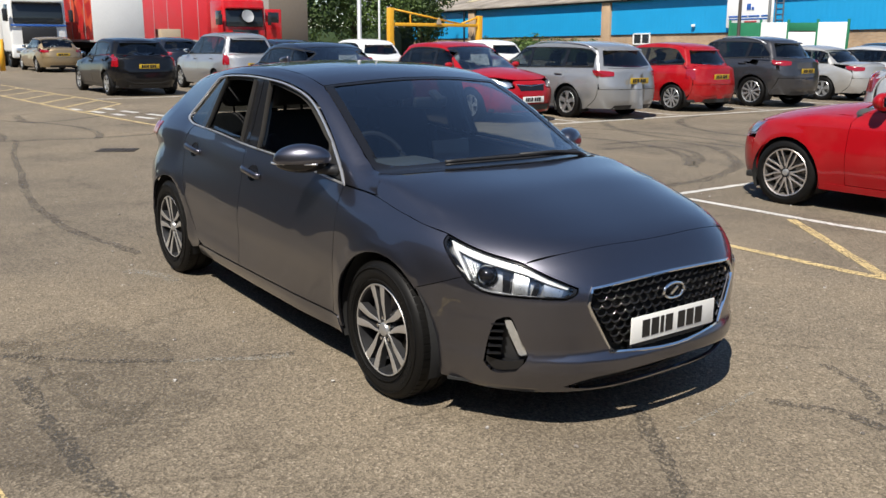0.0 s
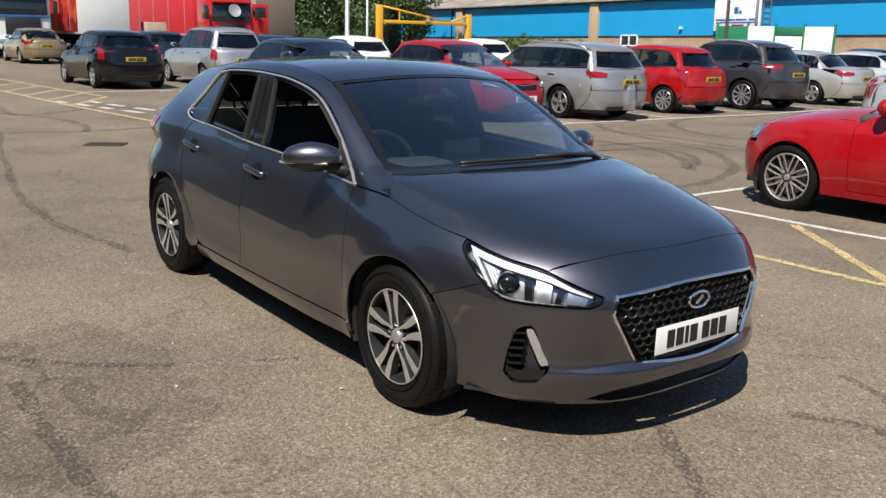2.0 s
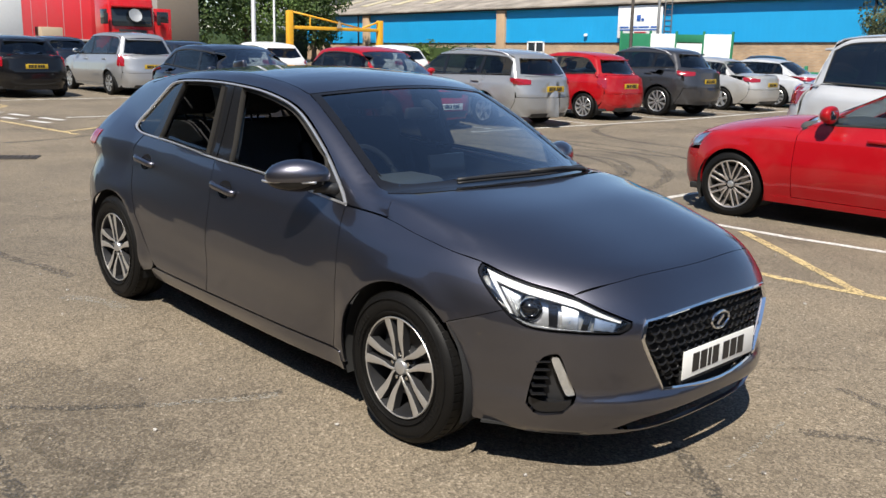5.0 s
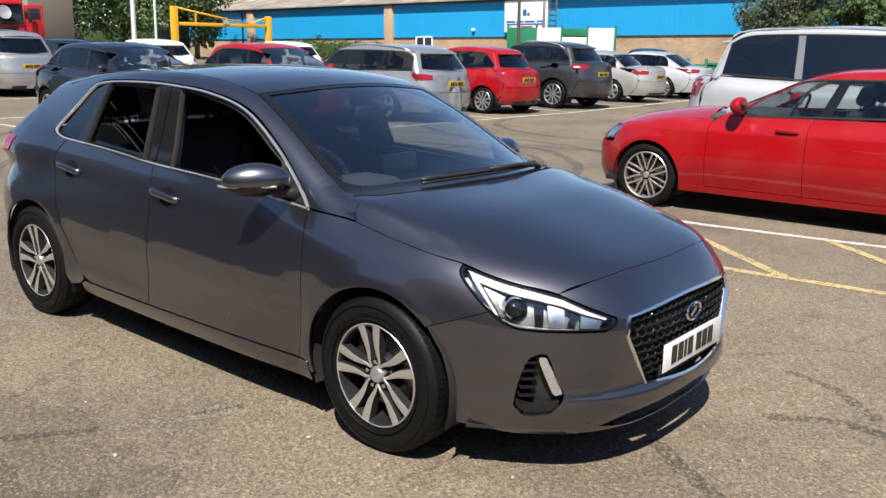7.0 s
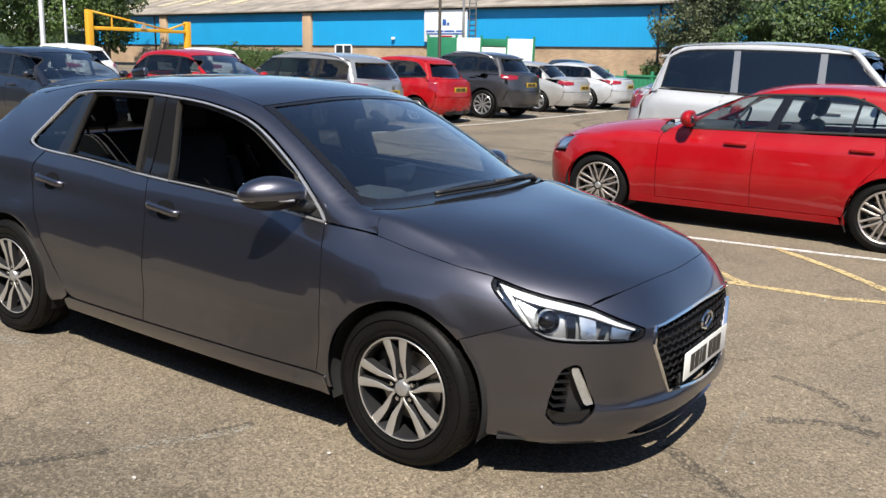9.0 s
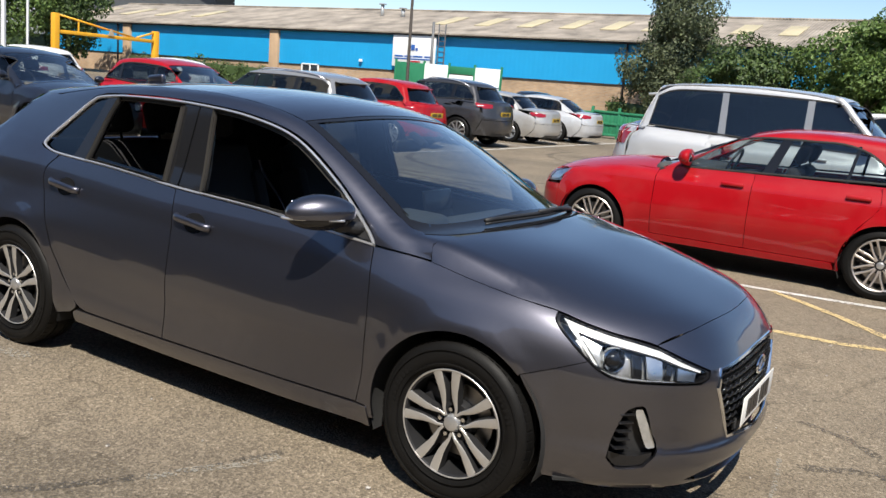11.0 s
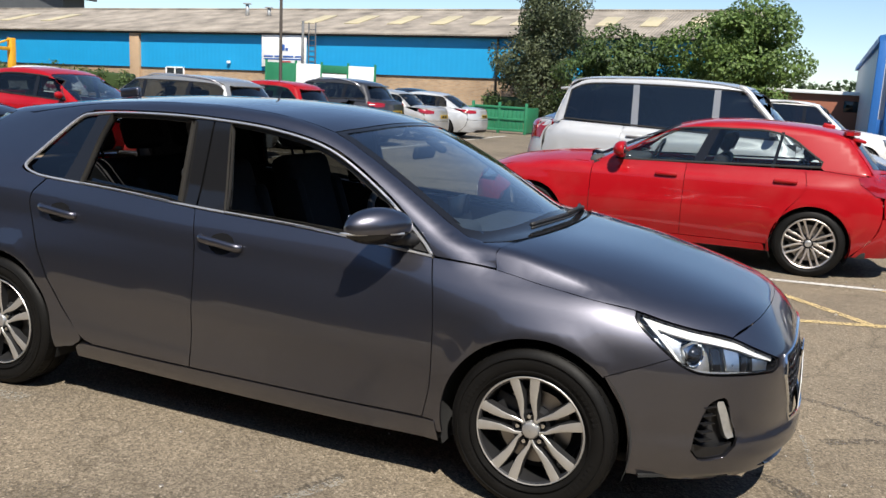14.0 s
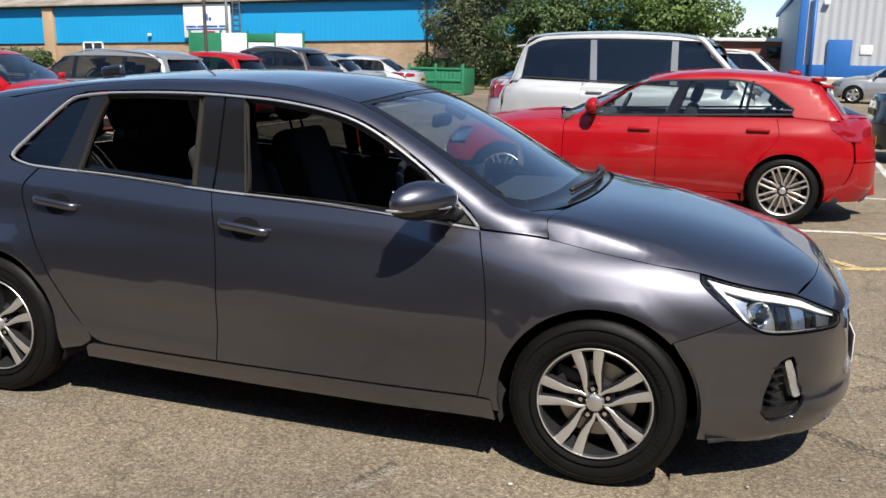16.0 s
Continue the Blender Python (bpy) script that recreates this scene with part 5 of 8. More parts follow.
# ---- the other cars ----
def car_shape(L, W, H, wb, fo, R, belt=(0.90, 1.0), hood=(0.98, 0.74), cowl=1.0, roof=(0.25, -1.3), tailtop=-1.75, boot=None, lift=0.0, lean=0.30, arch=None, tailz=None, taper=0.03):
    """A skin from the main sizes. cowl: foot of the windscreen; roof: where the roof starts and ends; tailtop: foot of the rear window; boot: its deck height for saloons."""
    xf = wb / 2 + fo
    xr = xf - L
    k = W / 0.895
    bf, br = belt
    hc, hn = hood
    deck = [(xr - 0.2, br - 0.15), (xr + 0.05, (boot or br) - 0.03), (tailtop, boot or br), (0.2, (bf + br) / 2), (cowl - 0.25, bf), (cowl - 0.05, hc - 0.01), (cowl + 0.1, hc), ((cowl + xf) / 2 + 0.1, hc - 0.35 * (hc - hn)), (xf - 0.18, hn + 0.02), (xf - 0.1, hn - 0.04), (xf - 0.02, hn - 0.16), (xf + 0.1, 0.4 + lift)]
    rf, rr = roof
    pk = (rf + rr) / 2 + 0.1
    span = cowl - rf
    foot = (boot or br) - 0.04
    if tailz:
        foot = tailz
    top = [(tailtop - 0.25, foot - 0.35), (tailtop, foot), (rr - (rr - tailtop) * 0.5, foot + (H - 0.08 - foot) * 0.58), (rr, H - 0.075), ((rr + pk) / 2, H - 0.015), (pk, H), ((pk + rf) / 2, H - 0.015),
           (rf, H - 0.075), (rf + span * 0.33, H - 0.075 - (H - 0.075 - hc) * 0.31), (rf + span * 0.66, H - 0.075 - (H - 0.075 - hc) * 0.65), (cowl + 0.03, hc - 0.03), (cowl + 0.3, hc - 0.22), (cowl + 0.6, 0.5)]
    side = [(-0.75 - lift, 0.79), (-0.60, 0.835), (-0.50, 0.865), (-0.42, 0.883), (-0.30, 0.892), (-0.18, 0.886), (-0.08, 0.868), (-0.012, 0.851), (0.012, 0.843), (0.06, 0.815), (0.12, 0.775), (0.2, 0.735), (0.35, 0.68)]
    crease = [(xr, br - 0.07), (0, (bf + br) / 2 - 0.095), (cowl, bf - 0.09), (xf, bf - 0.15)]
    z = lift
    nose = [(0.05, xf - 0.13), (0.2 + z, xf - 0.05), (0.32 + z, xf - 0.01), (0.5 + z, xf), (0.62 + z, xf - 0.02), (hn, xf - 0.09), (hn + 0.15, xf - 0.2), (hn + 0.4, xf - 0.5)]
    tail = [(0.05, xr + 0.2), (0.25 + z, xr + 0.05), (0.4 + z, xr), (0.6 + z, xr + 0.005), (0.78 + z, xr + 0.04), (br, xr + 0.09), (br + 0.3, xr + 0.25)]
    s = Shape(deck, top, side, crease, nose, tail, (wb / 2, -wb / 2), R, x0f=wb / 2 - 0.32, x0r=-wb / 2 + 0.4, width=k, wg=(0.768 * k, (bf + br) / 2, lean), taper=taper, bottom=0.19 + lift, arch=arch or R + 0.045,
              bow=0.2, kd=0.05, kg=0.055)
    s.xf, s.xr, s.W, s.H, s.cowl, s.rf, s.rr, s.tailtop, s.bf, s.br, s.hn, s.hc, s.R, s.lift, s.boot, s.wb = xf, xr, W, H, cowl, rf, rr, tailtop, bf, br, hn, hc, R, lift, boot, wb
    return s


def build_car(name, S, m, P, label, group="parked cars", wheel=("5", M_SILVERWHEEL, M_ALLOYDARK), rim=None, pane=M_TINT, rear_pane=M_PRIVACY, doors=4, step=0.095, lower=None, rails=None, lamp_high=False,
              estate=False, trim=M_SEAL, plates=True, splits=None, rear_detail=True, aerial=False, mirror_size=1.0, pillar=M_GLOSSBLACK,
              glass_end=None, rail_up=0.0, pillars=None, tail_wing=None, spoiler=False):
    car = root(name, m, label, "car", group)
    W, k = S.W, S.W / 0.895
    st = (step, step)
    zb = S.bottom + 0.01
    belt = lambda x: float(np.interp(x, [S.rr, S.cowl - 0.2], [S.br - 0.015, S.bf - 0.012]))
    half_wb = S.wb / 2
    ya = 0.86 * W
    # limits of the flanks at the rounded corners
    zf = [zb, 0.35 + S.lift, 0.5 + S.lift, S.hn - 0.13]
    zr = [zb, 0.4 + S.lift, 0.6 + S.lift, 0.78 + S.lift, S.br - 0.04]
    xfs = S.from_end(1)(np.array([[ya, z] for z in zf]))[:, 0]
    xrs = S.from_end(-1)(np.array([[ya, z] for z in zr]))[:, 0]
    xfs, xrs = np.minimum(xfs, S.xf - 0.05), np.maximum(xrs, S.xr + 0.03)
    yb = 0.80 * W
    ra = S.arch
    hub = S.R - 0.005
    cut = math.degrees(math.asin(max(-1, min(1, (zb - hub) / ra))))

    def arch_line(cx):
        return [(cx + ra * math.cos(radians(a)), hub + ra * math.sin(radians(a))) for a in np.linspace(cut, 180 - cut, 22)]
    d0 = min(half_wb - ra - 0.06, S.cowl - 0.06)   # front door's leading edge
    d2 = -half_wb + ra + 0.02                      # rear door's trailing edge at the sill
    d1 = splits or (d0 + d2) / 2 - 0.05
    dt = d2 - 0.27 if doors == 4 else d1           # its top
    if doors == 2:
        d1 = (d0 + d2) / 2 - 0.3
        dt = d1
    # rail line of the side windows
    wf = S.cowl - 0.28
    rail_z = lambda x: float(np.interp(x, [S.rr - 0.35, S.rr - 0.02, S.rr + 0.35, (S.rr + S.rf) / 2, S.rf - 0.1, S.rf + 0.22, wf], [S.br + 0.10, S.H - 0.185, S.H - 0.135, S.H - 0.122, S.H - 0.135, S.H - 0.215, S.bf + 0.03])) + rail_up * min(1.0, max(0.0, (wf - x) / 0.4))
    dlo_end = S.tailtop + 0.28 if (estate and S.boot is None) else S.rr - 0.10
    if S.boot:
        dlo_end = S.rr - 0.22
    dlo_end = glass_end or dlo_end
    lo_line = [(wf, belt(wf)), (0.2, belt(0.2)), (dlo_end, belt(dlo_end) + 0.02)]
    ahead = [(x, rail_z(x)) for x in np.linspace(max(dlo_end + 0.5, S.rr + 0.4), S.rf - 0.05, 4)] + [(S.rf + 0.22, rail_z(S.rf + 0.22)), (wf, belt(wf))]
    if estate:
        hi = [(dlo_end + 0.05, S.H - 0.24), (dlo_end + 0.22, S.H - 0.16)] + ahead
    elif S.boot:
        hi = [(dlo_end + 0.05, rail_z(S.rr) - 0.10), (dlo_end + 0.22, rail_z(S.rr + 0.2))] + ahead
    else:
        mid = (belt(dlo_end) + rail_z(S.rr + 0.2)) / 2
        hi = [(dlo_end - 0.01, belt(dlo_end) + 0.07), (dlo_end + 0.10, mid), (dlo_end + 0.28, rail_z(S.rr + 0.25) - 0.03)] + ahead
    dlo = loop(lo_line, [lo_line[-1], hi[0]], hi, n=4)
    w0, z0, lean = S.wg
    crest = w0 - lean * (S.H - 0.10 - z0) - 0.085
    ry = lambda x: (max(0.595 * k, crest) if estate else 0.575 * k) * (1 - (0.02 if estate else 0.06) * max(0, -x - 0.5))
    wy = lambda x: float(np.interp(x, [S.rf, S.cowl], [max(0.585 * k, crest), max(0.72 * k, w0 - lean * (S.hc - z0) - 0.10)]))
    top = S.from_top
    zq = S.z_at(S.tailtop + 0.06, 0.62 * k) - 0.012
    inner_q = (min(dlo_end, dt) - 0.02, belt(dlo_end) - 0.012)
    for s in (-1, 1):
        lay = S.from_side(s)
        edge = S.zs_at([(x, yb) for x in np.linspace(S.cowl - 0.02, xfs[-1] - 0.06, 6)])
        wing = loop([(d0 + 0.003, belt(d0) - 0.01), (max(S.cowl - 0.10, d0 + 0.015), S.bf - 0.02)] + edge, [edge[-1]] + [(x, z) for x, z in zip(xfs[::-1], zf[::-1])], [(xfs[0], zb), (half_wb + ra * math.cos(radians(cut)), zb)], arch_line(half_wb),
                    [arch_line(half_wb)[-1], (d0 + 0.003, zb)], [(d0 + 0.003, zb), (d0 + 0.003, belt(d0) - 0.01)], n=3)
        part("front_wing", skin(S, wing, lay, st), P, car)
        fd = loop([(d0 - 0.003, zb + 0.07), (d0 - 0.003, belt(d0) - 0.01)], [(d0 - 0.003, belt(d0) - 0.01), (d1, belt(d1) - 0.01)], [(d1, belt(d1) - 0.01), (d1, zb + 0.07)], [(d1, zb + 0.07), (d0 - 0.003, zb + 0.07)])
        door = part("front_door", skin(S, fd, lay, st), P, car)
        own = [(door, d1 + 0.17)]
        if doors == 4:
            rd = loop([(d1 - 0.005, zb + 0.07), (d1 - 0.005, belt(d1) - 0.01)], [(d1 - 0.005, belt(d1) - 0.01), (dt, belt(dt) - 0.01)], [(dt, belt(dt) - 0.01), (dt - 0.01, belt(dt) - 0.2), (d2 - 0.12, hub + ra * 0.75), (d2, zb + 0.07)], [(d2, zb + 0.07), (d1 - 0.005, zb + 0.07)])
            rdoor = part("rear_door", skin(S, rd, lay, st), P, car)
            own.append((rdoor, dt + 0.16))
        else:
            rdoor = door
        for o, hx in own:
            c = lay(np.array([[hx, belt(hx) - 0.12]]))[0]
            part("door_handle", boxed((0.21, 0.034, 0.036), (c[0], c[1] + s * 0.016, c[2]), 0.014, None, 3), P, o)
        sill = loop([(half_wb - ra - 0.02, zb), (half_wb - ra - 0.05, zb + 0.062)], [(half_wb - ra - 0.05, zb + 0.062), (-half_wb + ra + 0.05, zb + 0.062)], [(-half_wb + ra + 0.05, zb + 0.062), (-half_wb + ra + 0.02, zb)], [(-half_wb + ra + 0.02, zb), (half_wb - ra - 0.02, zb)])
        part("sill", skin(S, sill, lay, (0.2, 0.05), 0.003, 0.03), lower or P, car)
        back = [(x, z) for x, z in zip(xrs[::-1], zr[::-1])]
        if doors == 4:
            front_edge = [(dt - 0.005, belt(dt) - 0.01), (dt - 0.015, belt(dt) - 0.2), (d2 - 0.125, hub + ra * 0.75), (d2 - 0.005, zb + 0.07)]
        else:
            front_edge = [(d1 - 0.005, belt(d1) - 0.01), (d1 - 0.005, zb + 0.07)]
        quarter = loop(front_edge, [front_edge[-1], (front_edge[-1][0], zb), (-half_wb + ra * math.cos(radians(cut)), zb)], arch_line(-half_wb), [arch_line(-half_wb)[-1], (xrs[0], zb)], back[::-1],
                       [back[0], (S.tailtop + 0.06, zq)], [(S.tailtop + 0.06, zq), inner_q], [inner_q, front_edge[0]], n=3)
        part("rear_quarter", skin(S, quarter, lay, st), P, car)
        back_up = [(dlo_end + 0.25, belt(dlo_end) - 0.32), (S.tailtop + 0.02, belt(dlo_end) - 0.32), (S.tailtop + 0.05, zq - 0.02), (dlo_end - 0.02, belt(dlo_end)), (dlo_end + 0.25, belt(dlo_end) - 0.012)]
        part("quarter_inner", skin(S, back_up, lay, (0.08, 0.06), -0.022, 0), P, car)
        # side windows, pillars, rails
        part("side_window", skin(S, dlo, lay, (0.15, 0.1), -0.004, 0.0), pane, car)
        part("window_surround", strip_on(S, dlo, lay, 0.02, 0.004, True), trim, car)
        for px, pt, pw in pillars or ():
            pl = [(px - pw, belt(px) - 0.005), (px + pw, belt(px) - 0.005), (pt + pw * 0.8, rail_z(pt)), (pt - pw * 0.8, rail_z(pt))]
            part("pillar", skin(S, pl, lay, (0.1, 0.1), 0.001, 0.01), pillar, car)
        for px, lean2 in () if pillars else ([(d1 - 0.01, 0.05)] + ([(dt + 0.13, 0.16)] if doors == 4 else [])):
            pl = [(px - 0.045, belt(px) - 0.005), (px + 0.045, belt(px) - 0.005), (px + 0.035 - lean2 * 0.2, rail_z(px)), (px - 0.045 - lean2 * 0.2, rail_z(px))]
            part("pillar", skin(S, pl, lay, (0.1, 0.1), 0.001, 0.01), pillar, car)
        sink = 0.018 if S.H > 1.7 else 0.0
        a_top = [(x, z - sink) for x, z in S.zs_at([(x, wy(x) + 0.004) for x in np.linspace(S.cowl - 0.06, S.rf, 9)])]
        r_top = [(x, z - sink) for x, z in S.zs_at([(x, ry(x) + 0.004) for x in np.linspace(S.rf - 0.1, S.rr, 11)])]
        xt = np.linspace(S.rr - (0.10 if S.boot else 0.03), S.tailtop + 0.08, 6)
        tail_pts = [(x, max(z - 0.008, zq + 0.004)) for x, z in S.zs_at([(x, 0.545 * k) for x in xt])] + [(S.tailtop + 0.06, zq + 0.004)]
        low_end = tail_pts[-1]
        rail = loop([(S.cowl - 0.02, S.bf - 0.012)] + a_top + r_top, [r_top[-1]] + tail_pts, [low_end, (dlo_end - 0.03, belt(dlo_end) - 0.008)], [(dlo_end - 0.03, belt(dlo_end) - 0.008), (dlo_end + 0.0, belt(dlo_end) + 0.02)], hi[:-1], [hi[-2], (wf + 0.02, belt(wf) - 0.006), (S.cowl - 0.02, S.bf - 0.012)], n=3)
        part("roof_rail", skin(S, rail, lay, (0.08, 0.05), 0.0, 0.008), P, car)
        if S.H > 1.7:
            bm = bmesh.new()
            tube(bm, [tuple(q) for q in top(np.array([(x, s * (wy(x) + 0.012)) for x in np.linspace(S.cowl - 0.02, S.rf - 0.12, 12)]) - np.array([0, 0]))], 0.042, 10)
            part("screen_pillar", bm, P, car)
        if rails:
            bm = bmesh.new()
            zs = S.zs_at([(x, 0.60 * k) for x in np.linspace(S.rf - 0.25, S.rr + 0.1, 9)])
            tube(bm, [(x, s * 0.60 * k, z + (0.035 if 0 < i < 8 else -0.01)) for i, (x, z) in enumerate(zs)], 0.014, 8)
            part("roof_bar", bm, rails, car)
        foot = [(S.cowl - 0.16, s * (wy(S.cowl) - 0.03)), (S.cowl - 0.14, s * (yb + 0.035)), (S.cowl + 0.075, s * (yb + 0.02)), (S.cowl + 0.085, s * (yb - 0.16)), (S.cowl + 0.0, s * (wy(S.cowl) - 0.06))]
        part("cowl_corner", skin(S, foot, top, (0.05, 0.05), -0.005, 0.02), P, car)
        # mirrors
        mirror = new("door_mirror")
        mirror.parent = door
        mx, mz = S.cowl - 0.35, S.bf + 0.085
        bm = bmesh.new()
        bmesh.ops.create_uvsphere(bm, u_segments=16, v_segments=10, radius=1.0)
        for v in bm.verts:
            v.co = Vector((mx + max(v.co.x * 0.062 * mirror_size, -0.03), s * (W * 0.98 + v.co.y * 0.09 * mirror_size), mz + v.co.z * 0.058 * mirror_size))
        part("mirror_cap", bm, P, mirror)
        part("mirror_glass", boxed((0.004, 0.13, 0.08), (mx - 0.031, s * W * 0.98, mz), 0.002), M_CHROME, mirror)
        part("mirror_arm", boxed((0.06, 0.16, 0.03), (mx + 0.02, s * W * 0.86, mz - 0.065), 0.012), M_BLACK, mirror)
        # wheels and their housings
        for ax in (half_wb, -half_wb):
            bm = bmesh.new()
            ring = [(ax + (ra + 0.012) * math.cos(a), hub + (ra + 0.012) * math.sin(a)) for a in np.linspace(-0.5, math.pi + 0.5, 20)]
            a_ = [bm.verts.new((x, s * W * 0.955, z)) for x, z in ring]
            b_ = [bm.verts.new((x, s * W * 0.66, z)) for x, z in ring]
            for i in range(len(ring) - 1):
                bm.faces.new((a_[i], a_[i + 1], b_[i + 1], b_[i]))
            bm.faces.new(b_)
            part("wheel_arch_liner", bm, M_UNDER, car)
            alloy_wheel(car, (ax, s * (W - 0.03), hub), s, S.R, rim or S.R - 0.11, 0.2, *wheel)
        # lamps
        hl = [(s * 0.50 * W, S.hn - 0.03), (s * 0.80 * W, S.hn + 0.015), (s * 0.89 * W, S.hn + 0.0), (s * 0.87 * W, S.hn - 0.10), (s * 0.62 * W, S.hn - 0.145), (s * 0.48 * W, S.hn - 0.11)]
        lamp = part("headlight", skin(S, hl, S.from_end(1), (0.08, 0.06), -0.03, 0), M_LENS, car)
        part("lamp_cover", skin(S, hl, S.from_end(1), (0.08, 0.06), 0.003, 0.03), M_CLEAR, lamp)
        hls = [(S.xf - 0.30, S.hn - 0.02), (S.xf - 0.46, S.hn + 0.03), (S.xf - 0.34, S.hn - 0.09), (S.xf - 0.22, S.hn - 0.11)]
        part("lamp_wing", skin(S, hls, lay, (0.08, 0.06), 0.003, 0.02), M_LENS, lamp)
        if lamp_high:
            tl = [(s * 0.77 * W, S.br - 0.01), (s * 0.86 * W, S.br - 0.03), (s * 0.88 * W, S.br - 0.31), (s * 0.80 * W, S.br - 0.31)]
        else:
            tl = [(s * 0.58 * W, S.br - 0.10), (s * 0.85 * W, S.br - 0.07), (s * 0.87 * W, S.br - 0.15), (s * 0.80 * W, S.br - 0.20), (s * 0.60 * W, S.br - 0.18)]
        if tail_wing and lamp_high:
            tl = [(s * 0.71 * W, S.br - 0.03), (s * 0.80 * W, S.br - 0.03), (s * 0.81 * W, S.br - 0.28), (s * 0.73 * W, S.br - 0.28)]
        tail = part("tail_lamp", skin(S, tl, S.from_end(-1), (0.06, 0.05), 0.006, 0.03), M_REDLAMP, car)
        x1 = float(S.from_end(-1)(np.array([[ya, S.br - 0.14]]))[0, 0])
        tls = [(x1 - 0.03, S.br - 0.075), (x1 + 0.10, S.br - 0.07), (x1 + 0.06, S.br - 0.14), (x1 - 0.02, S.br - 0.19)] if not lamp_high else [(x1 - 0.02, S.br - 0.03), (x1 + 0.08, S.br - 0.05), (x1 + 0.05, S.br - 0.30), (x1 - 0.02, S.br - 0.32)]
        part("tail_lamp_wing", skin(S, tail_wing or tls, lay, (0.06, 0.05), 0.006, 0.02), M_REDLAMP, tail)
    # top panels
    nb = xfs[-1] - 0.06
    bon = loop([(S.cowl - 0.02, yb - 0.004), (S.cowl + 0.085, 0), (S.cowl - 0.02, -yb + 0.004)], [(S.cowl - 0.02, -yb + 0.004), (nb, -yb + 0.004)], [(nb, -yb + 0.004), (S.xf - 0.20, -0.45 * W), (S.xf - 0.145, 0), (S.xf - 0.20, 0.45 * W), (nb, yb - 0.004)], [(nb, yb - 0.004), (S.cowl - 0.02, yb - 0.004)])
    part("bonnet", skin(S, bon, top, st), P, car)
    ws = loop([(S.rf, -wy(S.rf)), (S.rf + 0.06, 0), (S.rf, wy(S.rf))], [(S.rf, wy(S.rf)), (S.cowl - 0.04, wy(S.cowl))], [(S.cowl - 0.04, wy(S.cowl)), (S.cowl + 0.07, 0), (S.cowl - 0.04, -wy(S.cowl))], [(S.cowl - 0.04, -wy(S.cowl)), (S.rf, -wy(S.rf))])
    part("windscreen", skin(S, ws, top, (0.12, 0.12), -0.004, 0), M_SCREEN, car)
    rfp = loop([(S.rf - 0.006, wy(S.rf)), (S.rf + 0.054, 0), (S.rf - 0.006, -wy(S.rf))], [(S.rf - 0.006, -wy(S.rf)), (S.rf - 0.1, -ry(S.rf)), (S.rr, -ry(S.rr))], [(S.rr, -ry(S.rr)), (S.rr - 0.07, 0), (S.rr, ry(S.rr))], [(S.rr, ry(S.rr)), (S.rf - 0.1, ry(S.rf)), (S.rf - 0.006, wy(S.rf))])
    part("roof", skin(S, rfp, top, (0.1, 0.08)), P, car)
    if aerial:
        part("roof_aerial", boxed((0.12, 0.035, 0.05), (S.rr + 0.18, 0, S.H - 0.03), 0.02, Matrix.Rotation(radians(-8), 3, "Y"), 3), P, car)
    if spoiler:
        lip = loop([(S.rr - 0.02, 0.54), (S.rr - 0.09, 0.3), (S.rr - 0.11, 0), (S.rr - 0.09, -0.3), (S.rr - 0.02, -0.54)], [(S.rr - 0.02, -0.54), (S.rr + 0.06, -0.5), (S.rr + 0.03, 0), (S.rr + 0.06, 0.5), (S.rr - 0.02, 0.54)])
        bm = bmesh.new()
        prism(bm, [(float(q[0]), float(q[1])) for q in lip], S.H - 0.098, S.H - 0.066)
        part("roof_spoiler", bm, P, car)
    end = S.from_end(-1)
    if S.boot:
        rwp = loop([(S.rr - 0.08, -0.52 * k), (S.rr - 0.12, 0), (S.rr - 0.08, 0.52 * k)], [(S.rr - 0.08, 0.52 * k), (S.tailtop + 0.10, 0.60 * k)], [(S.tailtop + 0.10, 0.60 * k), (S.tailtop + 0.04, 0), (S.tailtop + 0.10, -0.60 * k)], [(S.tailtop + 0.10, -0.60 * k), (S.rr - 0.08, -0.52 * k)])
        part("rear_window", skin(S, rwp, top, (0.1, 0.12), -0.004, 0), rear_pane or pane, car)
        xb = float(end(np.array([[0, S.br - 0.06]]))[0, 0])
        bt = loop([(S.tailtop + 0.03, -0.70 * W), (S.tailtop - 0.02, 0), (S.tailtop + 0.03, 0.70 * W)], [(S.tailtop + 0.03, 0.70 * W), (xb + 0.12, 0.74 * W)], [(xb + 0.12, 0.74 * W), (xb + 0.04, 0), (xb + 0.12, -0.74 * W)], [(xb + 0.12, -0.74 * W), (S.tailtop + 0.03, -0.70 * W)])
        part("boot_lid", skin(S, bt, top, st), P, car)
        tz = S.boot - 0.05
    else:
        zt0, zt1 = S.br + 0.01, S.H - 0.17
        rwp = loop([(-0.50 * k, zt1), (0, zt1 + 0.02), (0.50 * k, zt1)], [(0.50 * k, zt1), (0.63 * k, zt0)], [(0.63 * k, zt0), (0, zt0 - 0.03), (-0.63 * k, zt0)], [(-0.63 * k, zt0), (-0.50 * k, zt1)])
        part("rear_window", skin(S, rwp, end, (0.12, 0.1), 0.002, 0.01), rear_pane or pane, car)
        frame = [(-0.56 * k, S.H - 0.12), (0.56 * k, S.H - 0.12), (0.72 * k, S.br - 0.03), (-0.72 * k, S.br - 0.03)]
        inner = [(p[0] * 0.985, p[1]) for p in rwp]
        part("tailgate_frame", skin(S, frame, end, (0.12, 0.1), 0, 0.01, [inner]), P, car)
        part("tailgate_spoiler", boxed((0.12, 0.96 * k, 0.03), (S.rr - 0.085, 0, S.z_at(S.rr - 0.07, 0.3) - 0.002), 0.012, Matrix.Rotation(radians(-8), 3, "Y")), P, car)
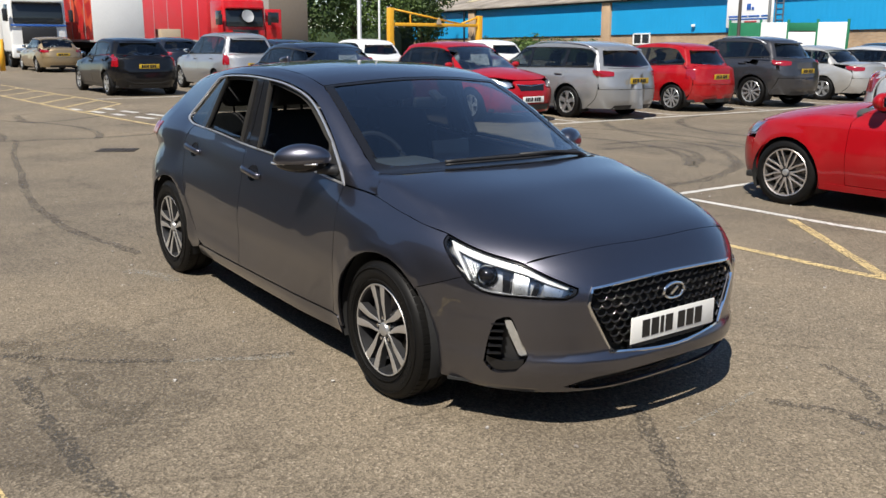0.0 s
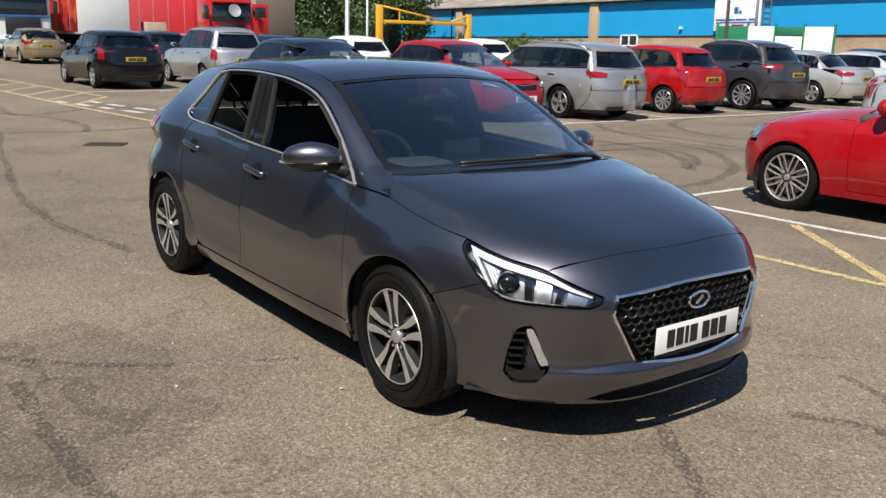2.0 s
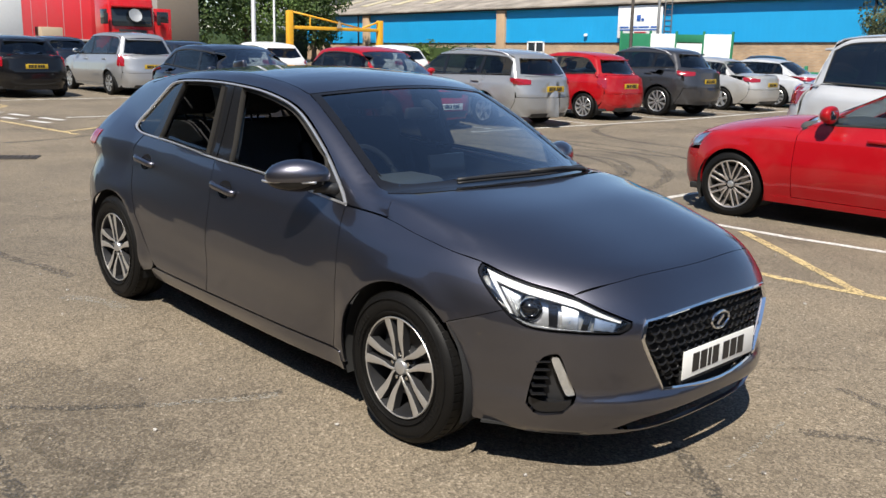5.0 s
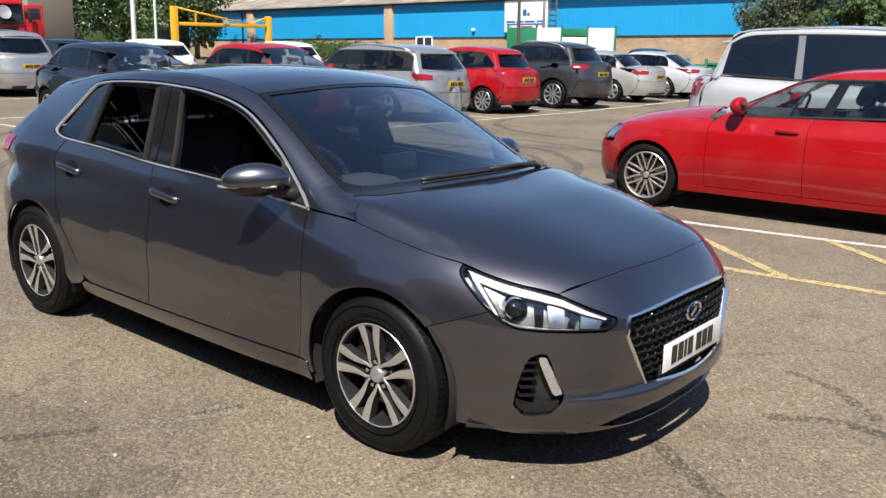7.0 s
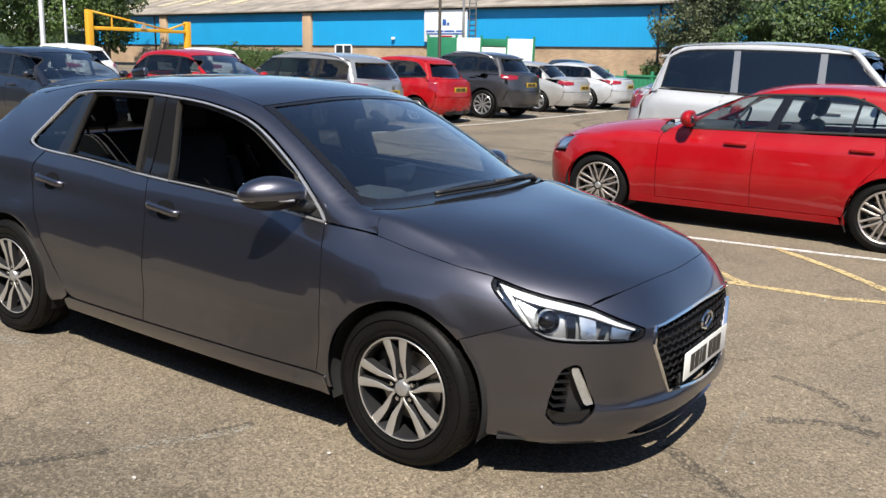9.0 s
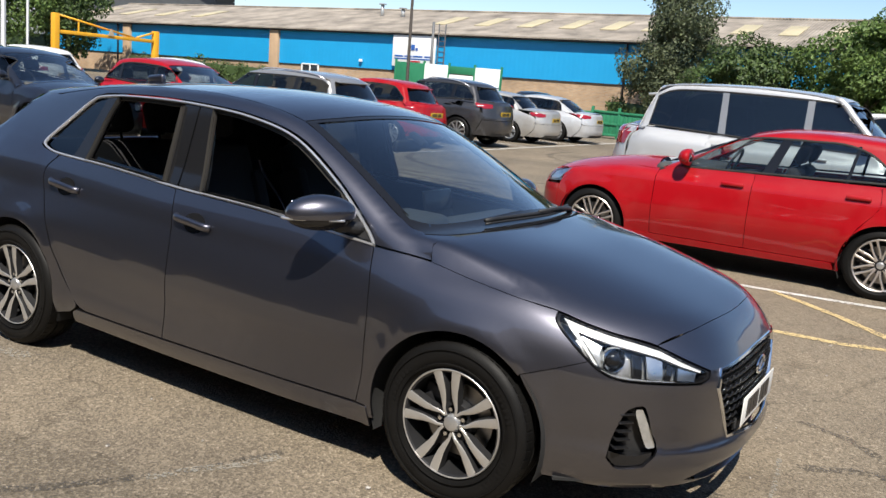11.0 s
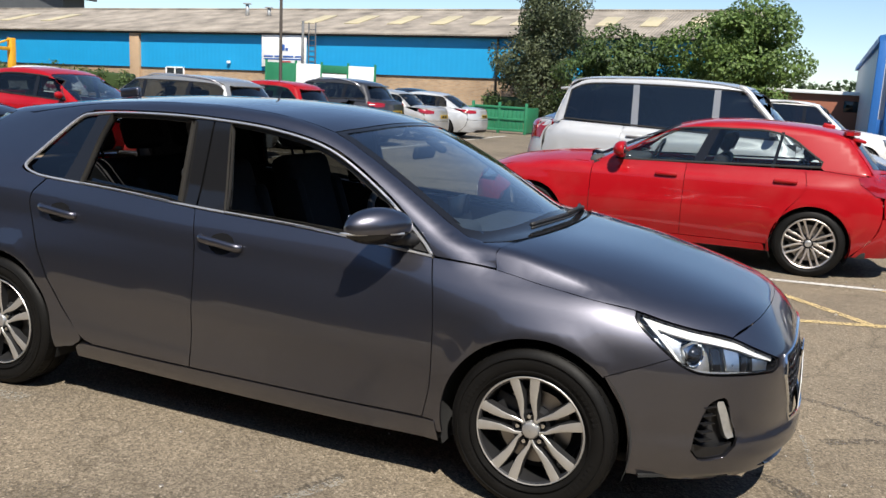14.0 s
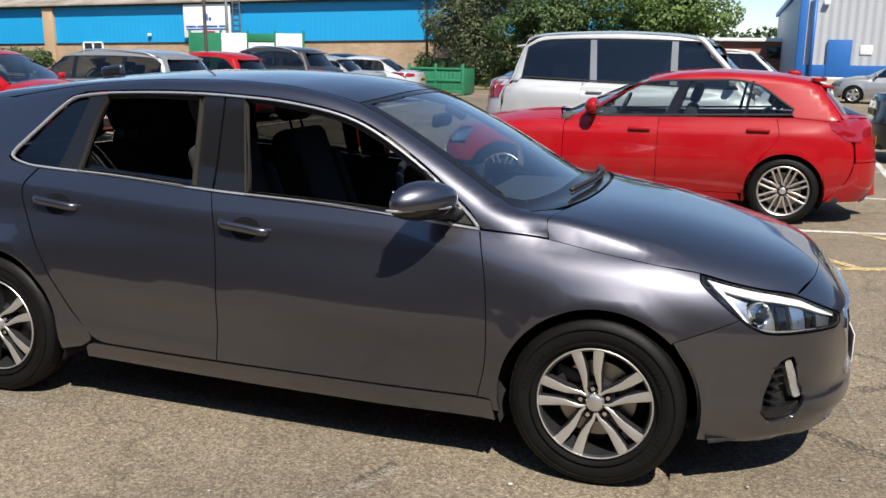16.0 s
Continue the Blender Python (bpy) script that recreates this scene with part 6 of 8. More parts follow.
        tz = S.br - 0.035
    zmid = 0.60 + S.lift
    tg = loop([(-0.80 * W, tz), (0, tz - 0.005), (0.80 * W, tz)], [(0.80 * W, tz), (0.845 * W, zmid + 0.1), (0.845 * W, zmid)], [(0.845 * W, zmid), (-0.845 * W, zmid)], [(-0.845 * W, zmid), (-0.845 * W, zmid + 0.1), (-0.80 * W, tz)])
    part("tailgate", skin(S, tg, end, st), P, car)
    rb = loop([(-0.855 * W, zmid - 0.008), (0.855 * W, zmid - 0.008)], [(0.855 * W, zmid - 0.008), (0.855 * W, zb + 0.02)], [(0.855 * W, zb + 0.02), (-0.855 * W, zb + 0.02)], [(-0.855 * W, zb + 0.02), (-0.855 * W, zmid - 0.008)])
    part("rear_bumper", skin(S, rb, end, st, 0.004), P, car)
    low = [(-0.56 * W, zb + 0.09), (0.56 * W, zb + 0.09), (0.60 * W, zb + 0.01), (-0.60 * W, zb + 0.01)]
    part("rear_valance", skin(S, low, end, (0.15, 0.1), 0.008, 0.03), lower or M_BLACK, car)
    fe = S.from_end(1)
    fb = loop([(-0.855 * W, S.hn - 0.15), (-0.46 * W, S.hn - 0.155), (-0.44 * W, S.hn - 0.03), (0, S.hn - 0.02), (0.44 * W, S.hn - 0.03), (0.46 * W, S.hn - 0.155), (0.855 * W, S.hn - 0.15)], [(0.855 * W, S.hn - 0.15), (0.855 * W, zb)], [(0.855 * W, zb), (-0.855 * W, zb)], [(-0.855 * W, zb), (-0.855 * W, S.hn - 0.15)])
    part("front_bumper", skin(S, fb, fe, st), P, car)
    gr = [(-0.38 * W, S.hn - 0.09), (0.38 * W, S.hn - 0.09), (0.33 * W, S.hn - 0.20), (-0.33 * W, S.hn - 0.20)]
    grille = part("grille", skin(S, gr, fe, (0.1, 0.08), 0.004, 0.02), M_GLOSSBLACK, car)
    part("grille_bar", strip_on(S, [(-0.40 * W, S.hn - 0.085), (0, S.hn - 0.12), (0.40 * W, S.hn - 0.085)], fe, 0.02, 0.012), M_CHROME, grille)
    lg = [(-0.55 * W, zb + 0.15), (0.55 * W, zb + 0.15), (0.5 * W, zb + 0.04), (-0.5 * W, zb + 0.04)]
    part("lower_grille", skin(S, lg, fe, (0.1, 0.08), 0.004, 0.02), M_BLACK, car)
    if plates:
        pz = (zmid + 0.16) if not S.boot else zmid + 0.12
        px = float(end(np.array([[0, pz]]))[0, 0])
        number_plate(car, (px - 0.012, 0, pz), -90, M_PLATEY)
        px = float(fe(np.array([[0, zb + 0.24]]))[0, 0])
        number_plate(car, (px + 0.012, 0, zb + 0.24), 90, M_PLATEW)
    # underside and cabin
    part("tail_inner", boxed((0.30, 1.60 * W, 0.36), (S.xr + 0.46, 0, S.br - 0.22), 0.09, None, 3), P, car)
    part("floor_pan", boxed((S.wb + 1.0, 1.5 * k, 0.06), (0.0, 0, zb + 0.04), 0.01), M_UNDER, car)
    part("engine_block", boxed((0.75, 1.35 * k, 0.45), (half_wb + 0.1, 0, zb + 0.26), 0.05), M_UNDER, car)
    part("boot_floor", boxed((0.8, 1.3 * k, 0.5), (-half_wb - 0.05, 0, zb + 0.28), 0.05), M_UNDER, car)
    for s in (-1, 1):
        part("door_lining", boxed((dt * -1 + d0, 0.02, S.bf - zb - 0.06), ((d0 + dt) / 2, s * (W - 0.14), (S.bf + zb) / 2 - 0.02), 0.008), M_TRIM, car)
        seat(car, (-0.05, s * 0.37 * k, 0.48 + S.lift), M_TRIM, min(S.bf - 0.36, 0.58))
        seat(car, (-0.85, s * 0.37 * k, 0.50 + S.lift), M_TRIM, min(S.bf - 0.42, 0.52))
    part("dashboard", boxed((0.45, 1.4 * k, 0.24), (S.cowl - 0.22, 0, S.bf - 0.12), 0.06, None, 3), M_DASH, car)
    bm = bmesh.new()
    tube(bm, [(0, 0.18 * math.cos(a), 0.18 * math.sin(a)) for a in np.linspace(0, 2 * math.pi, 25)], 0.016, 6)
    bmesh.ops.transform(bm, matrix=Matrix.Translation((S.cowl - 0.52, -0.37 * k, S.bf + 0.0)) @ Matrix.Rotation(radians(-25), 4, "Y"), verts=bm.verts)
    part("steering_wheel", bm, M_BLACK, car)
    return car


def at_rear(x, y_rear_axle, wb, rz=90.0, front=False):
    """The pose of a car whose rear axle's middle stands at a point."""
    m = pose(x, y_rear_axle, 0, 0, 0, rz)
    return m @ Matrix.Translation((wb / 2, 0, 0))


# red hatchback beside the graphite one
S1 = car_shape(4.32, 0.882, 1.42, 2.69, 0.77, 0.318, belt=(0.965, 1.02), hood=(0.985, 0.76), cowl=0.80, roof=(-0.06, -1.60), tailtop=-1.97, arch=0.352)
build_car("red_hatchback", S1, pose(5.80, -0.835, 0, 0, 0, 91.5), M_RED, "bright red five-door hatchback with mesh-spoke alloy wheels", pane=M_GLASS, wheel=("mesh", M_BRONZEWHEEL, M_ALLOYDARK), rim=0.232, step=0.06, aerial=True, mirror_size=1.4,
          glass_end=-1.37, rail_up=0.022, pillars=((-0.27, -0.40, 0.052), (-0.955, -1.01, 0.016)), tail_wing=((-1.70, 0.955), (-1.97, 0.985), (-2.03, 0.90), (-1.99, 0.775), (-1.86, 0.80), (-1.72, 0.90)), spoiler=True)
# silver people carrier behind it
S2 = car_shape(4.85, 0.935, 1.86, 2.78, 0.80, 0.37, belt=(1.16, 1.24), hood=(1.14, 0.93), cowl=0.95, roof=(0.25, -2.05), tailtop=-2.32, lift=0.12, lean=0.20, tailz=1.22, taper=0.01)
build_car("people_carrier", S2, pose(8.62, -1.05, 0, 0, 0, -90.0), M_VANSILVER, "pale silver off-road people carrier with dark rear windows", wheel=("6", M_SILVERWHEEL, M_ALLOYDARK), pane=M_PRIVACY, lower=M_BRONZE, estate=True, lamp_high=True, pillar=M_STEELGREY,
          tail_wing=((-2.545, 1.19), (-2.44, 1.20), (-2.42, 0.98), (-2.53, 0.94)))
# the row that faces the wall
S3 = car_shape(4.83, 0.93, 1.50, 2.85, 0.93, 0.325, belt=(0.95, 1.03), hood=(0.99, 0.76), cowl=0.92, roof=(0.15, -1.95), tailtop=-2.30, tailz=1.0, taper=0.012)
build_car("estate_car", S3, at_rear(10.72, 8.65, 2.85), M_STEELGREY, "steel grey estate car with silver roof bars", wheel=("5", M_SILVERWHEEL, M_ALLOYDARK), rails=M_SATIN, estate=True)
S4 = car_shape(4.03, 0.845, 1.49, 2.51, 0.80, 0.30, belt=(0.95, 1.03), hood=(1.0, 0.80), cowl=0.85, roof=(0.1, -1.35), tailtop=-1.68)
build_car("small_red_hatchback", S4, at_rear(13.82, 8.65, 2.51), M_RED2, "small red three-door hatchback with a yellow rear plate", wheel=("10", M_SILVERWHEEL, M_ALLOYDARK), rim=0.215, doors=2, lamp_high=True)
S5 = car_shape(4.44, 0.928, 1.64, 2.64, 0.88, 0.36, belt=(1.08, 1.17), hood=(1.10, 0.90), cowl=0.92, roof=(0.1, -1.55), tailtop=-1.92, lift=0.09)
build_car("compact_suv", S5, at_rear(16.72, 8.6, 2.64), M_DARKGREY, "dark grey compact off-roader with silver roof bars", wheel=("10", M_SILVERWHEEL, M_ALLOYDARK), rim=0.25, rails=M_SATIN, pane=M_PRIVACY)
S6 = car_shape(4.70, 0.87, 1.42, 2.67, 0.95, 0.31, belt=(0.93, 0.98), hood=(0.97, 0.74), cowl=0.88, roof=(0.1, -1.15), tailtop=-1.62, boot=1.02)
build_car("silver_saloon", S6, at_rear(20.35, 9.0, 2.67), M_SILVER2, "silver saloon car with red tail lamps", wheel=("5", M_SILVERWHEEL, M_ALLOYDARK))
S7 = car_shape(4.78, 0.915, 1.42, 2.71, 0.95, 0.325, belt=(0.92, 0.99), hood=(0.97, 0.75), cowl=0.95, roof=(0.1, -1.2), tailtop=-1.85, boot=1.0)
build_car("silver_coupe", S7, at_rear(23.35, 8.9, 2.71, 92), M_VANSILVER, "pale silver four-door coupe with a sloping tail", wheel=("10", M_SILVERWHEEL, M_ALLOYDARK))
S8 = car_shape(4.0, 0.865, 1.48, 2.51, 0.83, 0.31, belt=(0.95, 1.04), hood=(1.0, 0.80), cowl=0.92, roof=(0.1, -1.3), tailtop=-1.62)
build_car("red_supermini", S8, pose(8.45, 8.95, 0, 0, 0, -90) @ Matrix.Translation((-2.51 / 2, 0, 0)), M_RED, "red supermini parked nose out with dark grille", wheel=("5", M_SILVERWHEEL, M_ALLOYDARK))
S9 = car_shape(4.4, 0.90, 1.46, 2.65, 0.86, 0.316, belt=(0.95, 1.06), hood=(1.0, 0.78), cowl=0.95, roof=(0.15, -1.3), tailtop=-1.72)
build_car("blue_black_hatchback", S9, pose(5.55, 9.4, 0, 0, 0, -90) @ Matrix.Translation((-2.65 / 2, 0, 0)), M_NAVY, "blue-black hatchback parked nose out", wheel=("5", M_SILVERWHEEL, M_ALLOYDARK))
# second row
S10 = car_shape(4.36, 0.91, 1.48, 2.65, 0.87, 0.318, belt=(0.96, 1.06), hood=(1.0, 0.8), cowl=0.95, roof=(0.15, -1.3), tailtop=-1.72)
build_car("black_hatchback", S10, at_rear(4.80, 19.6, 2.65), M_BLACKP, "black hatchback with large red tail lamps", wheel=("5", M_SILVERWHEEL, M_ALLOYDARK), step=0.14, lamp_high=True)
S11 = car_shape(4.47, 0.90, 1.64, 2.70, 0.86, 0.316, belt=(1.02, 1.08), hood=(1.06, 0.86), cowl=1.05, roof=(0.2, -1.65), tailtop=-1.95, tailz=1.05, taper=0.012)
build_car("compact_people_carrier", S11, at_rear(7.75, 19.6, 2.70), M_SILVER, "silver compact people carrier with tall red tail lamps", wheel=("7", M_SILVERWHEEL, M_ALLOYDARK), step=0.14, lamp_high=True, estate=True, rear_pane=M_PRIVACY)
w1 = build_car("white_hatchback", S8, at_rear(12.0, 19.3, 2.51), M_WHITEP, "white supermini with a dark rear window", step=0.16, rear_pane=M_PRIVACY)
copy_thing(w1, at_rear(17.0, 19.3, 2.51))
S12 = car_shape(4.58, 0.90, 1.43, 2.72, 0.90, 0.315, belt=(0.93, 0.99), hood=(0.98, 0.76), cowl=0.9, roof=(0.1, -1.15), tailtop=-1.6, boot=1.03)
build_car("gold_saloon", S12, at_rear(6.5, 35.4, 2.72), M_TAN, "gold beige saloon car parked before the lorries", step=0.16)
b1 = build_car("dark_hatchback", S9, at_rear(8.6, 27.0, 2.65), M_NAVY, "blue-black hatchback in the rear row", step=0.14, group="distant parked cars")
for x, y, rz in ((11.4, 27.0, 90), (9.7, 20.2, 90), (36.5, 16.2, 185), (11.6, -4.6, -88)):
    copy_thing(b1, at_rear(x, y, 2.65, rz))
S13 = car_shape(4.7, 0.93, 1.78, 2.75, 0.85, 0.36, belt=(1.10, 1.17), hood=(1.10, 0.92), cowl=0.95, roof=(0.2, -1.9), tailtop=-2.2, lift=0.1, tailz=1.15, taper=0.012)
build_car("white_estate", S13, pose(21.5, -1.9, 0, 0, 0, -92), M_WHITEP, "white off-road estate with roof bars", step=0.16, rails=M_SATIN, estate=True, pane=M_PRIVACY)
build_car("silver_hatchback", S9, pose(32.5, -7.2, 0, 0, 0, 80), M_SILVER, "silver hatchback parked by the grey warehouse", step=0.14, group="distant parked cars")


# ---- ground ----
def sheet(name, pts, z, mat, label, category="", kind="structure"):
    bm = bmesh.new()
    bm.faces.new([bm.verts.new((x, y, z)) for x, y in pts])
    ob = finish(bm, name, mat, None, "", False)
    return tagged(ob, label, category, "", kind)


ground = sheet("ground", [(-900, -900), (900, -900), (900, 900), (-900, 900)], 0.0, M_ASPHALT, "worn grey-brown tarmac of a car park", "ground")


# ---- ground marks ----
def stripe(name, pts, width, mat, label, z=0.004, kind="structure", wobble=0.0, seed=1):
    """A painted line along points, with slightly uneven edges."""
    rnd = random.Random(seed)
    line = []
    for a, b in zip(pts, pts[1:]):
        n = max(1, int((Vector(b) - Vector(a)).length / 0.12))
        line += [Vector(a).lerp(Vector(b), k / n) for k in range(n)]
    line.append(Vector(pts[-1]))
    bm = bmesh.new()
    rows = []
    for i, p in enumerate(line):
        d = (line[min(i + 1, len(line) - 1)] - line[max(i - 1, 0)]).normalized()
        s = Vector((-d.y, d.x))
        w0, w1 = width / 2 * (1 + wobble * rnd.uniform(-1, 1)), width / 2 * (1 + wobble * rnd.uniform(-1, 1))
        rows.append([bm.verts.new((*(p + s * w0), z)), bm.verts.new((*(p - s * w1), z))])
    for a, b in zip(rows, rows[1:]):
        bm.faces.new((a[0], a[1], b[1], b[0]))
    bmesh.ops.recalc_face_normals(bm, faces=bm.faces[:])
    if bm.faces and bm.faces[0].normal.z < 0:
        bmesh.ops.reverse_faces(bm, faces=bm.faces[:])
    return tagged(finish(bm, name, mat, None, "", False), label, "road marking", "", kind)


def V2(*pts):
    return [tuple(p) for p in pts]


WL, YL = "worn white bay line painted on the tarmac", "worn yellow hatching line painted on the tarmac"
for i, (pts, w) in enumerate((
        (V2((4.36, 1.45), (4.42, -0.4), (4.60, -1.8), (4.85, -3.2), (5.0, -4.2)), 0.085), (V2((4.36, 1.43), (5.95, 1.43)), 0.085), (V2((6.98, 1.43), (7.1, -3.6)), 0.085),
        (V2((4.9, -3.55), (12.6, -3.9)), 0.085), (V2((9.6, 1.4), (9.8, -3.7)), 0.085), (V2((12.3, 1.4), (12.5, -3.8)), 0.085),
        (V2((8.6, 7.75), (15.0, 7.55), (26.5, 8.1)), 0.10), (V2((9.35, 7.7), (9.3, 12.6)), 0.09), (V2((12.25, 7.65), (12.2, 12.6)), 0.09), (V2((15.2, 7.6), (15.15, 12.6)), 0.09), (V2((18.4, 7.7), (18.4, 12.6)), 0.09), (V2((21.9, 7.85), (21.9, 12.6)), 0.09), (V2((25.2, 8.0), (25.2, 12.6)), 0.09),
        (V2((6.95, 7.9), (6.9, 12.7)), 0.09), (V2((4.0, 7.9), (3.95, 12.7)), 0.09), (V2((3.2, 18.3), (14.5, 18.6)), 0.1),
        (V2((3.4, 13.4), (9.5, 13.6)), 0.1), (V2((2.75, 12.5), (2.62, 13.1)), 0.16), (V2((2.5, 13.5), (2.42, 13.95)), 0.16), (V2((2.32, 14.3), (2.24, 14.8)), 0.16), (V2((2.1, 15.2), (2.04, 15.7)), 0.16),
        (V2((3.15, 12.9), (3.0, 13.6)), 0.16), (V2((2.9, 14.0), (2.8, 14.6)), 0.16), (V2((2.72, 15.0), (2.66, 15.5)), 0.16), (V2((19.5, -5.0), (19.3, 2.0)), 0.1))):
    stripe("bay_line", pts, w, M_WHITE_LINE, WL, 0.004 + 0.0004 * (i % 5), seed=i, wobble=0.12)
# bay lines out of view behind the camera, added to reflect in the doors
for i, pts in enumerate((V2((-5.4, -7.0), (-5.4, 8.0)), V2((-5.4, -3.4), (-10.2, -3.5)), V2((-5.4, -0.9), (-10.2, -1.0)), V2((-5.4, 1.6), (-10.2, 1.5)), V2((-5.4, 4.1), (-10.2, 4.0)))):
    stripe("bay_line", pts, 0.10, M_WHITE_LINE, WL, 0.004 + 0.0004 * i, seed=110 + i, wobble=0.12)
hatch_lines = [V2((2.95, 0.3), (2.97, -1.2), (3.06, -2.2), (3.35, -3.0), (3.6, -3.8)), V2((4.30, -0.02), (3.04, -1.57)), V2((4.52, -1.42), (3.98, -2.05), (3.20, -2.75)), V2((4.75, -2.85), (3.75, -4.0)),
               V2((2.45, 10.4), (1.95, 15.15), (1.60, 20.6), (1.3, 26.0)), V2((3.35, 16.6), (2.95, 20.5), (2.54, 26.1)), V2((2.05, 14.6), (3.35, 16.6)),
               V2((1.92, 16.0), (3.22, 17.9)), V2((1.82, 17.5), (3.10, 19.4)), V2((1.72, 19.0), (2.95, 20.9)), V2((1.62, 20.6), (2.85, 22.4)), V2((1.55, 22.2), (2.75, 24.0)),
               V2((-2.72, -0.78), (-2.49, -1.24), (-2.45, -1.52)), V2((2.40, 10.9), (3.6, 11.6))]
for i, pts in enumerate(hatch_lines):
    stripe("hatching_line", pts, 0.085 if i < 4 else 0.10, M_YELLOW_LINE, YL, 0.0045 + 0.0004 * (i % 6), seed=40 + i, wobble=0.15)
stripe("chalk_scuff", V2((0.54, -2.27), (0.18, -2.315), (-0.06, -2.33)), 0.022, M_CHALK, "pale scratched mark on the tarmac", 0.004, wobble=0.5)
stripe("chalk_scuff", V2((-1.45, -0.38), (-1.15, -0.56), (-0.98, -0.62)), 0.05, M_CHALK, "pale scuffed mark on the tarmac", 0.004, wobble=0.6)
stripe("chalk_scuff", V2((-1.12, 1.52), (-0.97, 1.2), (-0.95, 1.05)), 0.09, M_CHALK, "pale scuffed mark on the tarmac", 0.004, wobble=0.6)
for i, (pts, w) in enumerate((
        (V2((-2.15, -0.18), (-2.16, -0.71), (-2.15, -1.11), (-2.13, -1.5), (-2.05, -2.2)), 0.08), (V2((-2.6, 0.45), (-2.17, 0.20), (-1.73, -0.20), (-1.26, -0.48), (-0.94, -0.60)), 0.05),
        (V2((-0.05, -2.10), (-0.28, -2.42), (-0.44, -2.64), (-0.7, -3.0)), 0.07), (V2((0.50, -2.36), (0.65, -2.61), (0.66, -2.83)), 0.07), (V2((1.15, -2.25), (1.03, -2.52), (0.80, -2.76)), 0.06),
        (V2((-0.15, 9.99), (-0.55, 8.2), (-0.73, 6.92), (-0.95, 5.6), (-1.09, 4.51), (-1.12, 3.15), (-0.90, 1.94)), 0.08), (V2((0.74, 14.52), (0.60, 13.5), (0.68, 12.80), (1.44, 13.12), (2.12, 13.70)), 0.16),
        (V2((7.0, 4.95), (7.7, 4.95), (8.27, 4.75), (8.3, 4.2), (8.05, 3.62), (7.01, 2.52), (5.74, 1.94), (4.81, 1.83)), 0.15), (V2((6.6, 4.5), (7.4, 4.4), (7.6, 3.9), (7.1, 3.2), (6.2, 2.6)), 0.13))):
    stripe("skid_mark", smooth_line(pts, 6), w, M_SKID, "dark tyre rubber streak on the tarmac", 0.0028 + 0.0002 * i, wobble=0.3, seed=70 + i)
stripe("oily_stain", V2((-2.75, 1.3), (-2.5, 0.4), (-2.3, -0.4), (-2.1, -1.3)), 0.75, M_STAIN, "dark traffic stain worn into the tarmac", 0.0018, wobble=0.35, seed=91)
stripe("oily_stain", V2((-1.9, 0.5), (-1.7, -0.3), (-1.75, -1.0)), 0.5, M_STAIN, "dark traffic stain worn into the tarmac", 0.0020, wobble=0.4, seed=92)


def skid(cx, cy, r, a0, a1, w=0.16, gap=None):
    for k, rr in enumerate((r, r + gap) if gap else (r,)):
        pts = [(cx + rr * math.cos(radians(a)), cy + rr * math.sin(radians(a))) for a in np.linspace(a0, a1, 30)]
        stripe("skid_mark", pts, w, M_SKID, "dark tyre rubber arc on the tarmac", 0.0025 + 0.0003 * k, wobble=0.2, seed=int(rr * 10))


skid(5.0, 5.0, 2.6, -60, 160, 0.14, 1.5)
skid(13.0, 4.5, 3.0, 60, 250, 0.16, 1.45)
skid(-2.6, 11.0, 2.4, -20, 200, 0.13, 1.4)
skid(1.0, 13.0, 3.2, 150, 330, 0.15)
skid(18.0, 3.0, 3.6, 80, 220, 0.16)


def pebbles():
    rnd = random.Random(5)
    bm = bmesh.new()
    for _ in range(420):
        x, y = rnd.uniform(-3.6, 5.0), rnd.uniform(-4.0, 7.0)
        r = rnd.choice([0.004, 0.005, 0.006, 0.008, 0.012])
        m = Matrix.Translation((x, y, r * 0.45)) @ Matrix.Rotation(rnd.uniform(0, 6), 4, "Z") @ Matrix.Diagonal((r, r * rnd.uniform(0.6, 1), r * 0.6, 1))
        bmesh.ops.create_icosphere(bm, subdivisions=1, radius=1.0, matrix=m)
    n = Nodes("pale_grit")
    geo = n.add("ShaderNodeNewGeometry")
    n.set(color=n.ramp(geo.outputs["Random Per Island"], [(0.0, (0.06, 0.055, 0.05)), (0.5, (0.25, 0.22, 0.19)), (1.0, (0.6, 0.58, 0.54))]), rough=0.8)
    return tagged(finish(bm, "loose_grit", n.mat), "loose pale grit scattered on the tarmac", "grit", "", "stuff")


pebbles()
M_IRON = plain("rusty_iron", (0.05, 0.042, 0.036), 0.75, 0.4, 0.3, 30)
drain = root("drain_cover", pose(0.76, 8.1, 0.0, 0, 0, -30), "dark iron drain cover set in the tarmac", "drain cover")
part("drain_frame", boxed((0.52, 0.36, 0.012), (0, 0, 0.004), 0.003), M_IRON, drain)
for k in range(6):
    part("drain_bar", boxed((0.05, 0.28, 0.012), (-0.19 + 0.076 * k, 0, 0.009), 0.002), M_IRON, drain)

# ---- blue warehouse ----
M_BLUE = ribbed("blue_cladding", (0.010, 0.30, 0.60), 0.30, "Y", 0.5, 0.08, 0.05)
M_BRICK = brick_mat()
M_ROOF = ribbed("weathered_cement_roof", (0.27, 0.235, 0.195), 0.18, "Y", 0.9, 0.45, 0.55)
M_ROOFLIGHT = plain("yellowed_rooflight", (0.46, 0.40, 0.26), 0.5, 0.0, 0.15, 1.0)
M_GUTTER = plain("dark_gutter", (0.02, 0.02, 0.022), 0.6)
M_PIER = plain("buff_pier", (0.42, 0.29, 0.18), 0.85, 0.0, 0.15, 2.0, 0, 0.3, 20)
M_WHITEBOARD = plain("white_board", (0.80, 0.80, 0.79), 0.5, 0.0, 0.04, 1.5)
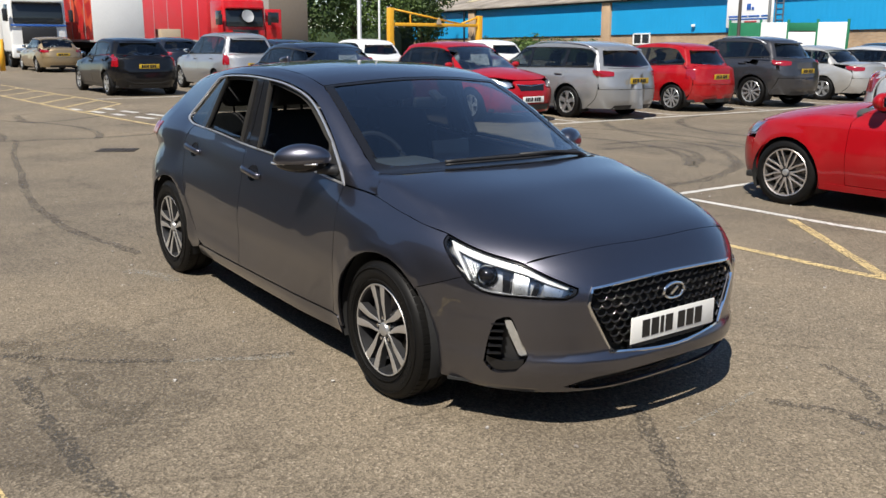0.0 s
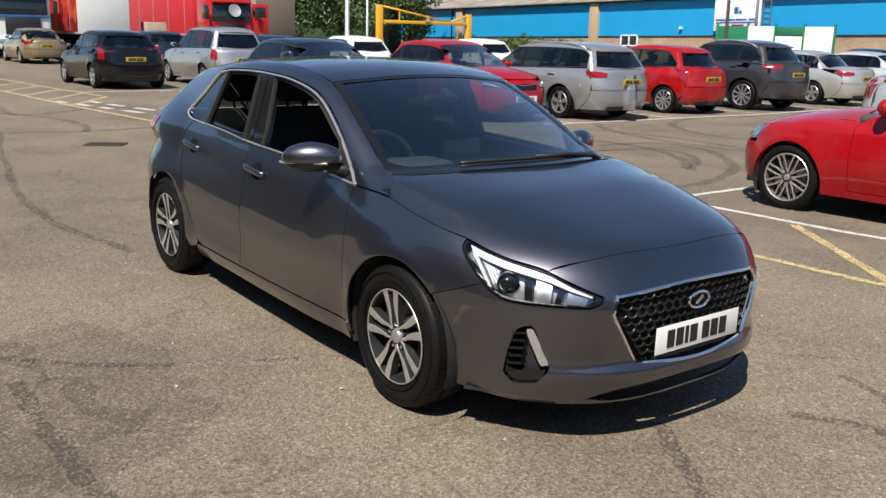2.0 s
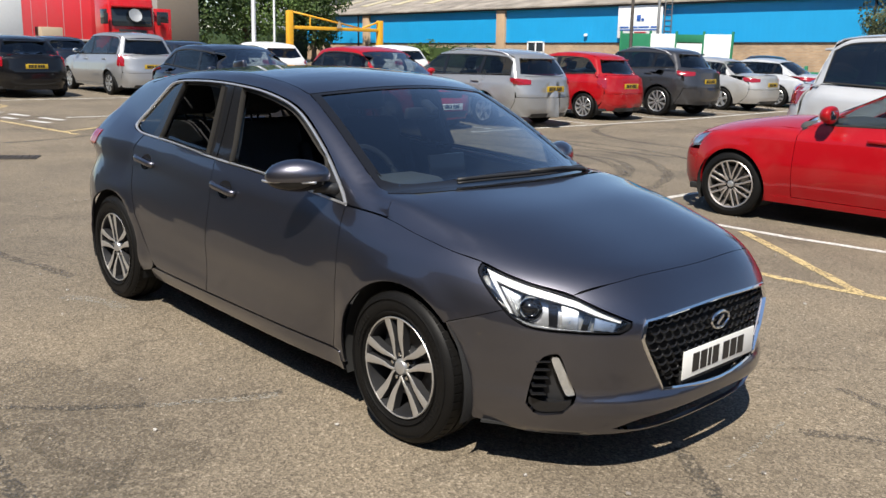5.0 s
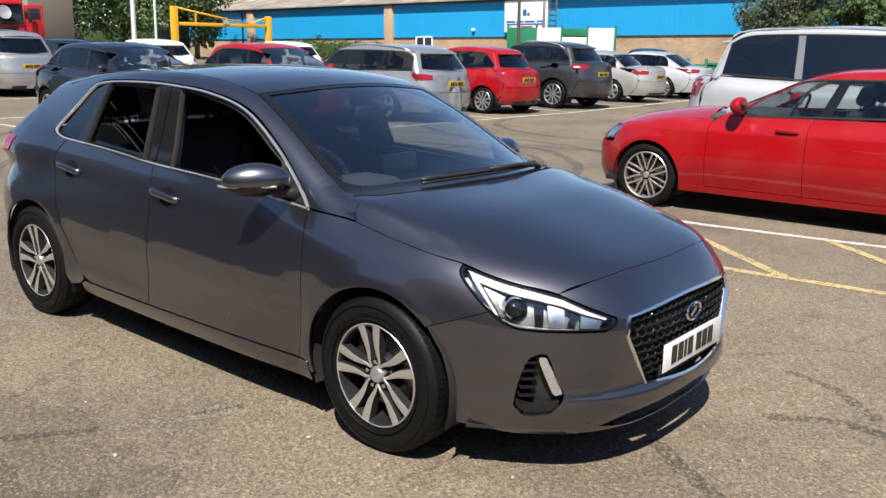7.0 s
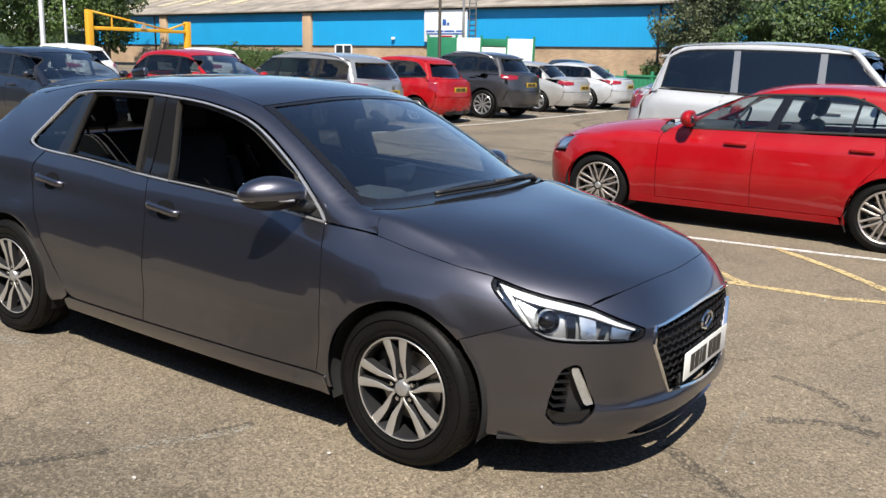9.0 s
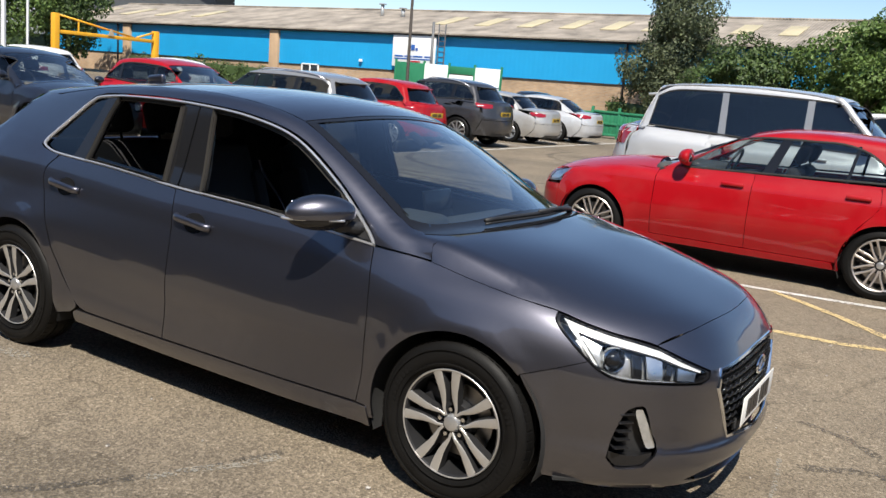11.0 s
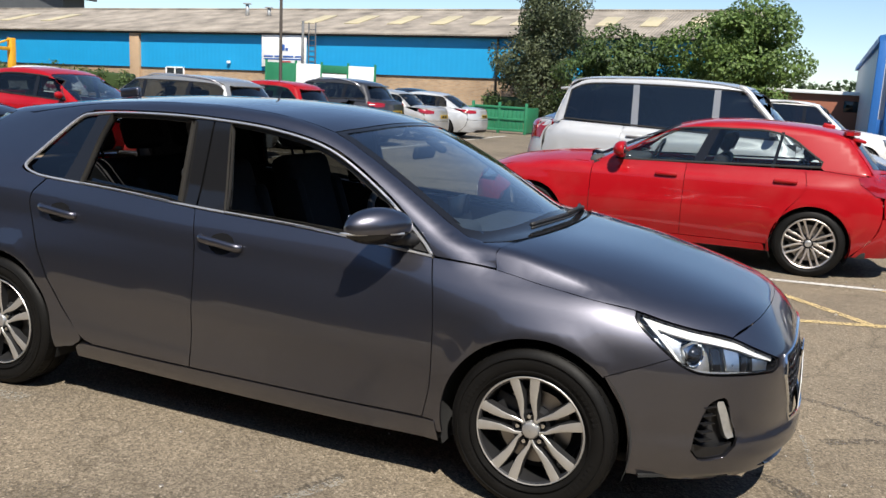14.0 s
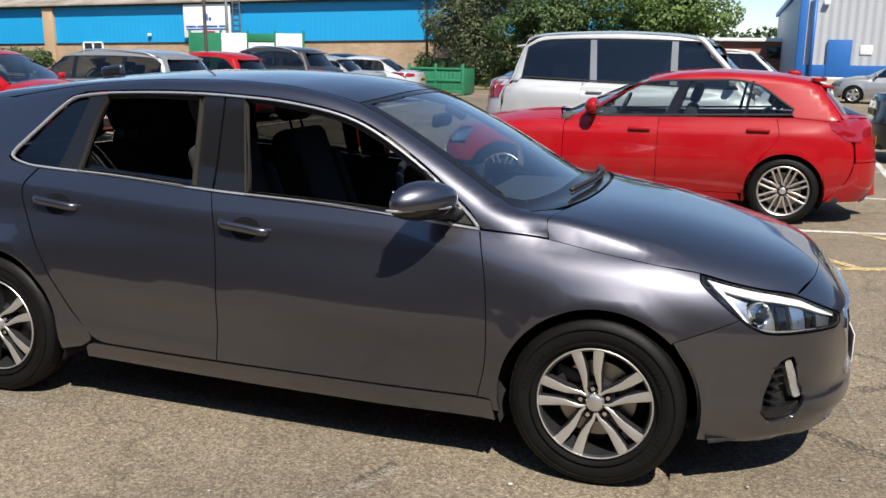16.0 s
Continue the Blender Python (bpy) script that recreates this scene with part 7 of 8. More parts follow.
M_GREEN = plain("dark_green_paint", (0.022, 0.18, 0.085), 0.5, 0.0, 0.18, 3.0)
M_INKBLUE = plain("blue_sign_ink", (0.03, 0.11, 0.38), 0.5)
M_GALV = plain("galvanised_steel", (0.40, 0.41, 0.41), 0.5, 0.4, 0.15, 4.0)
M_DULLSTEEL = plain("dull_dark_steel", (0.13, 0.135, 0.14), 0.6, 0.3, 0.2, 4.0)
M_YELLOW = plain("yellow_barrier_paint", (0.72, 0.36, 0.02), 0.5, 0.0, 0.14, 3.0)

wh = root("warehouse", pose(42.0, 0, 0, -1.15, 0, 0), "long low warehouse with blue cladding, buff brick plinth and weathered roof", "building")
YA, YB, EAVE, BLUE0 = 1.2, 62.5, 4.71, 2.50
part("plinth_wall", boxed((0.30, YB - YA, BLUE0 + 2.2), (0.15, (YA + YB) / 2, (BLUE0 - 2.2) / 2)), M_BRICK, wh)
part("cladding", boxed((0.24, YB - YA, EAVE - BLUE0 - 0.02), (0.10, (YA + YB) / 2, (EAVE + BLUE0) / 2)), M_BLUE, wh)
part("drip_flashing", boxed((0.06, YB - YA, 0.05), (-0.04, (YA + YB) / 2, BLUE0 - 0.01), 0.01), M_GUTTER, wh)
part("gutter", boxed((0.22, YB - YA + 0.4, 0.14), (-0.22, (YA + YB) / 2, EAVE - 0.05), 0.04), M_GUTTER, wh)
part("soffit", boxed((0.35, YB - YA, 0.05), (-0.05, (YA + YB) / 2, EAVE + 0.0)), M_GUTTER, wh)
bm = bmesh.new()
prism(bm, [(-0.42, EAVE + 0.06), (8.0, 6.86), (16.5, EAVE + 0.06), (16.5, EAVE - 0.04), (8.0, 6.72), (-0.42, EAVE - 0.02)], YA - 0.3, YB, "XZ")
part("roof", bm, M_ROOF, wh, "", False)
part("ridge_cap", boxed((0.5, YB - YA, 0.12), (8.0, (YA + YB) / 2, 6.86), 0.05), M_ROOF, wh)
part("end_wall", boxed((16.0, 0.3, EAVE + 0.5), (8.2, YA + 0.15, EAVE / 2 - 0.5)), M_BLUE, wh)
slope = math.atan2(6.86 - EAVE - 0.06, 8.42)
ry_ = Matrix.Rotation(-slope, 3, "Y")
for y in [27.3, 24.3, 21.4, 18.7, 16.2, 13.8, 11.4, 9.0, 6.6, 4.2, 1.8, 48.5, 52.5, 56.5, 60.5]:
    part("rooflight", boxed((3.0, 0.95, 0.05), (3.9, y, EAVE + 0.06 + (3.9 + 0.42) * math.tan(slope) + 0.03), 0.01, ry_), M_ROOFLIGHT, wh, "yellowed translucent roof sheet")
for y in (52.85, 38.35):
    part("pier", boxed((0.34, 0.74, EAVE + 1.9), (-0.06, y, (EAVE - 2.1) / 2), 0.01), M_PIER, wh, "buff brick pier")
for y in (14.0, 53.9):
    bm = bmesh.new()
    tube(bm, [(-0.16, y, EAVE - 0.1), (-0.12, y, EAVE - 0.3), (-0.12, y, -1.0)], 0.06, 8)
    part("downpipe", bm, M_GUTTER, wh)
win = new("window")
win.parent = wh
part("window_glass", boxed((0.04, 1.30, 0.62), (-0.02, 35.3, 2.22), 0.005), plain("dark_office_glass", (0.03, 0.035, 0.04), 0.1), win)
for y in (34.62, 35.3, 35.98):
    part("window_frame", boxed((0.08, 0.09, 0.72), (-0.05, y, 2.22), 0.01), M_WHITEBOARD, win)
for z in (1.9, 2.54):
    part("window_frame", boxed((0.08, 1.45, 0.08), (-0.05, 35.3, z), 0.01), M_WHITEBOARD, win)
# chimney pots on the ridge
for y, h in ((33.6, 0.45), (31.9, 0.2)):
    bm = bmesh.new()
    tube(bm, [(5.2, y, 6.0), (5.2, y, 6.5 + h)], 0.12, 8)
    box(bm, (0.4, 0.4, 0.08), (5.2, y, 6.5 + h), 0.02)
    part("roof_vent", bm, M_GALV, wh)
part("wall_lamp", boxed((0.14, 0.22, 0.16), (-0.14, 31.2, 2.95), 0.03), M_WHITEBOARD, wh)

# sign: white board with an emblem and lines that cannot be read
sign = root("sign_board", pose(41.75, 27.27, 2.62, -1.15, 0, 0), "white company sign board with blue lettering bars", "sign")
part("board", boxed((0.06, 3.05, 1.92), (0, 0, 0.55), 0.01), M_WHITEBOARD, sign)
part("emblem_block", boxed((0.02, 0.26, 0.34), (-0.04, 0.05, 0.72), 0.03), M_INKBLUE, sign)
part("emblem_block", boxed((0.02, 0.16, 0.16), (-0.04, -0.22, 0.62), 0.03), M_INKBLUE, sign)
for k in range(4):
    part("lettering_bar", boxed((0.02, (0.62, 0.5, 0.7, 0.4)[k], 0.09), (-0.04, 1.05 - 0.68 * k, 0.20), 0.004), M_INKBLUE, sign)
part("lettering_bar", boxed((0.02, 2.7, 0.07), (-0.04, 0, 0.05), 0.004), M_INKBLUE, sign)
part("lettering_bar", boxed((0.02, 0.8, 0.08), (-0.04, -0.1, -0.10), 0.004), plain("red_sign_ink", (0.4, 0.02, 0.03), 0.5), sign)
# ladder and flues beside the sign
ladder = root("wall_ladder", pose(41.6, 25.35, 0.0, -1.15, 0, 0), "grey steel ladder and flue beside the sign", "ladder")
for dy in (0.1, -0.35):
    part("stile", boxed((0.06, 0.06, 4.6), (0, dy, 2.5), 0.01), M_DULLSTEEL, ladder)
for k in range(14):
    part("rung", boxed((0.04, 0.45, 0.04), (0, -0.12, 0.5 + 0.3 * k), 0.008), M_DULLSTEEL, ladder)
bm = bmesh.new()
tube(bm, [(0, 0.5, -0.2), (0, 0.5, 4.9)], 0.08, 10)
part("flue_pipe", bm, M_DULLSTEEL, ladder)
# yard screen of green and white panels
screen = root("yard_screen", pose(40.9, 0, 0, 0, 0, 0), "green framed yard screen with white boards", "fence")
for (y0, y1), mat, z0 in (((27.85, 25.95), M_GREEN, 0.0), ((25.85, 24.25), M_WHITEBOARD, 0.0), ((24.15, 22.55), M_WHITEBOARD, 0.0), ((22.45, 20.85), M_WHITEBOARD, 0.0)):
    h = 2.45 if mat is M_GREEN or y0 != 24.15 else 1.95
    part("panel", boxed((0.06, abs(y0 - y1), h), (0, (y0 + y1) / 2, h / 2), 0.008), mat, screen)
part("header_panel", boxed((0.07, 1.6, 0.42), (0, 23.35, 2.22), 0.008), M_GREEN, screen)
for y in (27.9, 25.9, 24.2, 22.5, 20.8):
    part("post", boxed((0.12, 0.10, 2.6), (0, y, 1.3), 0.01), M_GREEN, screen)


# ---- other buildings ----
M_DARKCLAD = ribbed("slate_grey_cladding", (0.075, 0.08, 0.085), 1.2, "Y", 0.6, 0.5, 0.1)
M_GREYCLAD = ribbed("light_grey_cladding", (0.42, 0.43, 0.45), 0.35, "Y", 0.5, 0.5, 0.05)
M_BLUETRIM = plain("blue_trim", (0.02, 0.12, 0.38), 0.45, 0.0, 0.08)
M_REDBRICK = plain("red_brick", (0.27, 0.10, 0.06), 0.85, 0.0, 0.2, 3.0, 0, 0.3, 40)
M_RENDERTAN = plain("tan_render", (0.42, 0.33, 0.23), 0.85, 0.0, 0.12, 2.0)
shed = root("tall_shed", pose(70, 0, 0), "tall slate grey shed beyond the warehouse", "building")
bm = bmesh.new()
prism(bm, [(73.0, -2), (73.0, 9.0), (84.0, 12.6), (95.0, 9.0), (95.0, -2)], 0, 3, "YZ")
part("wall", bm, M_DARKCLAD, shed, "", False)
for s, (y0, z0), (y1, z1) in ((1, (71.7, 8.75), (84.0, 12.95)), (-1, (96.3, 8.75), (84.0, 12.95))):
    bm = bmesh.new()
    prism(bm, [(y0, z0), (y1, z1), (y1, z1 - 0.25), (y0, z0 - 0.25)], -1.0, 3.5, "YZ")
    part("roof", bm, M_DARKCLAD, shed, "", False)
office = root("grey_office", pose(66, 0, 0), "pale grey office block with dark windows", "building")
part("wall", boxed((14, 16, 14), (8, 104.3, 5.0), 0.02), M_GREYCLAD, office)
for y in (98.0, 101.5, 105.0):
    part("window", boxed((0.1, 2.4, 1.2), (0.98, y, 8.9), 0.02), M_GLOSSBLACK, office)
gw = root("grey_warehouse", pose(40.0, 0, 0), "pale grey clad warehouse with blue trim and door", "building")
bm = bmesh.new()
prism(bm, [(-4.3, 0), (-4.3, 4.7), (-17.0, 7.8), (-30.0, 4.7), (-30.0, 0)], 0, 30, "YZ")
part("wall", bm, M_GREYCLAD, gw, "", False)
bm = bmesh.new()
prism(bm, [(-4.1, 4.65), (-17.0, 7.82), (-17.0, 8.1), (-4.1, 4.93)], -0.12, 30.2, "YZ")
part("fascia", bm, M_BLUETRIM, gw, "blue roof edge trim", False)
part("corner_trim", boxed((0.3, 0.34, 4.7), (0.0, -4.3, 2.35), 0.02), M_BLUETRIM, gw, "blue corner trim")
bm = bmesh.new()
tube(bm, [(-0.25, -4.75, 0.0), (-0.25, -4.75, 4.4)], 0.08, 8)
part("downpipe", bm, M_BLUETRIM, gw)
part("base_band", boxed((0.12, 25.5, 0.75), (-0.06, -17.0, 0.95), 0.01), M_BLUETRIM, gw, "blue base band")
part("plinth", boxed((0.16, 25.5, 0.6), (-0.06, -17.0, 0.3), 0.01), M_RENDERTAN, gw)
part("door", boxed((0.1, 1.0, 2.05), (-0.1, -5.9, 1.4), 0.015), M_BLUETRIM, gw, "blue steel door")
part("door_notice", boxed((0.02, 0.5, 0.4), (-0.03, -7.0, 2.0), 0.005), M_WHITEBOARD, gw)
part("security_lamp", boxed((0.2, 0.25, 0.18), (-0.12, -5.2, 4.0), 0.04), M_WHITEBOARD, gw)
low_wall = root("low_wall", pose(36.5, -12.5, 0), "low tan wall with a white rail on top", "wall")
part("wall_body", boxed((0.25, 15.0, 0.75), (0, 0, 0.375), 0.01), M_RENDERTAN, low_wall)
part("wall_rail", boxed((0.12, 15.0, 0.10), (0, 0, 0.80), 0.02), M_WHITEBOARD, low_wall)
bb = root("brick_units", pose(60, 0, 0), "low red brick units with a white roof edge", "building")
part("wall", boxed((8, 12.0, 3.0), (4, -3.2, 1.2), 0.01), M_REDBRICK, bb)
part("roof_edge", boxed((8.6, 12.5, 0.22), (4, -3.2, 2.78), 0.02), M_WHITEBOARD, bb)
for y in (0.9, -4.0):
    part("window", boxed((0.1, 1.1, 0.7), (-0.03, y, 1.95), 0.01), M_GLOSSBLACK, bb)
part("side_wall", boxed((6, 9.0, 2.6), (9.5, -12.5, 1.3), 0.01), M_REDBRICK, bb)

# plain unseen walls behind the camera, added so car sides reflect something dark
M_BACKWALL = plain("reflect_wall_grey", (0.105, 0.10, 0.10), 0.85, 0.0, 0.2, 1.0)
for nm, size, at in (("reflect_wall_west", (0.4, 80, 9.6), (-15, 10, 4.8)), ("reflect_wall_south", (60, 0.4, 6.0), (15, -24, 3.0))):
    tagged(finish(boxed(size, at, 0.02), nm, M_BACKWALL, None, "", False), "unseen plain wall added to shape reflections in the cars", "wall", "", "structure")


# ---- plants ----
def leaf_cloud(name, blobs, count, size, mat, seed, parent=None, flat=0.4):
    """Many small leaves spread through and over a set of balls (x, y, z, rx, ry, rz), with gaps between clumps."""
    rng = np.random.default_rng(seed)
    b = np.array(blobs, float)
    weights = b[:, 3] * b[:, 4] * b[:, 5]
    b = b[rng.choice(len(b), count, p=weights / weights.sum())]
    d = rng.normal(size=(count, 3))
    d /= np.linalg.norm(d, axis=1, keepdims=True)
    c = b[:, :3] + d * b[:, 3:6] * (0.55 + 0.5 * rng.random(count) ** 0.6)[:, None]
    clump = np.sin(c[:, 0] * 2.1 + 1.3 * np.sin(c[:, 1] * 1.7)) * np.sin(c[:, 1] * 2.3 + c[:, 2]) + 0.6 * np.sin(c[:, 2] * 2.9 + c[:, 0])
    keep = clump > -0.55
    c, d = c[keep], d[keep]
    m = len(c)
    s = (size * rng.uniform(0.6, 1.35, m))[:, None]
    n = d + rng.normal(size=(m, 3)) * 0.6 + np.array([0, 0, flat])
    n /= np.linalg.norm(n, axis=1, keepdims=True)
    u = np.cross(n, rng.normal(size=(m, 3)))
    u /= np.linalg.norm(u, axis=1, keepdims=True)
    w = np.cross(n, u)
    verts = np.stack([c + u * s * 0.5, c + w * s * 0.28 + n * s * 0.08, c - u * s * 0.5, c - w * s * 0.28 + n * s * 0.08], 1).reshape(-1, 3)
    mesh = bpy.data.meshes.new(name)
    mesh.from_pydata(verts.tolist(), [], np.arange(4 * m).reshape(-1, 4).tolist())
    mesh.materials.append(mat)
    ob = new(name, mesh)
    if parent:
        ob.parent = parent
    return ob


M_BARK = plain("grey_bark", (0.11, 0.085, 0.06), 0.9, 0.0, 0.3, 8, 0, 0.6, 30)
L_OLIVE = leaf_mat("olive_leaves", (0.032, 0.046, 0.020), (0.105, 0.125, 0.060))
L_MID = leaf_mat("mid_green_leaves", (0.022, 0.046, 0.012), (0.080, 0.125, 0.034))
L_BRIGHT = leaf_mat("bright_green_leaves", (0.045, 0.085, 0.016), (0.130, 0.20, 0.050))
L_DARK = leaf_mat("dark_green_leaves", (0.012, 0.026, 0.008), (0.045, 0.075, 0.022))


def tree(x, y, base, height, spread, mat, label, seed, count=9000, leaf=0.22, slim=1.0):
    rnd = random.Random(seed)
    t = root("tree", pose(x, y, 0), label, "tree", "trees at the edge of the yard")
    bm = bmesh.new()
    lean = rnd.uniform(-0.3, 0.3)
    tube(bm, [(0, 0, -0.1), (0.05, 0.02, base * 0.6), (lean * 0.4, 0.1, base + height * 0.25), (lean, 0.1, base + height * 0.6), (lean * 1.2, 0, base + height * 0.85)], [0.24, 0.19, 0.14, 0.08, 0.03], 10)
    part("trunk", bm, M_BARK, t)
    blobs = []
    for k in range(9):
        a, h = rnd.uniform(0, 6.28), base + height * (0.12 + 0.75 * (k + 0.5) / 9)
        w = spread * (1 - 0.55 * abs((k + 0.5) / 9 - 0.4)) * slim
        d = w * rnd.uniform(0.35, 0.6)
        tip = (d * math.cos(a), d * math.sin(a), h + 0.2)
        bm = bmesh.new()
        tube(bm, [(lean * 0.3, 0.05, max(base * 0.7, h - height * 0.22)), (tip[0] * 0.5, tip[1] * 0.5, h - 0.2), tip], [0.07, 0.045, 0.015], 6)
        part("limb", bm, M_BARK, t)
        blobs.append((tip[0], tip[1], tip[2], w * 0.55, w * 0.55, height * 0.17))
        blobs.append((tip[0] * rnd.uniform(-0.9, 0.6), tip[1] * rnd.uniform(-0.9, 0.6), h + rnd.uniform(-0.4, 0.6), w * 0.42, w * 0.42, height * 0.13))
    leaf_cloud("crown", blobs, count, leaf, mat, seed + 1, t)
    return t


tree(38.0, 10.3, 0.5, 7.6, 3.1, L_OLIVE, "slender olive green tree before the blue wall", 11, 36000, 0.15)
tree(36.2, 6.0, 0.3, 4.2, 3.5, L_MID, "rounded dark green tree beside the hedge", 12, 26000, 0.18)
tree(35.8, 1.5, 0.4, 5.6, 3.2, L_BRIGHT, "bright green leafy tree at the end of the warehouse", 13, 32000, 0.185)
for i, (x, y, h, s) in enumerate(((25.5, 50.5, 10.0, 4.4), (30.5, 52.0, 11.0, 4.8), (35.5, 51.0, 8.5, 4.0), (21.5, 54.0, 10.0, 4.2))):
    tree(x, y, 0.8, h, s, L_MID if i != 1 else L_BRIGHT, "tall broad green tree behind the yard gantry", 20 + i, 20000, 0.26)


def hedge(x0, x1, y0, y1, h, mat, seed, label, count):
    hd = root("hedge", pose((x0 + x1) / 2, (y0 + y1) / 2, 0), label, "hedge")
    w, l = (x1 - x0) / 2, (y1 - y0) / 2
    # solid box inside the leaves, its dark colour standing in for inner shade
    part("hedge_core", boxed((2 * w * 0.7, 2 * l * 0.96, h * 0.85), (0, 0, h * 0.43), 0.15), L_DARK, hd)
    rnd = random.Random(seed)
    blobs = [(rnd.uniform(-w * 0.3, w * 0.3), -l + 2 * l * (k + 0.5) / (4 * l), h * (0.33 if r else 0.70) + rnd.uniform(-0.08, 0.1), w * 0.9, 0.5, h * 0.32) for k in range(int(4 * l)) for r in (0, 1)]
    leaf_cloud("foliage", blobs, count, 0.15, mat, seed, hd)
    return hd


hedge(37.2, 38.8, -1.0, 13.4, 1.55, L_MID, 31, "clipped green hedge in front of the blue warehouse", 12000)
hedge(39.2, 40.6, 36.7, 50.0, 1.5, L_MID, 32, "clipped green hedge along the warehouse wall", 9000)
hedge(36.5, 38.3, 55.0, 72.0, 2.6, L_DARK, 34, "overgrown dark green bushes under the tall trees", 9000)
tree(39.8, 43.6, 0.1, 1.35, 1.2, L_BRIGHT, "young bushy shrub standing above the hedge", 33, 2500, 0.18)
far = root("far_trees", pose(110, 0, 0), "distant dark green line of trees", "trees", "", "stuff")
leaf_cloud("far_foliage", [(0, -60 + 7 * k, 1.8 + 1.2 * math.sin(k * 1.7), 4, 5, 2.6 + 0.7 * math.sin(k * 2.3)) for k in range(20)], 16000, 0.9, L_DARK, 41, far)
M_GRASS = plain("dry_grass", (0.17, 0.14, 0.06), 0.9, 0.0, 0.3, 3.0, 0, 0.5, 60)
verge = finish(boxed((3.4, 16.5, 0.12), (36.2, 5.6, 0.06), 0.03), "grass_verge", M_GRASS, None, "", False)
tagged(verge, "dry grass verge with a kerb edge", "verge", "", "structure")


# ---- street furniture ----
def lamp_post(x, y, h, r, label, lean=(0, 0), mat=M_GALV, head=True):
    p = root("lamp_post", pose(x, y, 0, lean[0], lean[1], 0), label, "lamp post", "lamp posts")
    bm = bmesh.new()
    tube(bm, [(0, 0, 0), (0, 0, 1.2), (0, 0, 1.25), (0, 0, h)], [r * 1.5, r * 1.5, r, r * 0.7], 12)
    part("pole", bm, mat, p)
    if head:
        part("lamp_head", boxed((0.7, 0.25, 0.14), (-0.4, 0, h + 0.02), 0.05), mat, p)
    return p


lamp_post(23.3, 39.2, 10.0, 0.13, "pale grey steel lamp post")
lamp_post(24.6, 39.2, 10.0, 0.07, "thin pale grey steel post", head=False)
lamp_post(36.0, 23.7, 9.0, 0.09, "brown-grey steel lamp post before the sign", (-1.2, 0), M_IRON)
lamp_post(38.6, 11.3, 9.0, 0.07, "pale weathered lamp post beside the hedge", (-2.0, 0), plain("weathered_post", (0.42, 0.38, 0.32), 0.8))
rb_ = root("red_bin", pose(23.9, 38.6, 0), "red salt bin by the lamp post", "bin")
part("bin_body", boxed((0.9, 0.8, 1.1), (0, 0, 0.55), 0.06), M_RED2, rb_)
part("bin_lid", boxed((0.98, 0.88, 0.16), (0, 0, 1.17), 0.05), M_RED2, rb_)

gan = root("height_barrier", pose(0, 25.9, 0), "yellow steel height barrier gantry over the entrance", "barrier")
for x, h in ((16.75, 2.65), (21.2, 2.42)):
    part("post", boxed((0.22, 0.22, h), (x, 0, h / 2), 0.02), M_YELLOW, gan)
    part("post_collar", boxed((0.34, 0.3, 1.35), (x + (0.32 if x > 20 else -0.02), 0.05, 0.68), 0.02), M_YELLOW, gan)
part("beam", boxed((4.5, 0.14, 0.13), (18.98, 0, 2.02), 0.015), M_YELLOW, gan)
bm = bmesh.new()
tube(bm, [(16.75, 0, 2.62), (20.3, 0, 2.06)], 0.04, 6)
part("stay", bm, M_YELLOW, gan)
bm = bmesh.new()
tube(bm, [(21.2, 0, 2.38), (20.3, 0, 2.1)], 0.04, 6)
part("stay", bm, M_YELLOW, gan)
part("hanger", boxed((0.05, 0.05, 0.5), (17.7, 0, 2.25), 0.01), M_YELLOW, gan)
bm = bmesh.new()
prism(bm, [(-0.15, 0), (0.15, 0), (0, 0.28)], -0.01, 0.01, "XZ")
bmesh.ops.translate(bm, verts=bm.verts, vec=(19.05, -0.09, 2.05))
part("warning_triangle", bm, M_RENDERTAN, gan)
for x, y in ((3.9, 37.6), (4.7, 37.2)):
    b = root("bollard", pose(x, y, 0), "yellow steel bollard by the lorries", "bollard", "yellow bollards")
    bm = bmesh.new()
    tube(bm, [(0, 0, 0), (0, 0, 1.3)], 0.11, 12)
    part("bollard_post", bm, M_YELLOW, b)

enc = root("green_enclosure", pose(28.4, 9.05, 0, 0, 0, 2), "green painted timber bin enclosure with double gates", "enclosure")
for dy in (-0.5, 0.5):
    gate = new("gate")
    gate.parent = enc
    for k in range(6):
        part("board", boxed((0.03, 0.152, 0.86), (0.0, dy - 0.40 + 0.16 * k, 0.52), 0.004), M_GREEN, gate)
    for z in (0.14, 0.55, 0.98):
        part("rail", boxed((0.05, 0.98, 0.08), (-0.035, dy, z), 0.008), M_GREEN, gate)
for dy in (-1.05, 0.0, 1.05, 1.75):
    part("post", boxed((0.10, 0.10, 1.16), (0, dy, 0.58), 0.01), M_GREEN, enc)
for k in range(4):
    part("board", boxed((0.03, 0.15, 0.92), (0.02, 1.18 + 0.16 * k, 0.5), 0.004), M_GREEN, enc)
for s in (-1.08, 1.05):
    part("side_panel", boxed((1.6, 0.05, 0.95), (0.8, s, 0.52), 0.006), M_GREEN, enc)


# ---- lorries ----
M_LORRYRED = paint("lorry_red_paint", (0.50, 0.012, 0.016), 0.0, 0.4, 0.1)
M_CURTAIN = plain("red_curtain_side", (0.52, 0.022, 0.03), 0.55, 0.0, 0.12, 1.5)
M_BOXWHITE = plain("white_box_body", (0.74, 0.74, 0.72), 0.5, 0.0, 0.06, 1.0)
M_DARKGLASS = plain("dark_cab_glass", (0.02, 0.024, 0.028), 0.06, 0.0, 0.1)


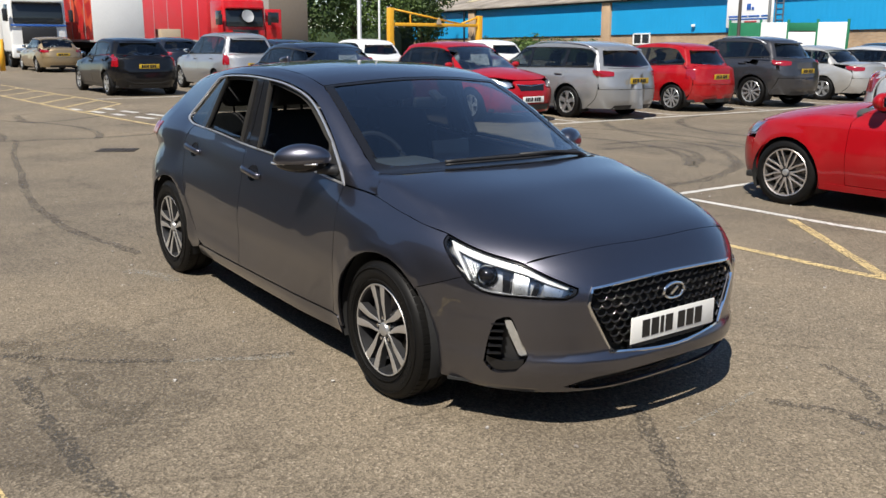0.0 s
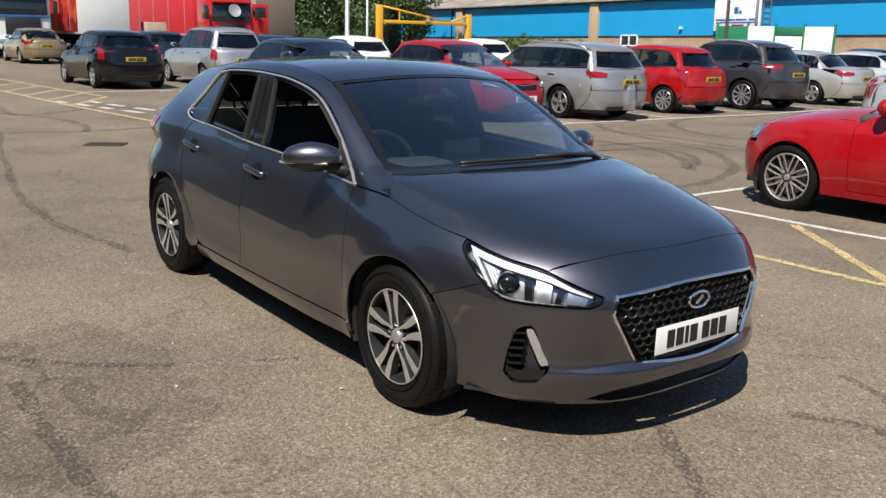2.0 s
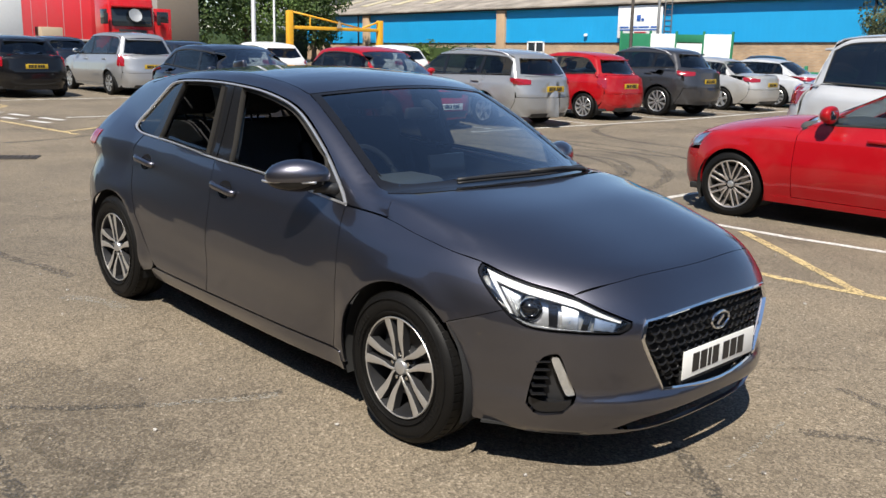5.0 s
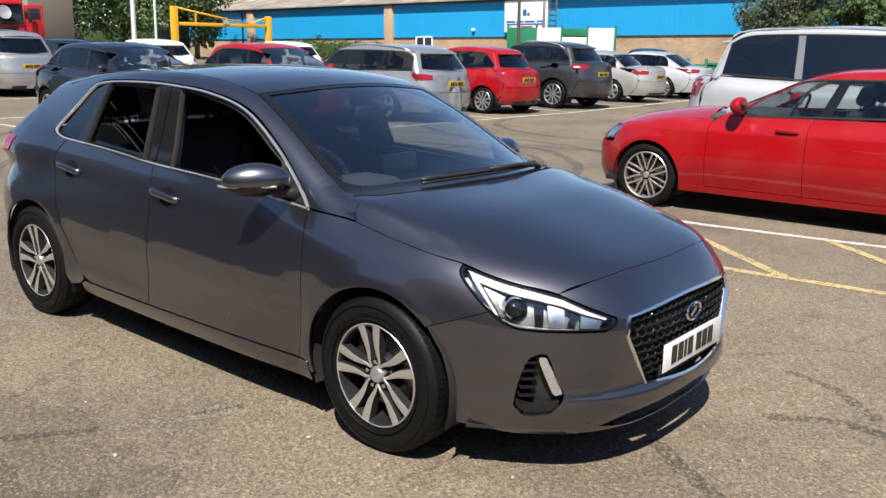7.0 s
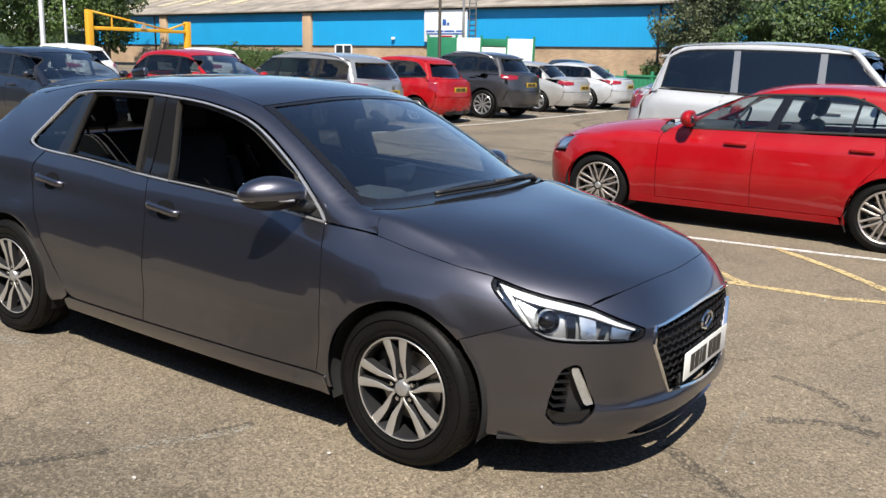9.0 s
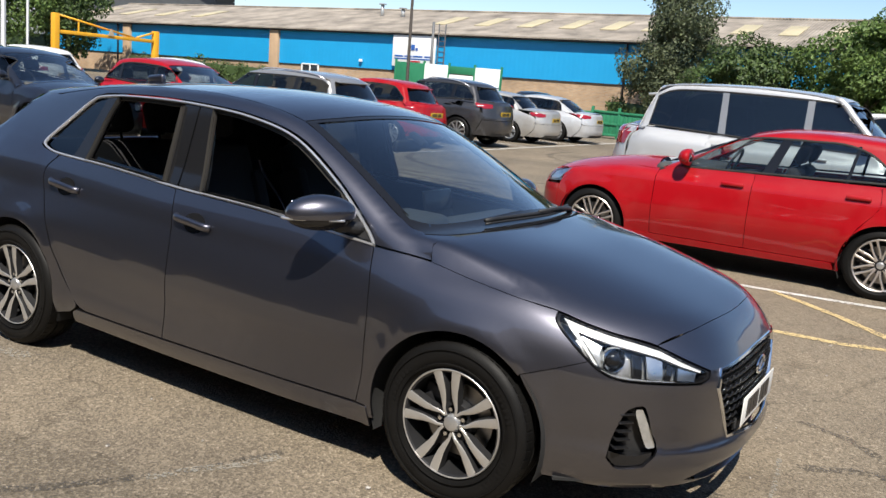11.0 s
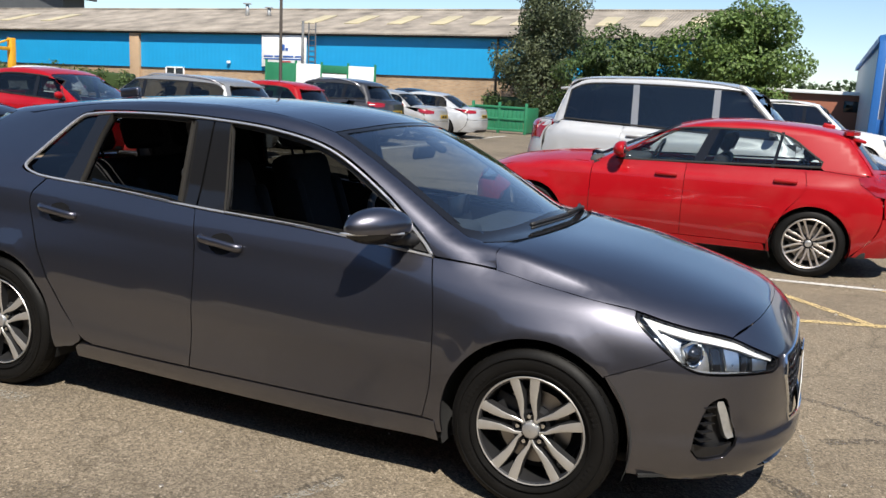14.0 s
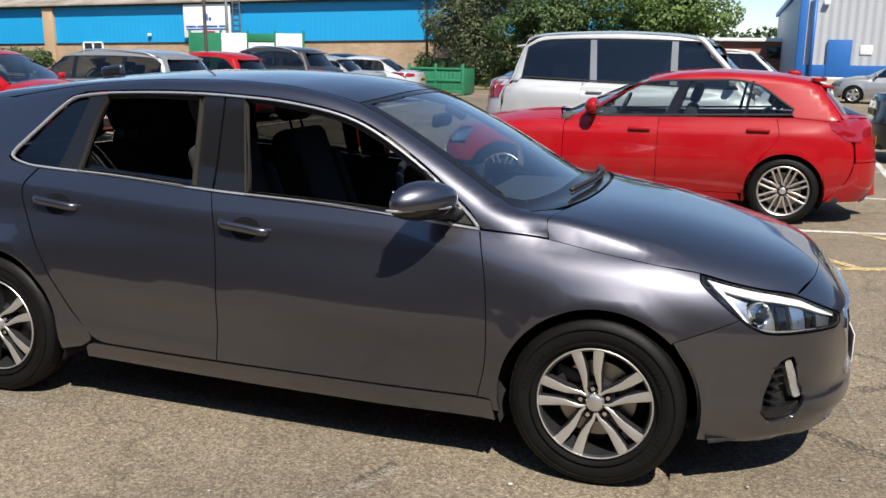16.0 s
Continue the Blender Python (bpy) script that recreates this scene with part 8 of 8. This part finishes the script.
def fruit_print():
    n = Nodes("printed_red_livery")
    v = n.coords((1, 1, 1))
    vor = n.add("ShaderNodeTexVoronoi", Scale=1.3)
    n.link(v, vor.inputs["Vector"])
    n.set(color=n.ramp(vor.outputs["Color"], [(0.1, (0.10, 0.01, 0.01)), (0.4, (0.45, 0.02, 0.02)), (0.7, (0.55, 0.10, 0.04)), (0.95, (0.08, 0.05, 0.02))]), rough=0.5)
    return n.mat


def lorry_wheels(parent, xs, y_half):
    for x in xs:
        for s in (-1, 1):
            bm = bmesh.new()
            lathe(bm, [(0.26, 0.03), (0.30, 0.0), (0.46, -0.01), (0.5, 0.03), (0.5, 0.27), (0.46, 0.3)], 28)
            bmesh.ops.transform(bm, matrix=Matrix.Translation((x, s * y_half, 0.5)) @ pose(0, 0, 0, 0, 0, 0 if s < 0 else 180), verts=bm.verts)
            bmesh.ops.recalc_face_normals(bm, faces=bm.faces[:])
            tyre = part("tyre", bm, M_TYRE, parent)
            bm = bmesh.new()
            lathe(bm, [(0.01, -0.02), (0.10, -0.02), (0.12, 0.05), (0.24, 0.06), (0.27, 0.02)], 20)
            bmesh.ops.transform(bm, matrix=Matrix.Translation((x, s * y_half, 0.5)) @ pose(0, 0, 0, 0, 0, 0 if s < 0 else 180), verts=bm.verts)
            part("wheel_rim", bm, M_ALLOYDARK, tyre)


def lorry(name, m, cab_mat, box_mat, end_mat, label, cab=True, height=3.9, length=12.0, dish=False, fridge=False, band=None):
    t = root(name, m, label, "lorry", "lorries at the end of the yard")
    if cab:
        bm = boxed((1.9, 2.46, 2.75), (-0.95, 0, 2.05), 0.12, None, 3)
        for v in bm.verts:
            if v.co.x > -0.5 and v.co.z > 2.0:
                v.co.x -= (v.co.z - 2.0) * 0.12
        c = part("cab", bm, cab_mat, t)
        part("windscreen", boxed((0.05, 2.15, 0.95), (-0.085, 0, 2.45), 0.06, Matrix.Rotation(radians(-7), 3, "Y")), M_DARKGLASS, c)
        part("sun_visor", boxed((0.22, 2.2, 0.12), (0.0, 0, 3.0), 0.03), cab_mat, c)
        part("grille", boxed((0.06, 1.5, 0.75), (0.0, 0, 1.45), 0.03), M_BLACK, c)
        part("bumper", boxed((0.30, 2.48, 0.55), (-0.05, 0, 0.72), 0.08), cab_mat if not band else M_BOXWHITE, c)
        if band:
            part("livery_band", boxed((0.04, 2.4, 0.09), (0.0, 0, 1.9), 0.01), band, c)
        for s in (-1, 1):
            part("headlight", boxed((0.08, 0.42, 0.22), (0.08, s * 0.88, 0.78), 0.04), M_LENS, c)
            part("door_window", boxed((0.85, 0.04, 0.75), (-0.7, s * 1.225, 2.45), 0.03), M_DARKGLASS, c)
            part("mirror", boxed((0.12, 0.2, 0.55), (0.05, s * 1.42, 2.35), 0.05), M_BLACK, c)
        if dish:
            bm = bmesh.new()
            lathe(bm, [(0.01, -0.05), (0.2, -0.03), (0.34, 0.02), (0.35, 0.0), (0.2, -0.05), (0.01, -0.07)], 24, "X")
            bmesh.ops.rotate(bm, matrix=Matrix.Rotation(radians(-18), 3, "Y"), verts=bm.verts)
            bmesh.ops.translate(bm, verts=bm.verts, vec=(0.16, 0.1, 2.55))
            part("satellite_dish", bm, M_GALV, c)
            part("open_door", boxed((0.08, 1.0, 1.9), (-0.2, 1.75, 2.0), 0.04), cab_mat, c)
            part("open_door_window", boxed((0.09, 0.7, 0.6), (-0.2, 1.75, 2.5), 0.03), M_DARKGLASS, c)
        lorry_wheels(t, (-0.95, -3.0), 1.2)
    x0 = -2.3 if cab else 0.0
    body = part("box_body", boxed((length, 2.5, height - 1.15), (x0 - length / 2, 0, (height + 1.15) / 2), 0.02), box_mat, t)
    part("front_panel", boxed((0.04, 2.46, height - 1.2), (x0 + 0.01, 0, (height + 1.15) / 2), 0.01), end_mat, body)
    for s in (-1, 1):
        for z in (1.2, height - 0.04):
            part("side_rail", boxed((length, 0.05, 0.10), (x0 - length / 2, s * 1.255, z), 0.01), M_GALV, body)
        for k in range(5):
            part("strap", boxed((0.05, 0.02, height - 1.3), (x0 - length * (k + 0.5) / 5, s * 1.262, (height + 1.15) / 2), 0.004), M_GALV, body)
    if fridge:
        bm = boxed((0.6, 1.9, 1.0), (x0 + 0.3, 0, height - 0.45), 0.08, None, 3)
        f = part("fridge_unit", bm, M_BOXWHITE, t)
        part("fridge_grille", boxed((0.04, 1.4, 0.5), (x0 + 0.6, 0, height - 0.42), 0.03), M_BLACK, f)
    part("chassis", boxed((length + 1.5, 1.0, 0.3), (x0 - length / 2 + 0.7, 0, 0.95), 0.03), M_UNDER, t)
    lorry_wheels(t, (x0 - length + 1.5, x0 - length + 2.8, x0 - length + 4.1), 1.2)
    return t


lorry("red_lorry", pose(17.9, 42.2, 0, 0, 0, -90), M_LORRYRED, M_CURTAIN, M_CURTAIN, "red articulated lorry with a curtain-sided trailer", dish=True, height=4.0, length=12.5)
lorry("refrigerated_lorry", pose(7.0, 40.5, 0, 0, 0, -90), M_BOXWHITE, M_BOXWHITE, M_BOXWHITE, "white refrigerated lorry with a blue band on its cab", fridge=True, band=M_INKBLUE, height=4.1, length=9.0)
lorry("printed_trailer", pose(10.75, 41.0, 0, 0, 0, -90), M_BOXWHITE, fruit_print(), M_BOXWHITE, "white-ended trailer with printed red side panels", cab=False, height=4.2, length=12.0)
lorry("grey_trailer", pose(21.4, 44.0, 0, 0, 0, -90), M_GALV, plain("ribbed_grey_trailer", (0.30, 0.29, 0.27), 0.6, 0.1, 0.15, 2), plain("tan_tarpaulin", (0.16, 0.13, 0.10), 0.8), "grey open-sided trailer with tan sheeting", cab=False, height=3.7, length=10.0)
crate = root("pallet_crate", pose(13.3, 41.5, 0), "stacked timber crates beside the red lorry", "crate")
part("crate_box", boxed((1.1, 1.0, 0.9), (0, 0, 0.45), 0.02), M_RENDERTAN, crate)
part("crate_box", boxed((1.0, 0.9, 0.9), (0.05, 0, 1.36), 0.02), M_RENDERTAN, crate)
